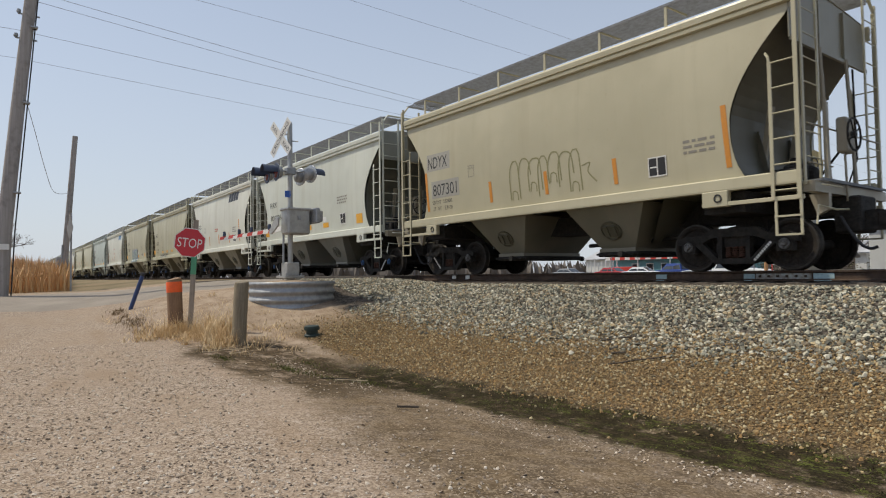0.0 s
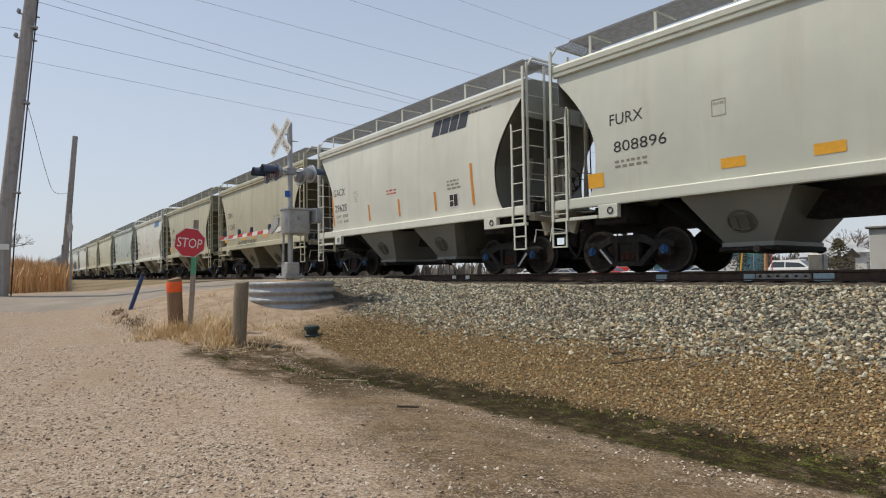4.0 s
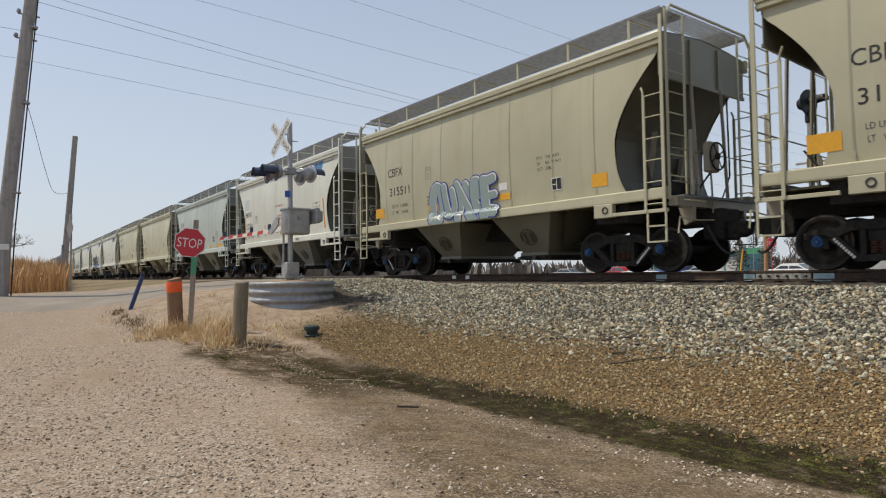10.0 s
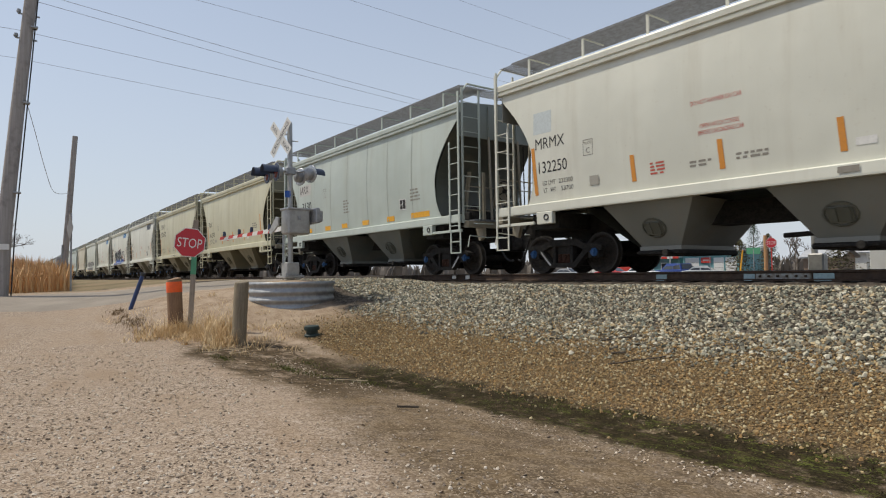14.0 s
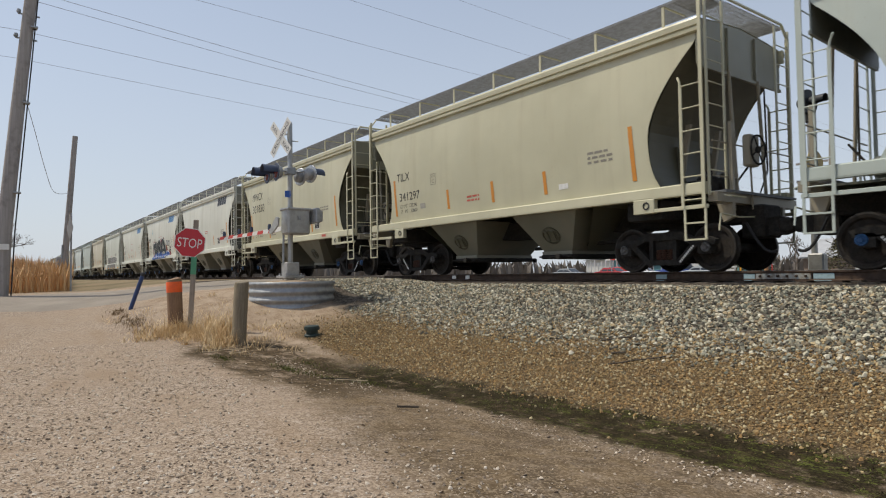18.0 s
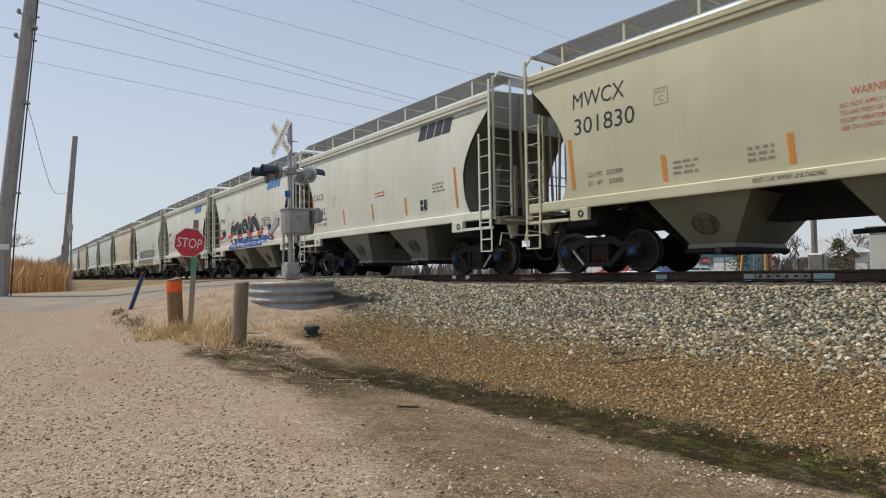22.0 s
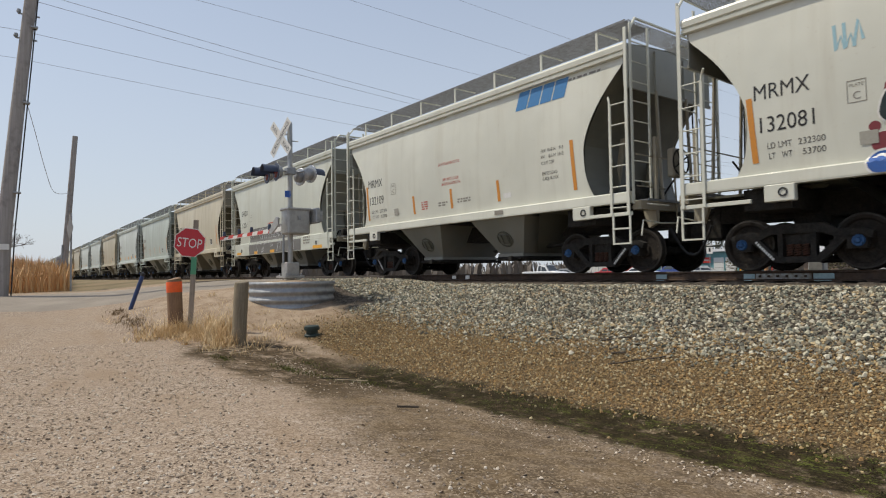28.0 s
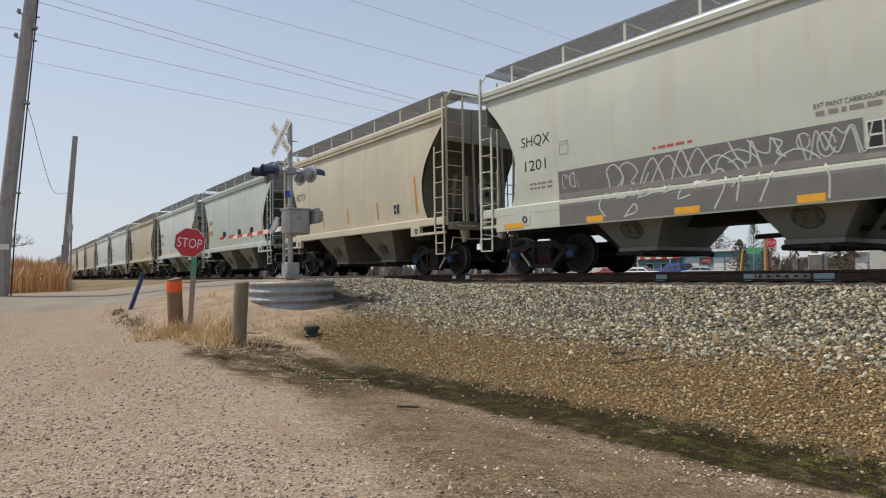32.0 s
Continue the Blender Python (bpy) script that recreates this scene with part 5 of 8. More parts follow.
def letter_train():
    A, B, C, D, E, F, G, H, I, J, K, L, M, N = TRAIN[:14]
    m_patch = plain("grey_overpaint", (0.36, 0.345, 0.30), 0.6)
    # A
    panel(A, "overpaint_patch", -4.46, -3.40, 2.92, 3.40, m_patch, 0.003)
    panel(A, "overpaint_patch", -4.26, -3.02, 2.14, 2.62, m_patch, 0.003)
    stencil(A, "NDYX", -4.40, 2.99, 0.34, 0.88)
    stencil(A, "807301", -4.19, 2.21, 0.33, 1.07)
    weights(A, -4.23, 1.98, "232900", 1.80, "53100")
    stripes(A, (-4.44, -1.75, 0.15, 2.07, 4.46))
    consolidated(A, 2.84, 1.83, 0.40)
    data_block(A, 3.60, 2.36, 0.62, 3)
    loops = []
    for k in range(7):
        x, w, zb, zt = -1.03 + 0.315 * k, 0.30 + 0.05 * (k % 3), 1.78 + 0.14 * ((k * 2) % 3), 2.70 + 0.03 * math.sin(2.0 * k)
        loops.append((eased([(x, zb), (x - 0.02, zt - 0.30), (x + 0.06, zt - 0.05), (x + 0.5 * w, zt), (x + w - 0.04, zt - 0.10), (x + w + 0.03, zb + 0.25 * (k % 2))]), 0.034))
        if k % 2 == 0:
            loops.append((eased([(x + 0.05, zb), (x + 0.08, zb + 0.20), (x + 0.22, zb + 0.17), (x + 0.24, zb - 0.02)]), 0.028))
    loops.append((eased([(1.20, 2.30), (1.42, 2.34), (1.36, 2.16), (1.58, 1.92)]), 0.03))
    tagged(spray(A, "faint_tag", loops, plain("thin_olive_spray", (0.25, 0.235, 0.115), 0.7), 0.004, "thin olive outlined tag"), kind="stuff")
    frame_box(A, -2.62, -2.38, 2.55, 2.85, M_FADED)
    # B
    stencil(B, "FURX", -3.99, 3.0, 0.24, 0.78)
    stencil(B, "808896", -3.91, 2.44, 0.23, 1.2)
    data_block(B, -3.9, 2.22, 0.75, 2)
    frame_box(B, -1.80, -1.54, 2.74, 3.04, M_FADED)
    patches(B, ((-4.60, -4.20),), 1.78, 2.08)
    patches(B, ((-1.68, -1.24), (-0.16, 0.30), (1.36, 1.82)), 1.80, 1.98)
    patches(B, ((3.98, 4.42),), 1.78, 2.10)
    panel(B, "notice", 1.38, 1.66, 2.02, 2.20, M_WHITE, 0.005)
    consolidated(B, 2.80, 1.84, 0.40)
    data_block(B, 2.60, 2.78, 0.75, 3)
    # C, J: off-white with a dark emblem
    for car, dx, marks, num in ((C, 0.92, "GACX", "29628"), (J, 0.0, "GACX", "29642")):
        stencil(car, marks, -4.54 + dx * 1.08, 2.84, 0.26, 0.86)
        stencil(car, num, -4.45 + dx * 1.08, 2.28, 0.26, 0.87)
        emblem(car, M_LOGODARK)
        stripes(car, (-4.55 + dx * 1.05, -2.12 + dx * 1.2, -0.1 + dx, 1.9 + dx * 0.9, 4.42))
        consolidated(car, 2.64 + dx * 0.8, 1.83, 0.38)
        weights(car, -4.38 + dx * 1.08, 2.06, "232800", 1.87, "53200")
        frame_box(car, -2.95 + dx, -2.70 + dx, 2.52, 2.86, M_FADED)
        stencil(car, "C", -2.87 + dx, 2.57, 0.12, None, M_FADED)
        data_block(car, 0.1, 2.62, 0.6, 2, M_REDINK)
        data_block(car, 3.3, 2.52, 0.6, 3)
        data_block(car, 4.25, 4.22, 0.9, 1)
    # D, E: tan with upright weld seams
    for car, dx, num, load, light in ((D, 0.0, "315583", "234400", "51600"), (E, 0.14, "315511", "234300", "51700")):
        seams(car, (-4.2, -2.72, -1.3, 0.1, 1.5, 2.9, 4.1), "tan")
        stencil(car, "CBFX", -4.19 + dx, 3.04, 0.27, 0.80)
        stencil(car, num, -4.12 + dx, 2.45, 0.26, 1.10)
        weights(car, -4.04 + dx, 2.07, load, 1.88, light)
        frame_box(car, -2.18 + dx, -1.92 + dx, 2.74, 3.08, M_FADED)
        stencil(car, "C", -2.10 + dx, 2.80, 0.11, None, M_FADED)
        patches(car, ((-4.86, -4.36),), 1.82, 2.12)
        patches(car, ((-1.98, -1.52), (-0.54, -0.1), (1.04, 1.47)), 1.82, 1.98)
        patches(car, ((3.98, 4.40),), 1.80, 2.08)
        data_block(car, -2.0, 2.20, 0.4, 3)
        consolidated(car, 2.85, 1.86, 0.30)
        for words, dx2, dz, w in (("EX W", 0.0, 0.26, 0.17), ("10-8", 0.27, 0.26, 0.15), ("H 8-9", 0.50, 0.26, 0.19), ("EW", 0.0, 0.13, 0.10), ("8-6", 0.27, 0.13, 0.11), ("H 14-11", 0.47, 0.13, 0.26), ("CU FT", 0.0, 0.0, 0.18), ("3282", 0.27, 0.0, 0.17)):
            stencil(car, words, 2.42 + dx2, 2.36 + dz, 0.075, w, M_INK)
    ink = []
    for k in range(16):
        x, h = -2.6 + 0.17 * k, 0.13 + 0.03 * math.sin(2.3 * k)
        ink.append((eased([(x, 1.50), (x + 0.02, 1.62 + h), (x + 0.10, 1.64 + h), (x + 0.09, 1.62), (x + 0.13, 1.50)][: 4 + k % 2]), 0.024))
        if k % 3:
            ink.append((eased([(x - 0.02, 1.60 + 0.08 * (k % 2)), (x + 0.06, 1.63), (x + 0.12, 1.60 + 0.04 * (k % 4))]), 0.02))
    tagged(spray(D, "ink_tag", ink, M_BLACK, 0.006, "line of black ink tagging along the sill"), kind="stuff")
    bubble_letters(E)
    panel(E, "notice", 1.08, 1.38, 2.06, 2.24, M_WHITE, 0.006)
    # F, K, L: off-white with a blue emblem
    for car, num in ((F, "132250"), (K, "132081"), (L, "132109")):
        stencil(car, "MRMX", -4.44, 2.84, 0.27, 0.87)
        stencil(car, num, -4.36, 2.29, 0.27, 0.84)
        weights(car, -4.26, 2.01, "232300", 1.84, "53700")
        emblem(car, M_LOGOBLUE)
        stripes(car, (-4.46, -1.82, 0.0, 1.92, 4.40))
        frame_box(car, -3.06, -2.80, 2.50, 2.84, M_FADED)
        stencil(car, "C", -2.98, 2.55, 0.12, None, M_FADED)
        stencil(car, "DO NOT HAMMER ON CAR", -0.55, 3.02, 0.085, 0.95, M_REDINK, "warning")
        stencil(car, "OPEN HATCH COVERS", -0.38, 2.58, 0.085, 0.72, M_REDINK, "warning")
        stencil(car, "BEFORE UNLOADING CAR", -0.42, 2.46, 0.085, 0.84, M_REDINK, "warning")
        data_block(car, -1.45, 2.08, 0.36, 4, M_REDINK, 0.065, 0.035)
        data_block(car, -0.62, 1.98, 0.42, 2, None, 0.07, 0.04)
        data_block(car, 0.25, 2.0, 0.55, 2, None, 0.07, 0.04)
        for words, dx, z, w in (("EXW", 0.0, 2.76, 0.15), ("10-8 H", 0.20, 2.76, 0.25), ("9-3", 0.56, 2.76, 0.12), ("EW", 0.0, 2.62, 0.11), ("8-6 H", 0.24, 2.62, 0.21), ("15-0", 0.52, 2.62, 0.16),
                                ("CU FT 3281", 0.0, 2.48, 0.40), ("EMPTY LOAD", 0.02, 2.24, 0.46), ("0 ADJ. BLOCK", 0.02, 2.12, 0.50)):
            stencil(car, words, 3.42 + dx, z, 0.08, w, M_INK)
        panel(car, "notice", 2.08, 2.36, 1.86, 1.98, M_WHITE, 0.006)
        data_block(car, 4.25, 4.22, 0.9, 1)
        if car is K:
            consolidated(car, 3.02, 1.90, 0.36)
        panel(car, "sill_box", 1.85, 2.15, 1.46, 1.56, M_FADED, 0.012)
        panel(car, "vent_plate", -2.92, -2.68, 1.85, 2.05, m_patch, 0.012)
    panel(F, "faded_overspray", -4.5, -3.95, 3.2, 3.7, plain("pale_blue_overspray", (0.50, 0.55, 0.56), 0.7), 0.002)
    wild_lettering(K)
    # G
    panel(G, "overpaint_patch", -4.76, -3.72, 3.16, 3.58, plain("pinkish_overpaint", (0.50, 0.48, 0.45), 0.6), 0.003)
    stencil(G, "IARX", -4.69, 3.25, 0.31, 0.76)
    for dx in (0.0, 0.015):
        stencil(G, "3130", -4.50 + dx, 2.56, 0.34, 0.82)
    weights(G, -4.36, 2.14, "233700", 1.99, "52300")
    stencil(G, "106250 KG", -3.47, 2.16, 0.085, 0.56, M_FADED)
    stencil(G, "23750 KG", -3.40, 2.01, 0.085, 0.50, M_FADED)
    patches(G, ((-4.62, -3.70), (-2.54, -2.10), (-1.20, -0.78), (0.3, 0.75), (1.9, 2.35), (3.3, 4.25)), 1.68, 1.84)
    frame_box(G, -2.62, -2.36, 2.90, 3.24, M_FADED)
    stencil(G, "C", -2.54, 2.96, 0.12, None, M_FADED)
    seams(G, (-4.9, -3.4, -2.0, -0.7, 0.7, 2.0, 3.4), "pale_green")
    consolidated(G, 2.7, 1.98, 0.34)
    data_block(G, -1.0, 2.6, 0.4, 5)
    data_block(G, 3.3, 2.5, 0.5, 4)
    # H
    stencil(H, "TILX", -4.24, 2.83, 0.26, 0.68)
    stencil(H, "341297", -4.12, 2.24, 0.25, 1.06)
    weights(H, -4.1, 2.03, "232200", 1.87, "53800")
    stripes(H, (-4.32, -1.70, 0.14, 1.95, 4.36))
    frame_box(H, -2.50, -2.25, 2.55, 2.86, M_FADED)
    stencil(H, "C", -2.42, 2.60, 0.12, None, M_FADED)
    panel(H, "notice", -3.05, -2.8, 1.93, 2.08, m_patch, 0.005)
    data_block(H, 3.2, 2.5, 0.65, 3)
    panel(H, "notice", 2.35, 2.62, 1.86, 1.98, M_WHITE, 0.005)
    data_block(H, -0.9, 2.02, 0.5, 2, M_REDINK)
    # I
    stencil(I, "MWCX", -4.40, 3.54, 0.36, 1.32)
    stencil(I, "301830", -4.36, 2.97, 0.37, 1.52)
    weights(I, -4.05, 2.02, "233000", 1.83, "53000")
    stripes(I, (-4.44, -2.22, 0.08, 2.30, 4.42), (1.72, 2.22))
    frame_box(I, -2.4, -2.1, 3.2, 3.52, M_FADED)
    stencil(I, "C", -2.30, 3.26, 0.12, None, M_FADED)
    stencil(I, "WARNING", 0.95, 2.62, 0.13, 0.62, M_REDINK, "warning")
    for i, words in enumerate(("DO NOT APPLY VIBRATOR", "TO ANY PART OF CAR BODY", "EXCEPT VIBRATOR BRACKETS", "USE ON LOADED CAR ONLY")):
        stencil(I, words, 0.80, 2.46 - 0.115 * i, 0.07, 0.94, M_REDINK, "warning")
    stencil(I, "VENT CAR WHEN UNLOADING", -0.55, 1.47, 0.085, 1.15, M_BLACK)
    data_block(I, -0.65, 2.05, 0.45, 3)
    data_block(I, -2.05, 2.02, 0.5, 3)
    consolidated(I, 2.54, 1.80, 0.43)
    data_block(I, 3.1, 2.55, 0.75, 2)
    panel(I, "notice", 3.35, 3.7, 1.46, 1.55, M_REDINK, 0.006)
    # M
    m_prim = plain("grey_primer", (0.17, 0.165, 0.155), 0.75, wear=0.15, scale=3)
    sill = Mesh().loft([[(x, y, z) for y, z in ((-1.60, 1.03), (-1.662, 1.03), (-1.664, 1.06), (-1.664, 1.40), (-1.60, 1.40))] for x in (-5.3, 5.6)], 0, True, True)
    part("deep_sill", sill, PAINT["grey_white"], M, "deep pale side sill")
    panel(M, "primer_block", -3.32, 2.66, 1.64, 2.26, m_prim, 0.004, "grey primer overpaint along the lower side")
    panel(M, "primer_block", 2.66, 2.98, 1.64, 1.80, m_prim, 0.004)
    panel(M, "primer_block", -3.24, 2.95, 1.06, 1.60, m_prim, 0.004)
    # slopes on this car take the end paint, less darkened for shade
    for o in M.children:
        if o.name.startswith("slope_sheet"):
            o.material_slots[0].material = DUSTY_SHADED["grey_white"]
    stencil(M, "SHQX", -4.43, 2.97, 0.25, 0.90)
    stencil(M, "1201", -4.33, 2.39, 0.26, 0.66)
    data_block(M, -4.2, 2.05, 0.7, 2)
    frame_box(M, -3.25, -3.0, 2.62, 2.92, M_FADED)
    stencil(M, "EXT PAINT CARBOGUARD 92A", 2.0, 2.52, 0.085, 1.18, M_BLACK)
    data_block(M, 2.02, 2.40, 1.12, 1, None, 0.13, 0.075)
    data_block(M, -0.9, 2.36, 0.9, 1, M_REDINK)
    data_block(M, 3.2, 1.50, 0.62, 3, None, 0.11, 0.06)
    patches(M, ((-2.49, -2.06), (-0.43, 0.07), (1.73, 2.15)), 1.06, 1.19)
    patches(M, ((-5.0, -4.36),), 1.08, 1.20)
    patches(M, ((4.1, 4.94),), 1.06, 1.18)
    m_thin = plain("thin_white_spray", (0.56, 0.57, 0.58), 0.7)
    wild = tag_lines() + tag_lines(0.33, 1.45, 0.68, 0.026)[:7] + [(eased([(1.75 + 0.13 * k, 2.18 - 0.5 * (k % 2) * (0.6 + 0.4 * math.sin(k))) for k in range(9)]), 0.022)]
    wild += [(eased([(2.1, 2.15), (2.3, 1.8), (2.5, 2.15), (2.62, 1.7), (2.8, 1.66)]), 0.024), (curl(2.15, 1.95, 0.13, 0.0, 6.0, 1.5), 0.022), (curl(1.82, 2.05, 0.1, 0.5, 6.5, 1.3), 0.022)]
    wild += [(p, 0.018) for p in scribble(-3.2, -2.75, 1.85, 2.2, 22, 4)]
    tagged(spray(M, "white_tag", wild, m_thin, 0.009, "looping white tag over grey primer"), kind="stuff")
    consolidated(M, 2.70, 1.78, 0.44)
    # N
    stencil(N, "NDYX", -4.5, 3.0, 0.3, 0.88)
    data_block(N, -4.3, 2.4, 0.9, 2, M_FADED, 0.3, 0.2)
    stripes(N, (-4.4, -2.1, -0.12, 1.94, 4.2))
    consolidated(N, 2.9, 1.85, 0.36)
    # the cars behind carry small dark marks and strips
    for k, car in enumerate(TRAIN[14:], 14):
        data_block(car, -4.4, 2.9, 0.85, 2, M_FADED, 0.55, 0.26)
        if k < 24:
            (stripes if k % 3 else lambda c, x: patches(c, ((-4.5, -4.0), (-1.7, -1.3), (0.2, 0.6), (2, 2.4), (4, 4.4))))(car, (-4.4, -1.8, 0.1, 2.0, 4.4))
            consolidated(car, 2.8, 1.86, 0.36)


letter_train()


# ---------------------------------------------------------------- crossing signal
def facing(x, y, z, nx, ny, lean=0.0):
    """A pose whose local -y looks along (nx, ny), local x to its right as seen from the front."""
    return pose(x, y, z, 0, 0, math.degrees(math.atan2(nx, -ny))) @ pose(0, 0, 0, 0, lean, 0)


def flat_text(words, height, width, y=-0.004):
    v, f = letters(words, height, width)
    x1 = max(a for a, b in v)
    g = Mesh()
    g.add([(a - x1 / 2, y, b - height / 2) for a, b in v], f)
    return g


def flasher():
    """A hooded signal lamp with its round background: looks along -y."""
    g = Mesh()
    g.turned([(0.0, 0.0), (0.21, 0.0), (0.228, 0.012), (0.21, 0.03), (0.0, 0.03)], 24, "y")
    return g


def build_signal():
    x, y = -14.8, 7.07
    s = thing("crossing_signal", "grey railroad crossing signal mast with flashers, crossbuck and lowered gate", "crossing signal", at=pose(x, y, 0))
    part("mast", Mesh().turned([(0.0, 0.0), (0.065, 0.0), (0.065, 3.88), (0.05, 3.92), (0.0, 3.93)], 14), M_MAST, s, "aluminium mast", 40)
    base = Mesh().box(-0.17, 0.17, -0.17, 0.17, 0.03, 0.36, 0, 0.02).box(-0.26, 0.26, -0.26, 0.26, -0.03, 0.03, 0, 0.008)
    part("junction_base", base, M_MAST, s, "cast junction box base")
    for a in (-0.2, 0.2):
        for b in (-0.2, 0.2):
            part("anchor_bolt", Mesh().rod((a, b, 0.0), (a, b, 0.09), 0.02, None, 6), M_GALV, s)
    part("conduit", Mesh().path([(-0.06, -0.16, 0.3), (-0.07, -0.15, 1.1)], 0.028, 8), M_GALV, s)
    # crossbuck
    at = facing(-0.11, -0.20, 3.52, 0.14, -0.99)
    for k, (ang, top, bottom) in enumerate(((45, "CROSSING", ""), (-45, "RAIL", "ROAD"))):
        g = Mesh().box(-0.56, 0.56, -0.004 - 0.006 * (1 - k), 0.004 - 0.006 * (1 - k), -0.115, 0.115)
        b = part("crossbuck_blade", g, M_WHITE, s, "weathered white crossbuck blade", at=at @ pose(0, 0, 0, 0, -ang, 0))
        yy = -0.016 + 0.006 * k
        if bottom:
            part("lettering", flat_text(top, 0.115, 0.32, yy + 0.004), M_BLACK, b, at=pose(-0.34, 0, 0))
            part("lettering", flat_text(bottom, 0.115, 0.33, yy + 0.004), M_BLACK, b, at=pose(0.34, 0, 0))
        else:
            part("lettering", flat_text(top, 0.12, 0.98, yy), M_BLACK, b)
    part("crossbuck_bracket", Mesh().rod((0, 0, 3.62), (-0.06, -0.15, 3.6), 0.02, None, 6).rod((0, 0, 3.45), (0.25, 0.1, 3.4), 0.015, None, 6), M_GALV, s)
    # two pairs of flashers on cross arms
    disc = flasher().data("lamp_background", M_LAMPBLACK, 30)
    back = Mesh().turned([(0.0, 0.16), (0.10, 0.155), (0.145, 0.11), (0.15, 0.03)], 18, "y").data("lamp_housing", M_GALV, 50)
    hood = Mesh().turned([(0.155, 0.0), (0.165, -0.34)], 18, "y", 0, (0, 0, 0), math.pi * 0.95, math.pi * 2.05)
    hood.turned([(0.15, -0.34), (0.148, 0.0)], 18, "y", 0, (0, 0, 0), math.pi * 0.95, math.pi * 2.05)
    hood = hood.data("lamp_hood", M_LAMPBLACK, 50)
    m_lens = plain("dull_red_lens", (0.14, 0.012, 0.012), 0.25)
    lens = Mesh().turned([(0.0, -0.03), (0.1, -0.02), (0.15, -0.002)], 18, "y").data("lamp_lens", m_lens, 50)
    m_disc = rough_metal("silver_lamp_back", (0.55, 0.56, 0.57), (0.42, 0.43, 0.44), 0.35, 0.7, 5)
    plate = Mesh().turned([(0.0, 0.034), (0.21, 0.034), (0.222, 0.02)], 24, "y").data("lamp_back_plate", m_disc, 30)
    for yy, ny, lx in ((-0.52, -1.0, (-0.24, 0.30)), (0.34, 1.0, (-0.10, 0.47))):
        for dx in lx:
            lamp = part("lamp_background", disc, None, s, "round flasher with a dark hood", at=facing(dx, yy, 2.57, -0.1 if ny < 0 else -0.3, ny))
            for nm, me in (("lamp_housing", back), ("lamp_hood", hood), ("lamp_lens", lens), ("lamp_back_plate", plate)):
                part(nm, me, None, lamp)
        part("cross_arm", Mesh().rod((lx[0], yy * 0.72, 2.66), (lx[1], yy * 0.72, 2.66), 0.025, None, 8).rod((0, 0, 2.66), (0, yy * 0.72, 2.66), 0.03, None, 8), M_GALV, s)
    part("arm_junction", Mesh().box(-0.1, 0.1, -0.12, 0.12, 2.58, 2.76, 0, 0.02), M_GALV, s)
    part("notice_plate", Mesh().box(-0.075, 0.075, -0.004, 0.004, -0.08, 0.09), plain("blue_notice", (0.03, 0.12, 0.50), 0.5), s, "small blue notice plate", at=facing(0.03, -0.075, 2.08, 0.9, -0.43))
    # gate mechanism, counterweights, arm
    gm = part("gate_mechanism", Mesh().box(-0.22, 0.22, -0.30, 0.30, 1.06, 1.70, 0, 0.04), M_MAST, s, "grey cast gate mechanism case", at=pose(0.10, 0.10, 0))
    part("case_lid", Mesh().box(-0.24, 0.24, -0.32, 0.32, 1.66, 1.72, 0, 0.015), M_MAST, gm)
    part("latch", Mesh().box(0.22, 0.25, -0.05, 0.02, 1.42, 1.52), M_GALV, gm)
    for yy in (-0.36, 0.46):
        arm = Mesh().prism([(-0.45, 1.12), (-0.30, 1.08), (0.10, 1.28), (0.12, 1.46), (0.0, 1.50), (-0.2, 1.36)], yy - 0.02, yy + 0.02)
        part("support_arm", arm, M_MAST, s)
    part("counterweight", Mesh().box(0.05, 0.55, 0.44, 0.56, 1.34, 1.72, 0, 0.02).box(0.1, 0.5, 0.56, 0.66, 1.38, 1.66, 0, 0.02), M_GALV, s, "galvanised counterweight plates")
    part("counter_arm", Mesh().box(0.0, 0.2, 0.4, 0.46, 1.28, 1.5, 0, 0.01), M_GALV, s)
    gate = part("gate_arm", Mesh().prism([(-0.35, 1.17), (-4.6, 1.13), (-4.6, 1.21), (-0.35, 1.29)], -0.085, -0.055), M_WHITE, s, "red and white striped gate arm")
    for k in range(6):
        a = -0.8 - 0.72 * k
        part("red_band", Mesh().prism([(a, 1.165 + 0.004 * k * 0), (a - 0.36, 1.16), (a - 0.30, 1.255), (a + 0.06, 1.26)], -0.0885, -0.0515), M_RED, gate)
    lamp = Mesh().turned([(0.0, -0.02), (0.045, -0.02), (0.05, 0.06), (0.035, 0.13), (0.0, 0.135)], 10).data("arm_lamp", M_LAMPBLACK, 40)
    for a in (-1.1, -2.3, -3.2, -4.4):
        part("arm_lamp", lamp, None, gate, at=pose(a, -0.07, 1.27))


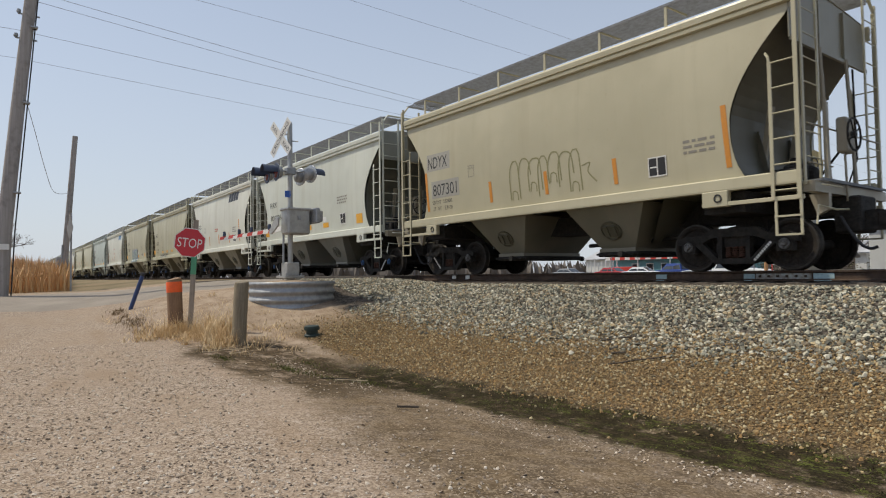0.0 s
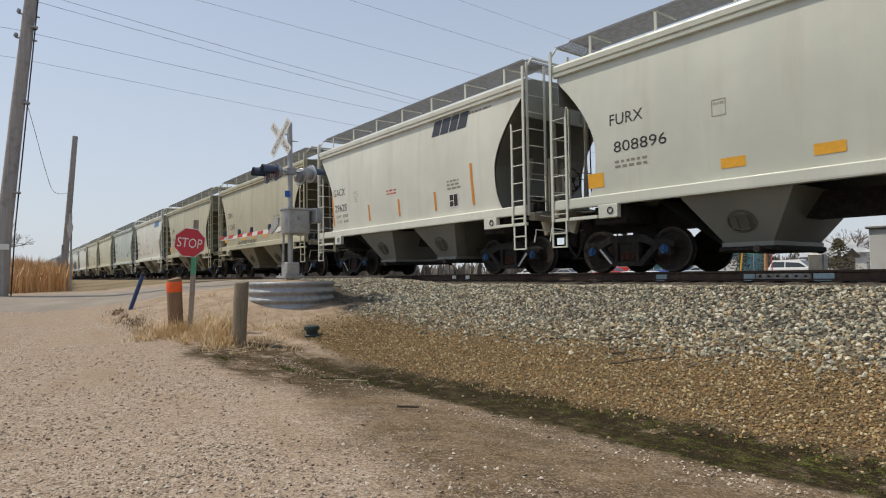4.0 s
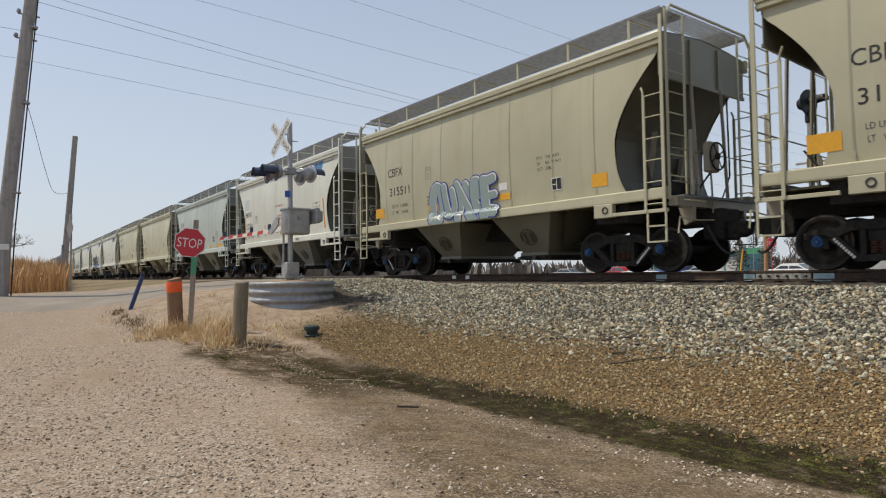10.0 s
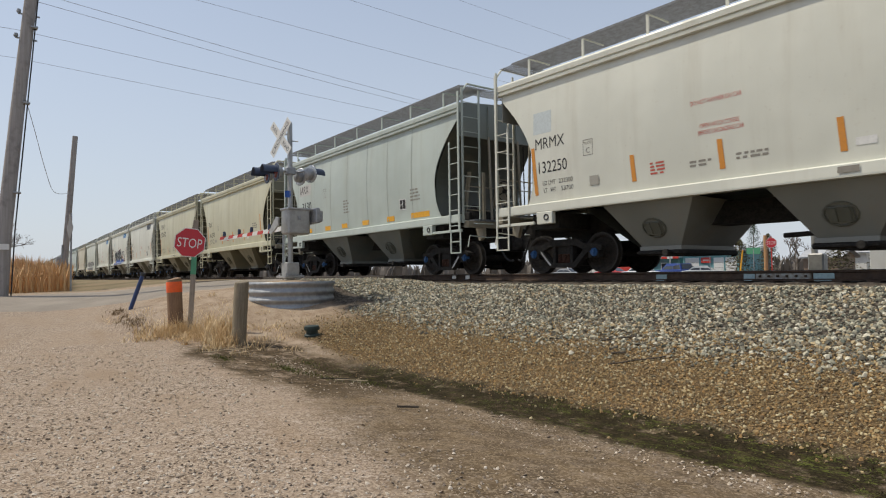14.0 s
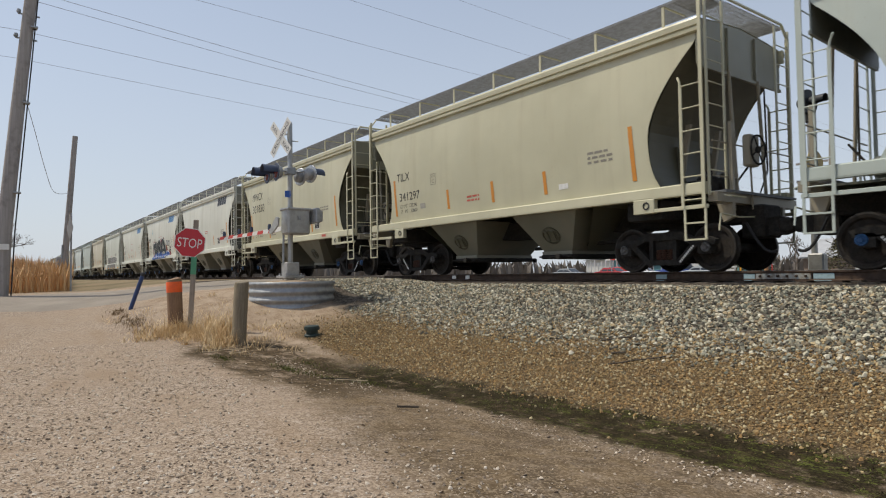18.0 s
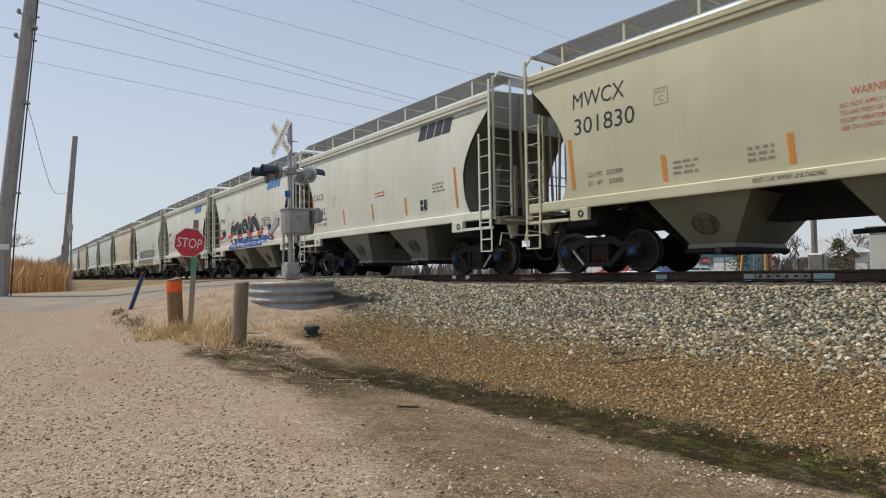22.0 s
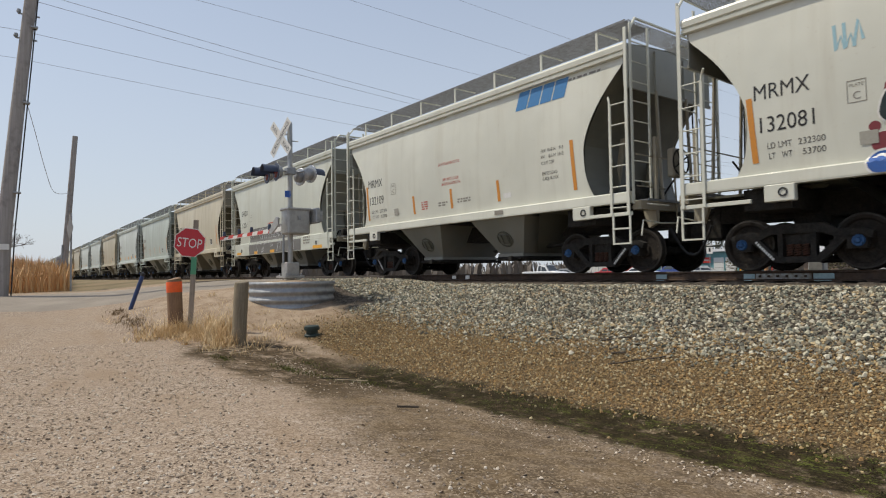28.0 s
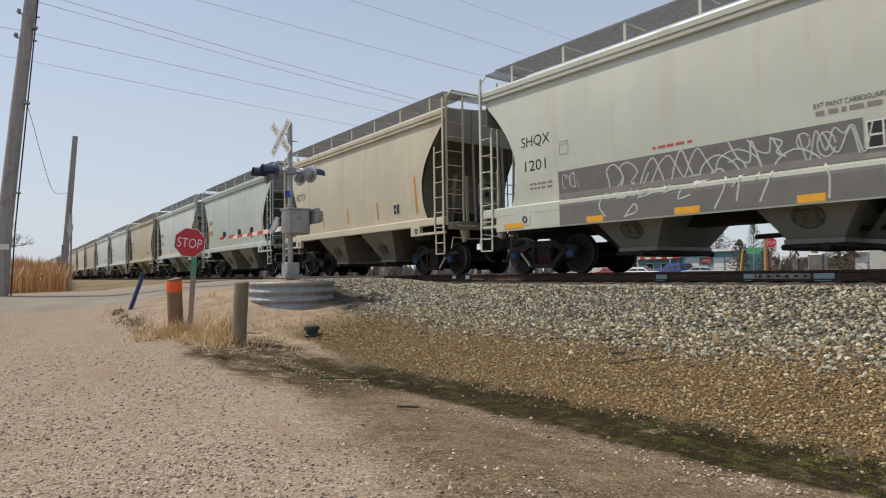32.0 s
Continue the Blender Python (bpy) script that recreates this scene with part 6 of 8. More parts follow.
def build_culvert_ring():
    c = thing("culvert_ring", "galvanised corrugated steel culvert ring round the mast footing", "culvert ring", at=pose(-14.78, 7.1, 0))
    prof = []
    for k in range(34):
        z = -1.0 + 0.88 * k / 33
        prof.append((1.05 + 0.028 * math.sin(k / 33 * 2 * math.pi * 4.5), z))
    inner = [(r - 0.012, z) for r, z in prof[::-1]]
    part("wall", Mesh().turned(prof + inner + [prof[0]], 48), M_GALV, c, "corrugated galvanised wall", 50)
    part("seam", Mesh().box(-0.03, 0.03, -1.10, -1.04, -0.98, -0.12), M_GALV, c, at=pose(0, 0, 0, 0, 0, 205))
    fill = Mesh()
    ring = [(1.02 * math.cos(a), 1.02 * math.sin(a)) for a in [2 * math.pi * k / 32 for k in range(32)]]
    fill.add([(x, y, -0.16) for x, y in ring] + [(0, 0, -0.05)], [(k, (k + 1) % 32, 32) for k in range(32)])
    part("gravel_fill", fill, bpy.data.materials["gravel_and_earth"], c, "gravel fill heaped round the footing")


def build_stop_sign(x, y, z0, height, face, lean, size, name_label, post_mat):
    s = thing("stop_sign", name_label, "stop sign", at=pose(x, y, z0))
    r = size / 2 / math.cos(math.pi / 8)
    octo = [(r * math.cos(math.pi / 8 + math.pi / 4 * k), r * math.sin(math.pi / 8 + math.pi / 4 * k)) for k in range(8)]
    at = facing(0.0, 0.0, height, *face, lean)
    p = part("sign_face", Mesh().prism(octo, -0.006, 0.0), M_WHITE, s, "red octagonal sign face with a white rim", at=at @ pose(0, -0.045, 0))
    part("red_field", Mesh().prism([(a * 0.945, b * 0.945) for a, b in octo], -0.009, -0.0065), M_SIGNRED, p)
    part("lettering", flat_text("STOP", size * 0.34, size * 0.80, -0.0115), M_WHITE, p)
    return s, at


def build_lot_things():
    s, at = build_stop_sign(-13.55, 4.22, -1.1, 1.84, (0.93, -0.36), 7.0, 0.60, "faded red stop sign on a leaning timber post", M_POST)
    post = Mesh().box(-0.05, 0.05, -0.05, 0.05, -0.25, 2.32, 0, 0.008)
    tilt = pose(0, 0, 0, -2.0, 0, 0)
    part("post", post, M_POST, s, "bare grey timber post", at=pose(0, 0, 0, 0, 0, 69) @ pose(0, 0, 0, 0, 3.0, 0))
    part("tape", Mesh().box(-0.053, 0.053, -0.053, 0.053, 1.18, 1.54), M_GREENTAPE, s, "green tape wrap", at=pose(0, 0, 0, 0, 0, 69) @ pose(0, 0, 0, 0, 3.0, 0))
    for x, y, r, h, mat, tl, lab, band in ((-13.84, 4.03, 0.152, 1.06, M_BOLLARD, (1.5, -2.0), "brown timber bollard with a fluorescent orange band", True),
                                           (-11.66, 4.52, 0.134, 1.16, M_BOLLARD2, (-1.5, 2.5), "weathered grey timber bollard in dry grass", False)):
        z = ground_z(x, y)
        b = thing("bollard", lab, "bollard", "bollards by the lot", at=pose(x, y, z, tl[0], tl[1], 20))
        g = Mesh()
        rows = []
        for k, (zz, q) in enumerate(((-0.25, 1.03), (0.0, 1.03), (0.3, 1.0), (0.7, 0.99), (h - 0.05, 0.97), (h, 0.90), (h + 0.012, 0.5))):
            rows.append([(r * q * (1 + 0.03 * math.sin(3 * a + k)) * math.cos(a), r * q * (1 + 0.03 * math.cos(2 * a + k)) * math.sin(a), zz + (0.02 * math.sin(a) if k > 3 else 0)) for a in [2 * math.pi * j / 20 for j in range(20)]])
        g.loft(rows, 0, True, True)
        part("log", g, mat, b, "", 50)
        if band:
            part("band", Mesh().turned([(r * 1.015, h - 0.28), (r * 1.025, h - 0.27), (r * 1.02, h - 0.07), (r * 1.0, h - 0.06)], 20), M_ORANGEBAND, b, "fluorescent orange band", 50)
    z = ground_z(-16.92, 3.85)
    b = thing("leaning_post", "thin dark blue metal post leaning in the grass", "post", at=pose(-16.92, 3.85, z, 0, 0, 69) @ pose(0, 0, 0, 0, 18, 0))
    part("tube", Mesh().rod((0, 0, -0.2), (0, 0, 0.9), 0.05, 0.05, 12), M_BLUE, b, "", 40)
    part("cap", Mesh().turned([(0.055, 0.86), (0.055, 0.93), (0.0, 0.95)], 12), M_BLACK, b)
    x, y = -11.53, 5.97
    z = ground_z(x, y)
    v = thing("valve_cap", "dark green pipe cap standing out of the earth", "pipe cap", at=pose(x, y, z, 4, 3, 0))
    m = plain("dark_green_iron", (0.018, 0.035, 0.03), 0.6)
    part("collar", Mesh().turned([(0.12, -0.1), (0.115, 0.12), (0.0, 0.12)], 16), m, v, "", 40)
    part("lid", Mesh().turned([(0.0, 0.12), (0.15, 0.12), (0.155, 0.15), (0.14, 0.2), (0.05, 0.215), (0.0, 0.215)], 16), m, v, "", 40)
    part("foot", Mesh().turned([(0.15, -0.05), (0.155, 0.02), (0.12, 0.05)], 16), m, v, "", 40)


def eased3(pts, n=8):
    q = [Vector(p) for p in pts]
    q = [q[0] * 2 - q[1]] + q + [q[-1] * 2 - q[-2]]
    out = []
    for i in range(1, len(q) - 2):
        for k in range(n):
            t = k / n
            out.append(0.5 * (2 * q[i] + (q[i + 1] - q[i - 1]) * t + (2 * q[i - 1] - 5 * q[i] + 4 * q[i + 1] - q[i + 2]) * t * t + (3 * q[i] - q[i - 1] - 3 * q[i + 1] + q[i + 2]) * t ** 3))
    return out + [q[-2]]


def build_poles():
    p = thing("utility_pole", "tall grey timber utility pole with a black conduit", "utility pole", at=pose(-24.13, 1.72, -0.45))
    g = Mesh()
    g.loft([[(q * math.cos(a), q * math.sin(a) + s, z) for a in [2 * math.pi * j / 18 for j in range(18)]] for z, q, s in ((-0.5, 0.225, 0), (2.0, 0.215, 0.10), (6.0, 0.195, 0.42), (10.0, 0.175, 0.77), (15.2, 0.15, 1.2))], 0, True, True)
    part("shaft", g, M_POLE, p, "weathered round timber shaft", 50)
    part("conduit", Mesh().path([(0.16, 0.28, -0.3), (0.16, 0.37, 2.0), (0.13, 0.66, 6.0), (0.1, 0.95, 10.0)], 0.02, 8), M_BLACK, p, "black cable conduit")
    part("tag", Mesh().box(-0.17, 0.17, -0.006, 0.006, -0.09, 0.09), M_WHITE, p, "small white pole tag", at=facing(0.27, 0.05, 1.5, 1.0, 0.0))
    for z in (3.2, 6.1, 8.6):
        part("conduit_strap", Mesh().box(0.0, 0.26, 0.2, 0.4, z, z + 0.05), M_GALV, p, at=pose(0, 0.02 + 0.075 * (z - 2), 0))
    for z, yy in ((8.25, 0.62), (9.05, 0.69), (11.0, 0.85), (13.0, 1.02), (14.5, 1.14)):
        part("insulator_arm", Mesh().box(-0.02, 0.02, -0.05, 0.05, -0.02, 0.02).rod((0, -0.3, 0), (0, 0.3, 0), 0.03, None, 6).turned([(0.05, 0.02), (0.07, 0.06), (0.05, 0.14), (0.0, 0.15)], 10, "z", 0, (0, -0.28, 0)), M_GALV, p, at=pose(0, yy, z))
    q = thing("utility_pole", "shorter grey timber pole beyond the road", "utility pole", at=pose(-35.79, 5.05, -0.5))
    part("shaft", Mesh().rod((0, 0, -0.4), (0.12, 0.5, 7.6), 0.16, 0.12, 14), M_POLE, q, "", 50)
    part("conduit", Mesh().path([(0.14, -0.08, 0.0), (0.12, 0.0, 2.2)], 0.04, 6), M_GALV, q)
    part("meter_box", Mesh().box(-0.15, 0.15, -0.25, 0.25, 0.8, 1.6, 0, 0.02), M_GALV, q)
    # wires along the road, sagging between poles
    m_wire = plain("grey_wire", (0.33, 0.34, 0.37), 0.6)
    for z, dx, r, sag in ((8.15, 0.0, 0.007, 0.7), (9.3, -0.1, 0.008, 1.35), (9.5, 0.15, 0.008, 1.35), (10.7, 0.0, 0.007, 0.25), (12.7, -0.2, 0.007, 0.3), (14.3, 0.2, 0.006, 0.35), (7.2, 0.1, 0.006, 0.7)):
        w = thing("overhead_wire", "thin black overhead wire sagging between poles", "wire", "wires over the road", at=pose(-24.1 + dx, 0, 0))
        pts = []
        for k in range(41):
            y = -70 + 160 * k / 40
            span = ((y - 2.2) % 62.0) / 62.0
            pts.append((0, y, z - 0.1 - sag * 4 * span * (1 - span)))
        part("strand", Mesh().path(pts, r, 4), m_wire, w)
    c = thing("slack_cable", "slack service cable hanging between two poles", "wire", at=pose(0, 0, 0))
    part("strand", Mesh().path(eased3([(-23.95, 2.2, 6.3), (-25.3, 2.75, 5.0), (-27.4, 3.3, 4.1), (-30.5, 4.0, 3.65), (-35.5, 5.25, 4.2)]), 0.010, 5), m_wire, c)
    d = thing("road_sign", "grey diamond road sign seen nearly edge-on, thin post", "road sign", at=pose(-28.2, 4.28, -0.42))
    part("post", Mesh().box(-0.03, 0.03, -0.03, 0.03, -0.3, 3.0), M_GALV, d)
    part("sign_face", Mesh().prism([(-0.54, 0.0), (-0.03, -0.53), (0.03, -0.53), (0.54, 0.0), (0.03, 0.53), (-0.03, 0.53)], 0.0, 0.012), plain("grey_sign_back", (0.20, 0.195, 0.195), 0.6), d, "diamond sign face", at=facing(0.0, -0.05, 2.42, 0.05, -1.0))


# ---------------------------------------------------------------- plants
def leafage(name, rows, mat, label, category, kind="stuff"):
    """Many thin blades, each a bent tapering strip. rows: base, height, lean, width."""
    vs, fs = [], []
    k = 0
    for (x, y, z), h, (lx, ly), w in rows:
        px, py = -ly, lx
        n = math.hypot(px, py) or 1.0
        px, py = px / n * w, py / n * w
        m = (x + lx * 0.35, y + ly * 0.35, z + h * 0.62)
        t = (x + lx, y + ly, z + h)
        vs += [(x - px, y - py, z), (x + px, y + py, z), (m[0] + px * 0.8, m[1] + py * 0.8, m[2]), (m[0] - px * 0.8, m[1] - py * 0.8, m[2]), t]
        fs += [(k, k + 1, k + 2, k + 3), (k + 3, k + 2, k + 4)]
        k += 5
    me = bpy.data.meshes.new(name)
    me.from_pydata(vs, [], fs)
    me.materials.append(mat)
    return tagged(new(name, me), label, category, kind=kind)


def blade_material(name, a, b):
    m = material(name, a, 0.85, 0, 0.2)
    n = Nodes(m)
    n.colour(n.mix(n.island(), a, b))
    return m


def build_grass():
    rng = random.Random(4)
    m_straw = blade_material("dry_straw", (0.55, 0.39, 0.21), (0.74, 0.58, 0.36))
    rows = []

    def tuft(x, y, spread, n, h0, h1, flop=0.5):
        for _ in range(n):
            a, d = rng.uniform(0, 6.283), spread * math.sqrt(rng.random())
            px, py = x + d * math.cos(a), y + d * math.sin(a)
            h = rng.uniform(h0, h1)
            l = rng.uniform(0.1, flop) * h
            b = rng.uniform(0, 6.283)
            rows.append(((px, py, ground_z(px, py) - 0.02), h, (l * math.cos(b), l * math.sin(b)), rng.uniform(0.003, 0.006)))
    for x, y, sp, nn, h0, h1, fl in ((-13.55, 3.78, 0.30, 300, 0.12, 0.50, 1.3), (-13.35, 4.1, 0.36, 260, 0.12, 0.55, 1.2), (-12.6, 4.45, 0.42, 380, 0.15, 0.72, 1.0),
                                     (-12.1, 4.3, 0.42, 300, 0.1, 0.55, 1.4), (-11.45, 4.4, 0.45, 220, 0.04, 0.25, 2.2), (-12.9, 3.85, 0.6, 380, 0.04, 0.22, 2.4),
                                     (-14.0, 3.6, 0.5, 60, 0.04, 0.14, 2.0), (-13.9, 5.0, 0.8, 240, 0.04, 0.2, 2.0), (-12.6, 5.5, 0.9, 200, 0.03, 0.18, 2.0), (-15.6, 4.3, 0.9, 160, 0.04, 0.16, 2.0)):
        for _ in range(10):
            tuft(x + rng.gauss(0, sp * 0.7), y + rng.gauss(0, sp * 0.7), sp * rng.uniform(0.1, 0.55), nn // 5, h0 * 0.5, h1 * rng.uniform(0.45, 1.1), fl)
    leafage("dry_grass", rows, m_straw, "straw-coloured dry grass tufts round the bollards", "grass")
    rows = []
    m_weed = blade_material("dead_brown_stalk", (0.13, 0.085, 0.05), (0.24, 0.17, 0.10))
    for _ in range(1500):
        x, y = rng.uniform(-13.5, -8.0), rng.uniform(4.2, 6.6)
        if rng.random() < 0.5 or noise.noise((x * 0.8, y * 0.8, 7)) < 0.0:
            continue
        l = rng.uniform(0.03, 0.14)
        b = rng.uniform(0, 6.283)
        rows.append(((x, y, ground_z(x, y) - 0.005), rng.uniform(0.015, 0.06), (l * math.cos(b), l * math.sin(b)), 0.004))
    for _ in range(900):
        x, y = rng.uniform(-12, 1.0), rng.uniform(2.6, 4.9)
        if noise.noise((x * 0.7, y * 0.9, 2)) < 0.12:
            continue
        l = rng.uniform(0.02, 0.10)
        b = rng.uniform(0, 6.283)
        rows.append(((x, y, ground_z(x, y) - 0.005), rng.uniform(0.005, 0.03), (l * math.cos(b), l * math.sin(b)), 0.003))
    for k in range(900):
        t = rng.random()
        x, y = -17.3 + 3.2 * t + rng.gauss(0, 0.12), 3.55 - 0.05 * t + rng.gauss(0, 0.13)
        if noise.noise((x * 1.7, y * 1.7, 5)) < -0.08:
            continue
        b = rng.uniform(0, 6.283)
        l = rng.uniform(0.03, 0.12)
        rows.append(((x, y, ground_z(x, y) - 0.005), rng.uniform(0.02, 0.11), (l * math.cos(b), l * math.sin(b)), 0.005))
    leafage("plant_litter", rows, m_weed, "flattened brown stalks and litter on the earth", "plant litter")
    rows = []
    m_green = blade_material("low_green_weed", (0.030, 0.036, 0.008), (0.115, 0.13, 0.028))
    for _ in range(9000):
        x = rng.uniform(-9.5, 1.6)
        y = 5.25 + rng.uniform(-0.48, 0.5) + 0.12 * noise.noise((x * 0.9, 0, 5))
        if noise.noise((x * 1.2, y * 3.4, 9)) + 0.4 * noise.noise((x * 5, y * 9, 3)) < 0.16 - 0.12 * smooth(-5, -1, x):
            continue
        l = rng.uniform(0.01, 0.05)
        b = rng.uniform(0, 6.283)
        rows.append(((x, y, ground_z(x, y) - 0.004), rng.uniform(0.006, 0.02), (l * math.cos(b), l * math.sin(b)), rng.uniform(0.002, 0.005)))
    for cx, cy, sp, nn in ((-9.05, 4.28, 0.34, 420), (-10.3, 3.72, 0.26, 200), (-8.2, 4.5, 0.4, 260), (-9.6, 4.9, 0.35, 200), (-7.6, 4.75, 0.3, 160)):
        for _ in range(nn):
            a, d = rng.uniform(0, 6.283), sp * rng.random()
            x, y = cx + 1.6 * d * math.cos(a), cy + 0.6 * d * math.sin(a)
            b = rng.uniform(0, 6.283)
            rows.append(((x, y, ground_z(x, y) - 0.004), rng.uniform(0.012, 0.05), (0.03 * math.cos(b), 0.03 * math.sin(b)), rng.uniform(0.002, 0.005)))
    leafage("ditch_weeds", rows, m_green, "low green moss and weeds in the ditch", "weeds")
    rows = []
    m_reed = blade_material("orange_brown_reed", (0.48, 0.28, 0.13), (0.68, 0.45, 0.24))
    for _ in range(13000):
        d = rng.uniform(28, 62)
        y = rng.uniform(-5.0, 0.152 * d)
        x = -d
        h = rng.uniform(0.7, 1.25) * (0.62 + 0.016 * d) * (1.0 + 0.45 * noise.noise((d * 0.12, y * 0.35, 4)))
        b = rng.uniform(0, 6.283)
        rows.append(((x, y, -0.5), h, (0.25 * math.cos(b), 0.25 * math.sin(b)), rng.uniform(0.02, 0.045)))
    leafage("reed_bed", rows, m_reed, "dense orange-brown dry reeds beyond the road", "reeds")


def build_sticks():
    """Fallen twigs on the ballast and the earth, pale stalks by the bollards."""
    m_twig = wood("dry_dark_twig", (0.05, 0.04, 0.03), (0.10, 0.08, 0.06))
    m_stalk = wood("bleached_stalk", (0.42, 0.32, 0.20), (0.55, 0.44, 0.30))
    for x, y, ang, ln, r, mat, lab in ((-5.5, 7.75, 32, 0.62, 0.011, m_twig, "dark"), (-4.75, 7.05, 35, 0.75, 0.009, m_twig, "dark"), (-5.15, 7.2, 20, 0.2, 0.014, m_twig, "dark"),
                                       (-7.75, 4.62, 60, 0.46, 0.008, m_stalk, "pale"), (-8.0, 4.5, 75, 0.42, 0.007, m_twig, "dark"), (-5.55, 4.0, 70, 0.24, 0.011, m_twig, "dark"),
                                       (-11.0, 4.05, 100, 0.9, 0.008, m_stalk, "pale"), (-11.3, 3.95, 80, 0.7, 0.007, m_stalk, "pale"), (-10.7, 4.2, 115, 0.6, 0.006, m_stalk, "pale")):
        st = thing("stick", lab + " dry broken stick lying on the ground", "stick", "fallen sticks", at=pose(x, y, 0))
        c, q = math.cos(radians(ang)), math.sin(radians(ang))
        pts = []
        for k in range(6):
            t = ln * (k / 5 - 0.5)
            px, py = t * c + 0.03 * ln * math.sin(k * 2.1), t * q
            pts.append((px, py, ground_z(x + px, y + py) + r + 0.018))
        part("stem", Mesh().path(pts, r, 6), mat, st, "", 40)
        if ln > 0.45:
            a, d = pts[3], pts[5]
            part("side_twig", Mesh().rod(a, (a[0] + 0.10 * c - 0.09 * q, a[1] + 0.10 * q + 0.09 * c, a[2] + 0.03), r * 0.6, r * 0.3, 5), mat, st)


def grow(g, tips, p, d, length, r, depth, rng, spread=0.5, forks=(2, 3, 3)):
    """Adds a limb and its forks."""
    q = p + d * length
    g.rod(p, q, r, r * 0.68, 5 if depth > 2 else 4, 0, False)
    if depth == 0:
        tips.append(q)
        return
    for _ in range(rng.choice(forks)):
        e = (d + Vector((rng.gauss(0, spread), rng.gauss(0, spread), rng.gauss(0.12, spread * 0.5)))).normalized()
        grow(g, tips, q, e, length * rng.uniform(0.62, 0.85), max(r * 0.62, 0.012), depth - 1, rng, spread, forks)


def bare_tree(x, y, z, h, seed, label, dense=False):
    rng = random.Random(seed)
    t = thing("bare_tree", label, "tree", "trees in the distance", at=pose(x, y, z))
    m = M_TREE
    part("trunk", Mesh().rod((0, 0, -0.3), (0, 0, h * 0.26), h * 0.028, h * 0.02, 8), m, t)
    g, tips = Mesh(), []
    for k in range(4):
        a = 1.57 * k + rng.random()
        grow(g, tips, Vector((0, 0, h * 0.2 + 0.02 * h * k)), Vector((0.55 * math.cos(a), 0.55 * math.sin(a), 0.85)).normalized(), h * 0.2, h * 0.017, 5 if dense else 4, rng, 0.5, (3, 3, 4) if dense else (2, 3, 3))
    part("crown", g, m, t, "fine leafless twigs")


def evergreen(x, y, z, h, w, seed, label, mat):
    rng = random.Random(seed)
    t = thing("evergreen_tree", label, "tree", "trees in the distance", at=pose(x, y, z))
    part("trunk", Mesh().rod((0, 0, -0.2), (0, 0, h * 0.9), 0.14, 0.03, 6), M_TREE, t)
    g = Mesh()
    for _ in range(1100):
        u = rng.random() ** 0.8
        zz = 0.06 * h + u * h * 0.94
        rad = w * 0.5 * (1 - u) ** 0.7 * rng.uniform(0.35, 1.08)
        a = rng.uniform(0, 6.283)
        c = Vector((rad * math.cos(a), rad * math.sin(a), zz))
        s = rng.uniform(0.10, 0.26)
        e = Vector((math.cos(a), math.sin(a), -0.5)).normalized() * s
        f = Vector((-math.sin(a), math.cos(a), rng.uniform(-0.3, 0.3))) * s * 0.5
        g.add([c - f, c + f, c + e], [(0, 1, 2)])
    part("crown", g, mat, t, "dark needle sprays")


# ---------------------------------------------------------------- far side of the track
FAR_Z = -0.92


def glass_material():
    m = material("dark_window_glass", (0.03, 0.035, 0.04), 0.08, 0.0, 0.8)
    return m


M_GLASS = glass_material()
M_TYRE = plain("tyre_rubber", (0.02, 0.02, 0.02), 0.85)
M_TREE = rough_metal("grey_bark", (0.15, 0.125, 0.105), (0.22, 0.19, 0.165), 0.9, 0.0, 10)


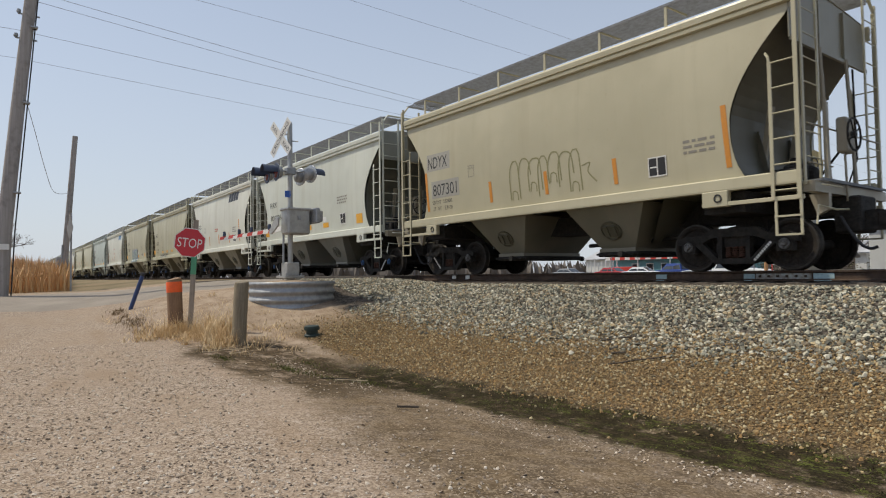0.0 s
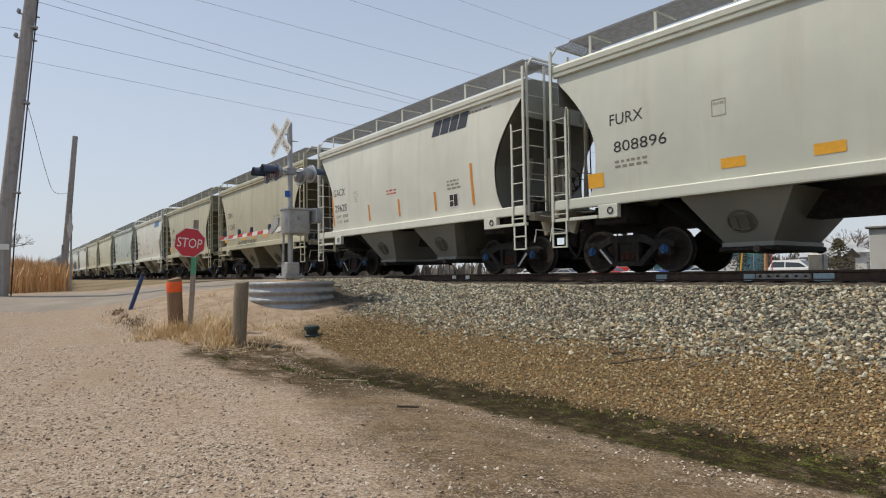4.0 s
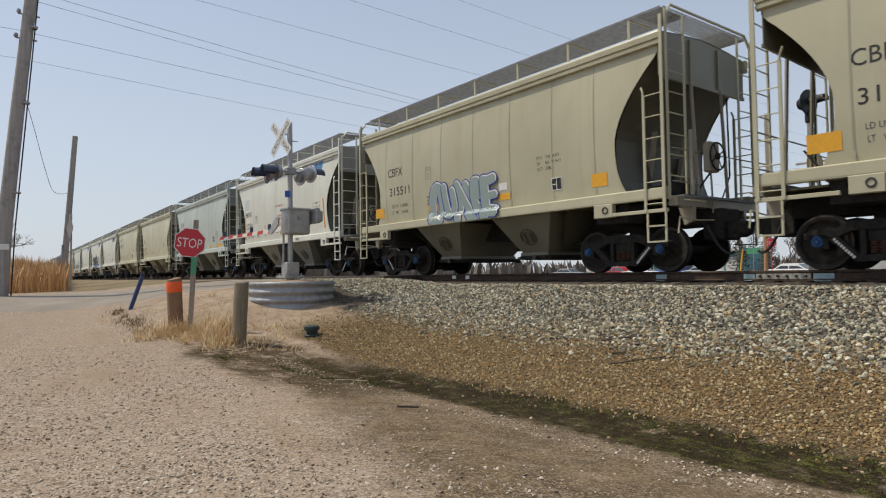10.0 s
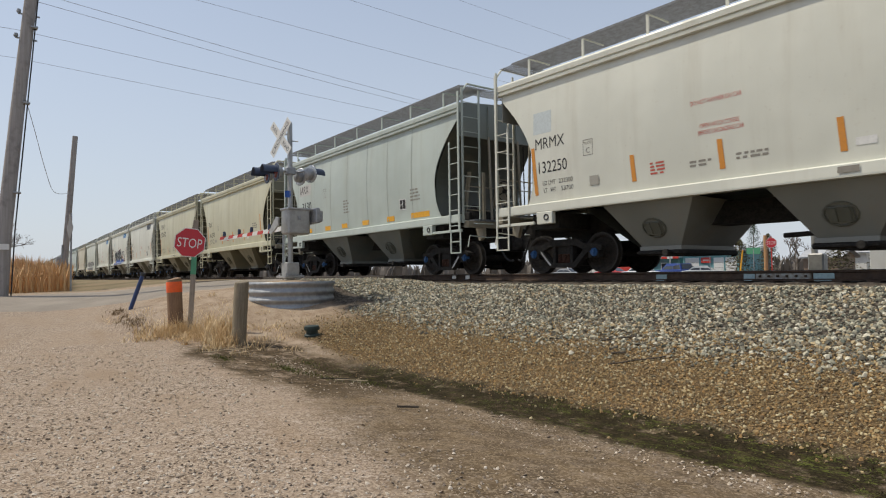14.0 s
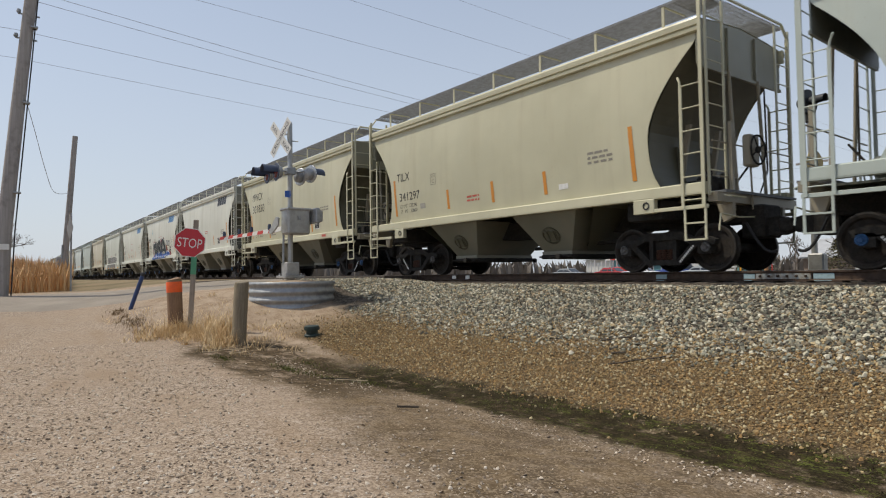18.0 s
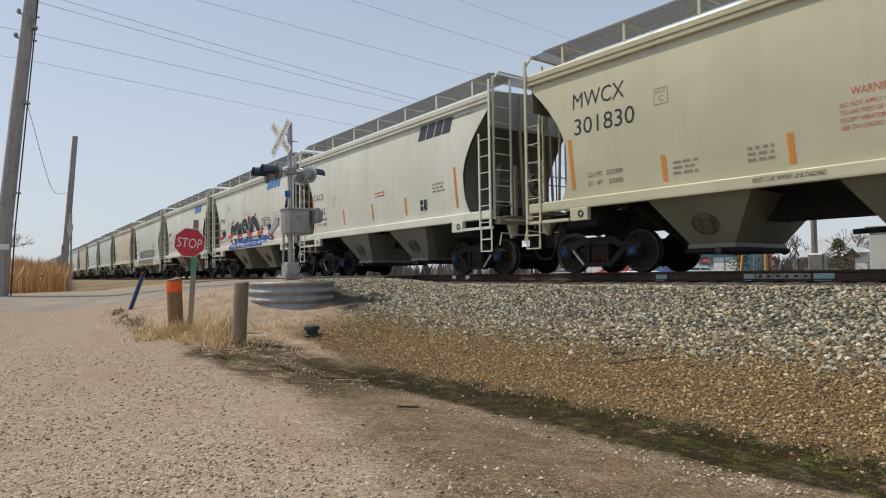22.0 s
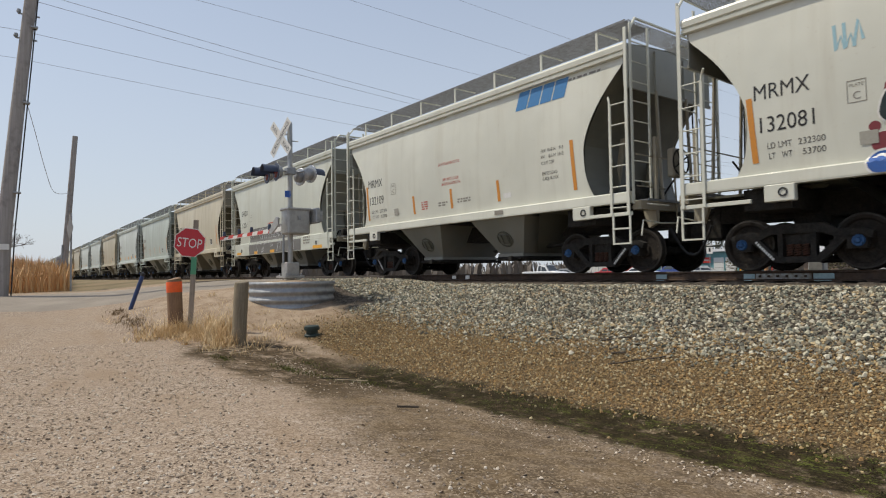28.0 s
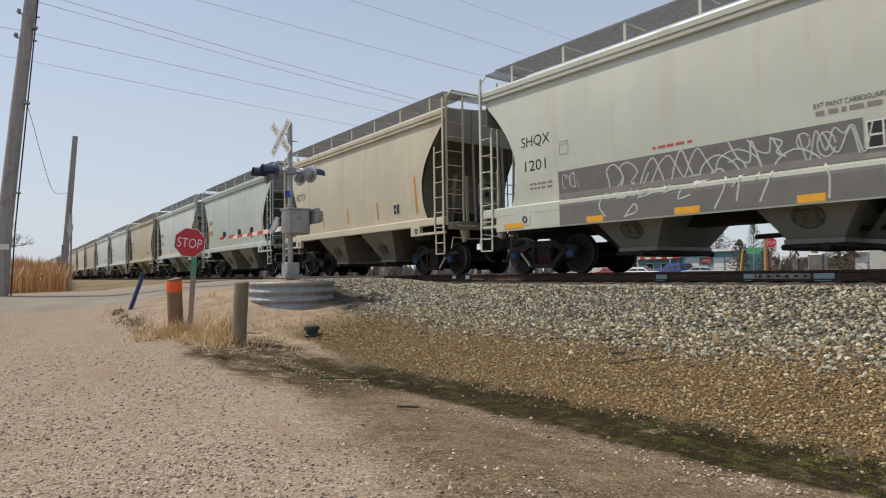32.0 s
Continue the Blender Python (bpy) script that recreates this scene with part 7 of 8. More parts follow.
def vehicle(name, label, category, colour, at, style="sedan"):
    """A road vehicle pointing along +x, wheels on z = 0."""
    v = thing(name, label, category, at=at)
    m = material("car_paint_" + category.replace(" ", "_") + "_" + str(len(bpy.data.materials)), colour, 0.3, 0.0, 0.6)
    W = 0.9
    if style == "pickup":
        low = [(-2.85, 0.45), (-2.88, 1.05), (-0.55, 1.08), (1.05, 1.10), (2.6, 1.02), (2.82, 0.85), (2.85, 0.42)]
        cab = [(-0.62, 1.06), (-0.50, 1.82), (0.62, 1.86), (1.30, 1.10)]
        wx, wr = (-1.75, 1.85), 0.40
    elif style == "suv":
        low = [(-2.3, 0.40), (-2.38, 0.95), (-2.3, 1.08), (1.0, 1.06), (2.1, 0.98), (2.36, 0.75), (2.38, 0.38)]
        cab = [(-2.28, 1.05), (-2.0, 1.70), (0.15, 1.74), (1.05, 1.05)]
        wx, wr = (-1.4, 1.45), 0.36
    else:
        low = [(-2.25, 0.35), (-2.3, 0.85), (-1.7, 0.96), (1.0, 0.95), (2.0, 0.84), (2.28, 0.62), (2.3, 0.33)]
        cab = [(-1.55, 0.94), (-0.95, 1.40), (0.25, 1.43), (1.05, 0.94)]
        wx, wr = (-1.35, 1.4), 0.32
    rows = []
    for y, s, dz in ((-W, 0.985, -0.05), (-W * 0.94, 1.0, 0.0), (0, 1.02, 0.02), (W * 0.94, 1.0, 0.0), (W, 0.985, -0.05)):
        rows.append([(x * s, y, z + (dz if z > 0.8 else 0)) for x, z in low])
    g = Mesh().loft(rows, 0, True, True)
    part("body", g, m, v, "", 40)
    g = Mesh().loft([[(x * (0.96 if abs(y) > 0.7 else 1), y * (1.0 if z < 1.2 else 0.86), z) for x, z in cab] for y in (-W * 0.93, -W * 0.8, W * 0.8, W * 0.93)], 0, True, True)
    part("cabin", g, m, v, "", 30)
    zt, zb = cab[1][1] - 0.09, cab[0][1] + 0.05
    x0, x1, x2, x3 = cab[0][0] + 0.22, cab[1][0] + 0.18, cab[2][0] - 0.1, cab[3][0] - 0.28
    mid = (x1 + x2) / 2
    for s in (-1, 1):
        yb, yt = s * (W * 0.93 + 0.006), s * (W * 0.81 + 0.006)
        for a, b, c, d in ((x0, mid - 0.04, mid - 0.04, x1), (mid + 0.04, x3, x2, mid + 0.04)):
            g = Mesh()
            g.add([(a, yb, zb), (b, yb, zb), (c, yt, zt), (d, yt, zt)], [(0, 1, 2, 3)])
            g.add([(a, yb - s * 0.01, zb), (b, yb - s * 0.01, zb), (c, yt - s * 0.01, zt), (d, yt - s * 0.01, zt)], [(3, 2, 1, 0)])
            part("side_window", g, M_GLASS, v)
    for (xa, za), (xb, zc), nm in ((cab[3], cab[2], "windscreen"), (cab[0], cab[1], "rear_window")):
        k = 0.01 if nm == "windscreen" else -0.01
        pa, pb = Vector((xa, 0, za)), Vector((xb, 0, zc))
        a, b = pa.lerp(pb, 0.12), pa.lerp(pb, 0.9)
        part(nm, Mesh().add([(a.x + k, -0.74, a.z), (a.x + k, 0.74, a.z), (b.x + k, 0.64, b.z), (b.x + k, -0.64, b.z)], [(0, 1, 2, 3)]), M_GLASS, v)
    tyre = Mesh().turned([(wr * 0.62, -0.11), (wr * 0.95, -0.11), (wr, -0.07), (wr, 0.07), (wr * 0.95, 0.11), (wr * 0.62, 0.11)], 20, "y")
    rim = Mesh().turned([(0.0, -0.10), (wr * 0.5, -0.095), (wr * 0.64, -0.105), (wr * 0.64, 0.105), (wr * 0.5, 0.095), (0, 0.10)], 20, "y")
    tyre, rim = tyre.data("wheel", M_TYRE, 40), rim.data("rim", M_GALV, 40)
    for x in wx:
        for y in (-W + 0.08, W - 0.08):
            w = part("wheel", tyre, None, v, at=pose(x, y, wr))
            part("rim", rim, None, w)
    fx = low[-2][0]
    for y in (-0.62, 0.62):
        part("headlight", Mesh().box(fx - 0.12, fx + 0.02, y - 0.16, y + 0.16, 0.66 if style == "sedan" else 0.76, 0.78 if style == "sedan" else 0.9, 0, 0.02), M_WHITE, v)
        part("tail_light", Mesh().box(low[1][0] - 0.03, low[1][0] + 0.08, y - 0.13, y + 0.13, 0.7, 0.86, 0, 0.02), M_RED, v)
    part("bumper", Mesh().box(low[-1][0] - 0.1, low[-1][0] + 0.05, -0.84, 0.84, 0.4, 0.56, 0, 0.03), M_GALV if style == "pickup" else m, v)
    part("bumper", Mesh().box(low[0][0] - 0.06, low[0][0] + 0.08, -0.84, 0.84, 0.42, 0.56, 0, 0.03), M_GALV if style == "pickup" else m, v)
    return v


def simple_house(name, label, x0, x1, y0, y1, h, wall_mat, roof_mat, ridge=1.4, doors=(), windows=(), flat=False):
    """A building with its front on y0: wall, roof, doors and windows as parts."""
    b = thing(name, label, "building", at=pose(0, 0, FAR_Z))
    part("wall", Mesh().box(x0, x1, y0, y1, -0.2, h), wall_mat, b)
    if flat:
        part("roof", Mesh().box(x0 - 0.3, x1 + 0.3, y0 - 0.5, y1 + 0.3, h, h + 0.28), roof_mat, b)
    else:
        ym = (y0 + y1) / 2
        g = Mesh()
        for sgn, ya in ((-1, y0 - 0.4), (1, y1 + 0.4)):
            g.add([(x0 - 0.4, ya, h - 0.05), (x1 + 0.4, ya, h - 0.05), (x1 + 0.4, ym, h + ridge), (x0 - 0.4, ym, h + ridge)], [(0, 1, 2, 3)])
            g.add([(x0 - 0.4, ya, h - 0.17), (x1 + 0.4, ya, h - 0.17), (x1 + 0.4, ym, h + ridge - 0.12), (x0 - 0.4, ym, h + ridge - 0.12)], [(3, 2, 1, 0)])
        part("roof", g, roof_mat, b)
        part("gable", Mesh().add([(x, y, z) for x in (x0, x1) for y, z in ((y0, h), (y1, h), (ym, h + ridge - 0.15))], [(0, 1, 2), (3, 5, 4)]), wall_mat, b)
    for a, c, z0, z1 in doors:
        d = part("door", Mesh().box(a, c, y0 - 0.04, y0 + 0.02, z0, z1, 0, 0.01), M_WHITE, b, "white panelled overhead door")
        n = max(2, int((z1 - z0) / 0.5))
        for k in range(1, n):
            z = z0 + (z1 - z0) * k / n
            part("panel_groove", Mesh().box(a + 0.05, c - 0.05, y0 - 0.046, y0 - 0.041, z - 0.02, z + 0.02), M_FADED, d)
    for a, c, z0, z1 in windows:
        w = part("window", Mesh().box(a, c, y0 - 0.05, y0 + 0.02, z0, z1), M_WHITE, b)
        part("pane", Mesh().box(a + 0.08, c - 0.08, y0 - 0.056, y0 - 0.051, z0 + 0.08, z1 - 0.08), M_GLASS, w)
    return b


MOVERS = []


def build_far_side():
    m_teal = plain("teal_siding", (0.16, 0.34, 0.36), 0.7, wear=0.1, scale=2)
    m_white = plain("white_siding", (0.62, 0.62, 0.60), 0.7, wear=0.1, scale=2)
    m_grey = plain("grey_roofing", (0.42, 0.43, 0.45), 0.8, wear=0.2, scale=1)
    m_metal = plain("white_metal_roof", (0.75, 0.76, 0.78), 0.5, wear=0.1, scale=1)
    m_brown = plain("brown_siding", (0.24, 0.17, 0.12), 0.8, wear=0.2, scale=2)
    m_asph = plain("pale_street_asphalt", (0.17, 0.165, 0.16), 0.9, wear=0.2, scale=1.5)
    st = Mesh()
    st.loft([[(x, y, FAR_Z + 0.015) for y in (52, 55.5, 60)] for x in (-160, -90, -60, -30, 0, 60)])
    tagged(part("street", st, m_asph), "grey asphalt street beyond the track", "road", kind="structure")
    lot = Mesh()
    lot.loft([[(x, y, FAR_Z + 0.012) for y in (60.2, 66, 74)] for x in (-60, -45, -30, -18)])
    tagged(part("parking_lot", lot, m_asph), "grey asphalt parking lot by the garages", "road", kind="structure")
    # garage and shop row
    simple_house("garage", "teal garage with white overhead doors and a pale roof", -38.3, -32.0, 66.0, 74.0, 2.95, m_teal, m_metal, 0.7,
                 ((-38.0, -36.4, 0.1, 2.35), (-34.7, -33.6, 0.1, 2.3), (-33.4, -32.2, 0.1, 2.3)), flat=True)
    sg = thing("shop_sign", "small red shop sign on the teal wall", "sign", at=pose(-35.55, 65.93, FAR_Z + 2.05))
    part("board", Mesh().box(-0.55, 0.55, -0.05, 0.05, -0.3, 0.3, 0, 0.01), M_RED, sg)
    part("writing_bar", Mesh().box(-0.35, 0.35, -0.056, -0.051, -0.06, 0.06), M_WHITE, sg)
    shop = simple_house("shop", "low teal shop with a red and white valance", -49.0, -39.6, 67.5, 74.0, 2.45, m_teal, m_grey, 0.6,
                        windows=((-46.0, -45.0, 0.9, 1.9), (-44.0, -43.0, 0.9, 1.9), (-42.0, -41.2, 0.9, 1.9)), flat=True)
    for k in range(14):
        a = -49.3 + 0.72 * k
        part("valance", Mesh().box(a, a + 0.70, 66.6, 66.7, 2.35, 2.72), M_RED if k % 2 else M_WHITE, shop)
    can = thing("canopy", "white flat canopy on slim posts", "canopy", at=pose(-40.5, 63.5, FAR_Z))
    part("roof", Mesh().box(-2.3, 2.4, -1.2, 1.4, 2.55, 2.92, 0, 0.03), M_WHITE, can)
    for x in (-2.0, 2.1):
        part("post", Mesh().rod((x, 0, 0), (x, 0, 2.6), 0.08, None, 8), M_WHITE, can)
    simple_house("house", "white house with a grey gabled roof", -66.0, -57.0, 84, 94, 3.0, m_white, m_grey, 1.8, windows=((-56, -55, 1, 2.2), (-52, -51, 1, 2.2)))
    simple_house("house", "white bungalow with a pale metal roof", -50.5, -47.5, 88, 95, 2.6, m_white, m_metal, 1.1, windows=((-50, -49, 1, 2.1),))
    simple_house("house", "pale cottage behind bare trees", -29.5, -24.0, 78, 86, 2.7, m_white, m_grey, 1.8, windows=((-28, -27, 1, 2),))
    simple_house("shed", "small brown timber shed", -27.2, -23.8, 70, 74, 2.2, m_brown, m_grey, 0.8)
    # instrument house by the track
    h = thing("instrument_house", "white steel signal instrument house beside the track", "cabinet", at=pose(-4.55, 20.3, -0.86))
    part("case", Mesh().box(-1.35, 1.35, -0.9, 0.9, 0.0, 1.92, 0, 0.02), plain("white_steel_cabinet", (0.66, 0.67, 0.66), 0.5, wear=0.1, scale=2), h)
    part("roof_cap", Mesh().box(-1.42, 1.42, -0.97, 0.97, 1.92, 2.0, 0, 0.02), M_GALV, h)
    part("door_seam", Mesh().box(0.0, 0.02, -0.905, -0.9, 0.1, 1.85), M_FADED, h)
    part("latch", Mesh().box(-0.62, -0.56, -0.94, -0.9, 0.85, 1.15, 0, 0.01), M_BLACK, h)
    # block signal standing just beyond the track
    b = thing("block_signal", "grey block signal with dark round target and yellow plate", "railway signal", at=pose(-6.08, 16.3, -0.72))
    part("mast", Mesh().turned([(0.0, 0.0), (0.068, 0.0), (0.068, 4.45), (0.0, 4.48)], 14), M_MAST, b, "aluminium mast", 40)
    part("base_casting", Mesh().box(-0.2, 0.2, -0.2, 0.2, 0.0, 0.07, 0, 0.01).turned([(0.15, 0.07), (0.13, 0.35), (0.09, 0.42), (0.0, 0.42)], 12), M_MAST, b)
    part("cable_box", Mesh().box(-0.17, 0.17, -0.14, 0.14, 0.55, 1.1, 0, 0.03), M_MAST, b, "weathered cable box", at=pose(0.12, -0.16, 0))
    part("collar", Mesh().turned([(0.068, 4.22), (0.105, 4.26), (0.105, 4.46), (0.06, 4.52)], 12), M_BLACK, b)
    m_dark = plain("dull_black_signal_paint", (0.016, 0.018, 0.022), 0.55)
    tg = part("target", Mesh().turned([(0.0, 0.03), (0.30, 0.03), (0.315, 0.0), (0.30, -0.012), (0.0, -0.012)], 28, "y"), m_dark, b, "dark round signal target", at=facing(0.0, -0.02, 4.74 - 0.02, 0.97, -0.24))
    part("lamp_case", Mesh().turned([(0.0, 0.24), (0.13, 0.23), (0.17, 0.14), (0.17, 0.03)], 16, "y"), m_dark, tg, "", 50)
    hood = Mesh().turned([(0.12, 0.0), (0.115, -0.42)], 16, "y", 0, (0, 0, 0), math.pi * 0.9, math.pi * 2.1)
    hood.turned([(0.105, -0.42), (0.11, 0.0)], 16, "y", 0, (0, 0, 0), math.pi * 0.9, math.pi * 2.1)
    part("lamp_hood", hood, m_dark, tg, "", 50)
    m_plate = plain("weathered_yellow_plate", (0.56, 0.42, 0.17), 0.6, wear=0.2)
    pl = part("marker_plate", Mesh().turned([(0.0, 0.006), (0.335, 0.006), (0.335, -0.006), (0.0, -0.006)], 28, "y"), m_plate, b, "yellow round plate with a black letter", at=facing(0.10, -0.06, 3.21, 0.985, -0.17))
    part("lettering", flat_text("D", 0.40, 0.25, -0.010), M_BLACK, pl)
    part("clamp", Mesh().box(-0.1, 0.1, -0.1, 0.1, 2.80, 2.92, 0, 0.015), M_BLACK, b)
    # stop signs, poles and fence over there
    s, at = build_stop_sign(-43.0, 59.2, FAR_Z, 3.1, (0.62, -0.78), 0, 0.9, "red stop sign on a steel post across the track", M_GALV)
    part("post", Mesh().box(-0.03, 0.03, -0.03, 0.03, -0.2, 3.6), M_GALV, s)
    s, at = build_stop_sign(-21.9, 50.5, FAR_Z, 3.0, (0.3, -0.95), 0, 0.76, "red stop sign on a red post across the track", M_RED)
    part("post", Mesh().box(-0.03, 0.03, -0.03, 0.03, -0.2, 3.5), M_RED, s)
    m_org = wood("raw_orange_timber", (0.36, 0.19, 0.09), (0.46, 0.27, 0.13))
    for x, y, hh, r, tl, lab in ((-22.35, 50.5, 3.6, 0.15, 0, "raw orange-brown timber post"), (-25.2, 52.0, 2.6, 0.07, 8, "yellow leaning guy guard")):
        p = thing("post", lab, "post", at=pose(x, y, FAR_Z, 0, tl, 0))
        part("shaft", Mesh().rod((0, 0, -0.2), (0, 0, hh), r, r * 0.9, 10), m_org if r > 0.1 else M_YELLOW, p)
    p = thing("utility_pole", "grey timber pole with a transformer across the track", "utility pole", at=pose(-19.0, 51.0, FAR_Z))
    part("shaft", Mesh().rod((0, 0, -0.3), (0, 0, 9.5), 0.15, 0.11, 10), M_POLE, p)
    part("cross_arm", Mesh().box(-1.1, 1.1, -0.06, 0.06, 8.8, 8.95), M_POLE, p)
    f = thing("sign_board", "small green and white street sign", "sign", at=pose(-23.6, 51.2, FAR_Z))
    part("post", Mesh().box(-0.025, 0.025, -0.025, 0.025, -0.2, 2.6), M_GALV, f)
    part("board", Mesh().box(-0.55, 0.55, -0.02, 0.02, 2.2, 2.7), M_GREENTAPE, f)
    f = thing("road_sign", "small white rectangular road sign", "sign", at=pose(-32.2, 60.5, FAR_Z))
    part("post", Mesh().box(-0.025, 0.025, -0.025, 0.025, -0.2, 3.6), M_GALV, f)
    part("board", Mesh().box(-0.32, 0.32, -0.03, -0.01, 2.6, 3.5), M_WHITE, f)
    part("symbol_bar", Mesh().box(-0.1, 0.1, -0.036, -0.031, 2.8, 3.2), M_BLACK, f)
    # racks and stock by the shop
    rk = thing("stock_rack", "white wire racks with red stock before the shop", "rack", at=pose(-47.3, 64.5, FAR_Z))
    for k in range(9):
        part("upright", Mesh().box(-3.2 + 0.55 * k, -3.14 + 0.55 * k, -0.05, 0.05, 0, 2.0 + 0.3 * (k % 3)), M_WHITE, rk)
    part("shelf", Mesh().box(-3.2, 1.3, -0.3, 0.3, 0.9, 0.95), M_GALV, rk)
    part("stock", Mesh().box(1.0, 3.6, -0.5, 0.6, 0.0, 1.5, 0, 0.05), M_RED, rk, "stacked red stock")
    # parked vehicles
    vehicle("parked_car", "white sedan parked by the shop", "car", (0.72, 0.73, 0.74), pose(-40.4, 61.3, FAR_Z, 0, 0, 10), "sedan")
    vehicle("parked_car", "dark blue car parked by the garage", "car", (0.02, 0.05, 0.22), pose(-37.3, 62.3, FAR_Z, 0, 0, 160), "suv")
    vehicle("parked_car", "black car parked by the garage", "car", (0.02, 0.02, 0.022), pose(-35.7, 63.6, FAR_Z, 0, 0, 200), "sedan")
    vehicle("parked_car", "silver sedan parked before the garage doors", "car", (0.45, 0.47, 0.48), pose(-33.6, 62.0, FAR_Z, 0, 0, 20), "sedan")
    vehicle("parked_car", "red car parked near the racks", "car", (0.40, 0.02, 0.025), pose(-44.6, 61.8, FAR_Z, 0, 0, 0), "sedan")
    vehicle("parked_car", "grey car parked in the lot", "car", (0.25, 0.26, 0.27), pose(-51.5, 62.2, FAR_Z, 0, 0, 0), "sedan")
    # vehicles that drive past
    pk = vehicle("pickup_truck", "white pickup truck driving along the far street", "pickup truck", (0.70, 0.71, 0.72), pose(-668.6, 56.0, FAR_Z), "pickup")
    sv = vehicle("white_suv", "white sport utility car halting at the far crossing", "car", (0.74, 0.75, 0.76), pose(-23.0, 56.3, FAR_Z), "suv")
    sd = vehicle("white_sedan", "white sedan passing the far crossing", "car", (0.70, 0.71, 0.72), pose(-60, 54.3, FAR_Z), "sedan")
    MOVERS.extend((pk, sv, sd))
    # trees
    m_green = blade_material("dark_needles", (0.015, 0.03, 0.012), (0.035, 0.06, 0.025))
    m_brush = blade_material("olive_brush", (0.055, 0.05, 0.025), (0.11, 0.095, 0.05))
    evergreen(-39.5, 76, FAR_Z, 6.6, 6.0, 1, "dark green evergreen behind the shop", m_green)
    evergreen(-42.8, 78, FAR_Z, 5.6, 4.6, 2, "dark green evergreen behind the shop", m_green)
    evergreen(-38.2, 83, FAR_Z, 7.2, 4.0, 3, "tall evergreen behind the garage", m_green)
    evergreen(-29.2, 60.5, FAR_Z, 3.9, 3.6, 4, "olive brown bush beside the street", m_brush)
    evergreen(-27.4, 62.5, FAR_Z, 4.4, 3.0, 5, "olive brown bush beside the street", m_brush)
    evergreen(-19.5, 57.0, FAR_Z, 3.4, 3.6, 6, "olive brown bush beside the street", m_brush)
    evergreen(-15.5, 55.0, FAR_Z, 3.6, 3.6, 8, "olive brown bush beside the street", m_brush)
    for x, y, hh, sd_ in ((-31.0, 78, 6.0, 11), (-26.0, 80, 6.5, 12), (-21.5, 76, 6.0, 13), (-17.0, 74, 6.5, 14), (-48.0, 92, 7.5, 15), (-60.0, 100, 8.0, 16), (-12.0, 72, 6.5, 17)):
        bare_tree(x, y, FAR_Z, hh, sd_, "leafless grey tree beyond the street")


def build_horizon():
    bare_tree(-93.8, 5.2, -0.6, 9.8, 31, "large leafless tree beyond the reeds", True)
    bare_tree(-97.5, 2.6, -0.6, 9.0, 32, "large leafless tree beyond the reeds", True)
    rng = random.Random(8)
    m = blade_material("far_winter_wood", (0.12, 0.105, 0.095), (0.19, 0.17, 0.15))
    rows = []
    for _ in range(9000):
        a = radians(rng.uniform(-180, 180))
        d = rng.uniform(230, 300)
        x, y = d * math.sin(a), d * math.cos(a)
        h = (6.5 + 4.0 * noise.noise((a * 5, 0, 1)) + 2.0 * noise.noise((a * 23, 0, 2))) * rng.uniform(0.6, 1.1)
        b = rng.uniform(0, 6.283)
        rows.append(((x, y, -1.0), max(2.0, h), (2.2 * math.cos(b), 2.2 * math.sin(b)), rng.uniform(0.5, 1.2)))
    leafage("far_woods", rows, m, "hazy leafless woods along the horizon", "woods")


build_signal()
build_culvert_ring()
build_lot_things()
build_poles()
build_grass()
build_sticks()
build_far_side()
build_horizon()
build_stones()


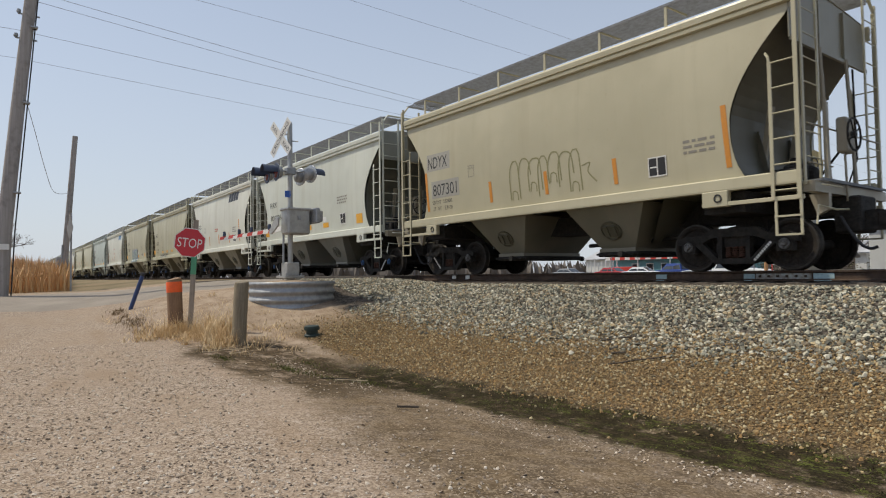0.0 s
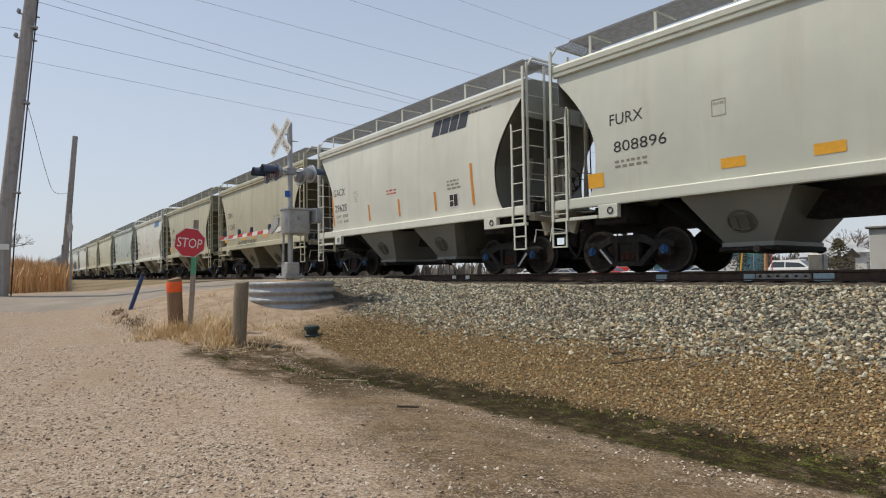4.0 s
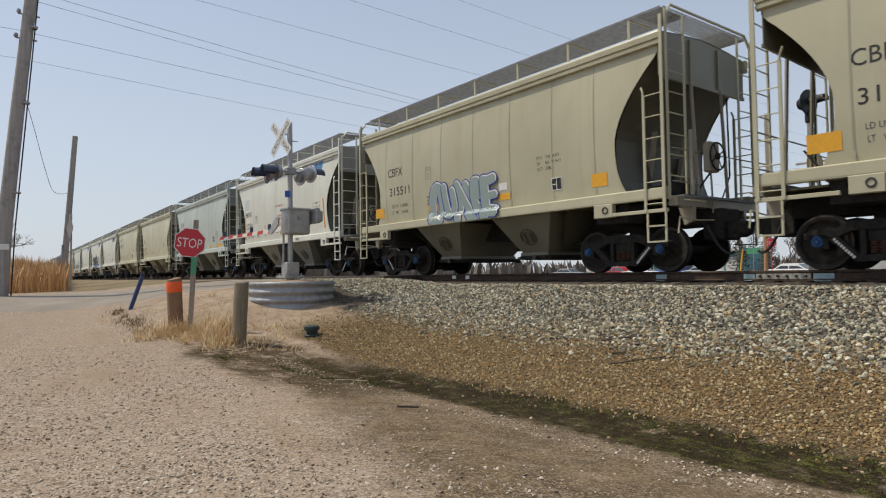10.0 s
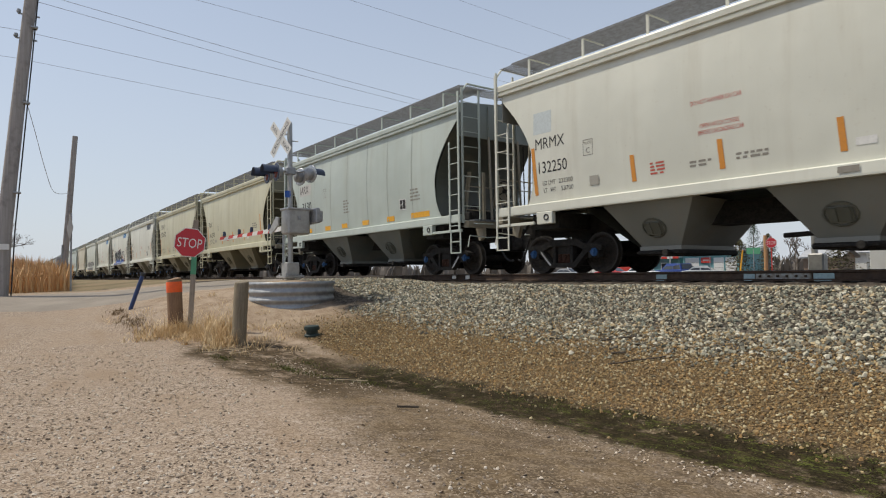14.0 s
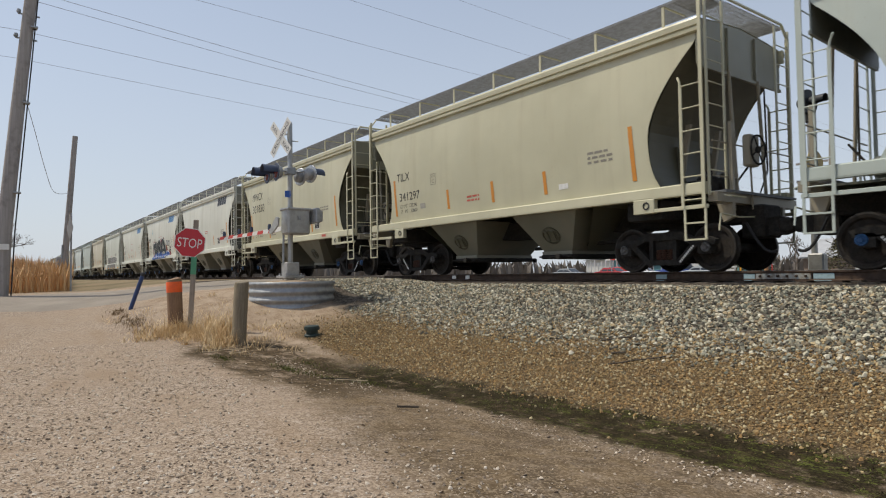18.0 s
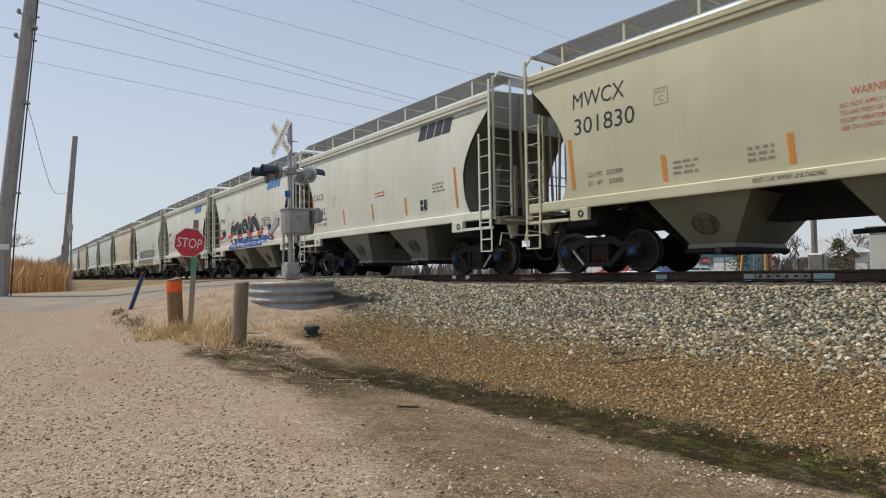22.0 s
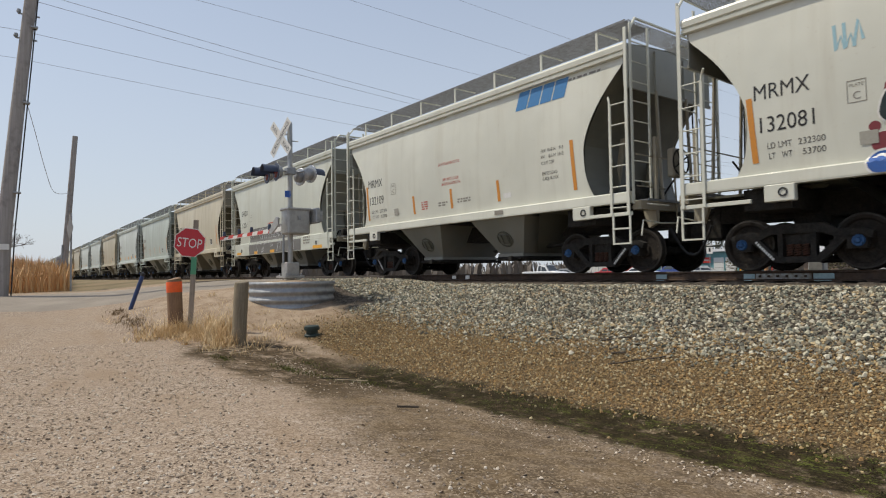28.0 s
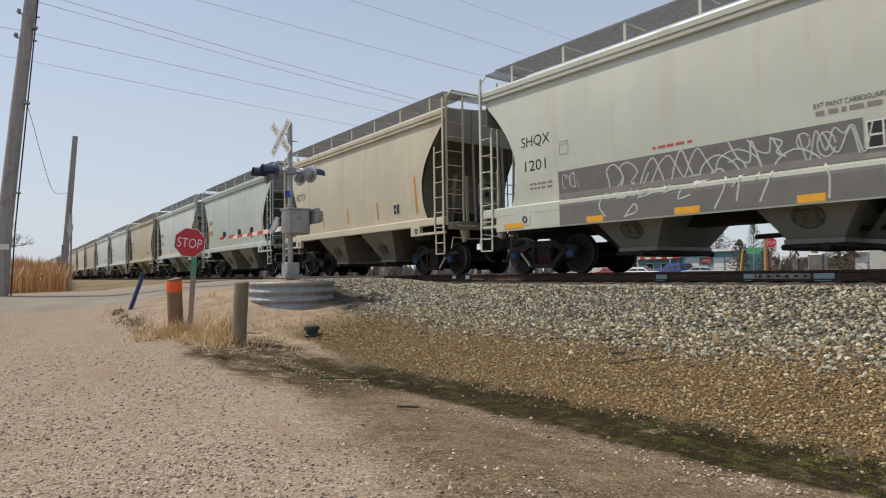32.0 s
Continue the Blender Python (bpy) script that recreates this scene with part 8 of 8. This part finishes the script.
# ---------------------------------------------------------------- motion
# metres that the train has run by each second
RUN = [(0.0, 0.0), (0.5, 2.44), (1.0, 5.05), (1.5, 7.04), (2.0, 9.72), (2.5, 12.3), (3.0, 14.84), (3.5, 16.74), (5.5, 25.52), (6.0, 28.12), (6.5, 30.78),
       (7.0, 33.36), (7.5, 35.41), (8.0, 38.01), (8.5, 40.69), (9.0, 43.35), (9.5, 45.31), (10.0, 47.89), (10.5, 50.63), (11.0, 53.19), (11.5, 55.2),
       (12.0, 57.86), (12.5, 60.53), (13.0, 63.17), (13.5, 65.11), (14.0, 67.76), (14.5, 70.37), (16.5, 80.92), (17.0, 83.59), (17.5, 85.56), (18.0, 88.24),
       (18.5, 90.85), (19.0, 93.54), (19.5, 95.58), (20.0, 98.23), (20.5, 100.96), (21.0, 103.56), (21.5, 105.54), (22.0, 108.25), (22.5, 110.95),
       (23.0, 113.65), (23.5, 115.64), (24.0, 118.21), (24.5, 120.99), (25.0, 123.65), (25.5, 125.53), (27.5, 134.66), (28.0, 137.34), (28.5, 140.0),
       (29.0, 142.61), (29.5, 144.57), (30.0, 147.24), (30.5, 149.91), (31.0, 152.63), (31.5, 154.67), (32.0, 157.34)]


def run_at(t):
    return float(np.interp(t, [r[0] for r in RUN], [r[1] for r in RUN]))


def motions():
    for car, (x0, tone) in zip(TRAIN, CARS):
        rows = []
        for t, s in RUN:
            x = x0 + s
            rows.append((t, pose(x, line_y(x), 0, 0, 0, heading(x))))
        walk(car, rows)
    pk, sv, sd = MOVERS
    walk(pk, [(t, pose(-50.0 + 22.0 * (t - 28.0), 56.0, FAR_Z)) for t in (0.0, 8.0, 16.0, 24.0, 28.0, 32.0)])
    walk(sv, [(t, pose(x, 56.3, FAR_Z)) for t, x in ((0.0, -27.0), (0.6, -23.6), (1.0, -23.0), (3.0, -22.9), (3.5, -22.7), (5.0, -14.0), (6.0, 10.0), (8.0, 70.0), (32.0, 300.0))])
    walk(sd, [(t, pose(x, 54.3, FAR_Z)) for t, x in ((0.0, -150.0), (4.0, -50.0), (5.5, -27.0), (6.0, -24.6), (7.0, -24.4), (8.0, -24.6), (8.5, -24.5), (9.0, -23.8), (9.5, -23.0), (10.2, -21.0), (11.0, -17.9), (13.0, 10.0), (32.0, 300.0))])
    ticks = [k / 10 for k in range(321)]
    turns = [math.degrees(run_at(t) / 0.457) for t in ticks]
    for car in TRAIN[:14]:
        for w in car.children:
            if w.name.startswith("wheelset"):
                x, y, z = w.matrix_basis.translation
                walk(w, [(t, pose(x, y, z, 0, a % 360.0, 0)) for t, a in zip(ticks, turns)])


motions()
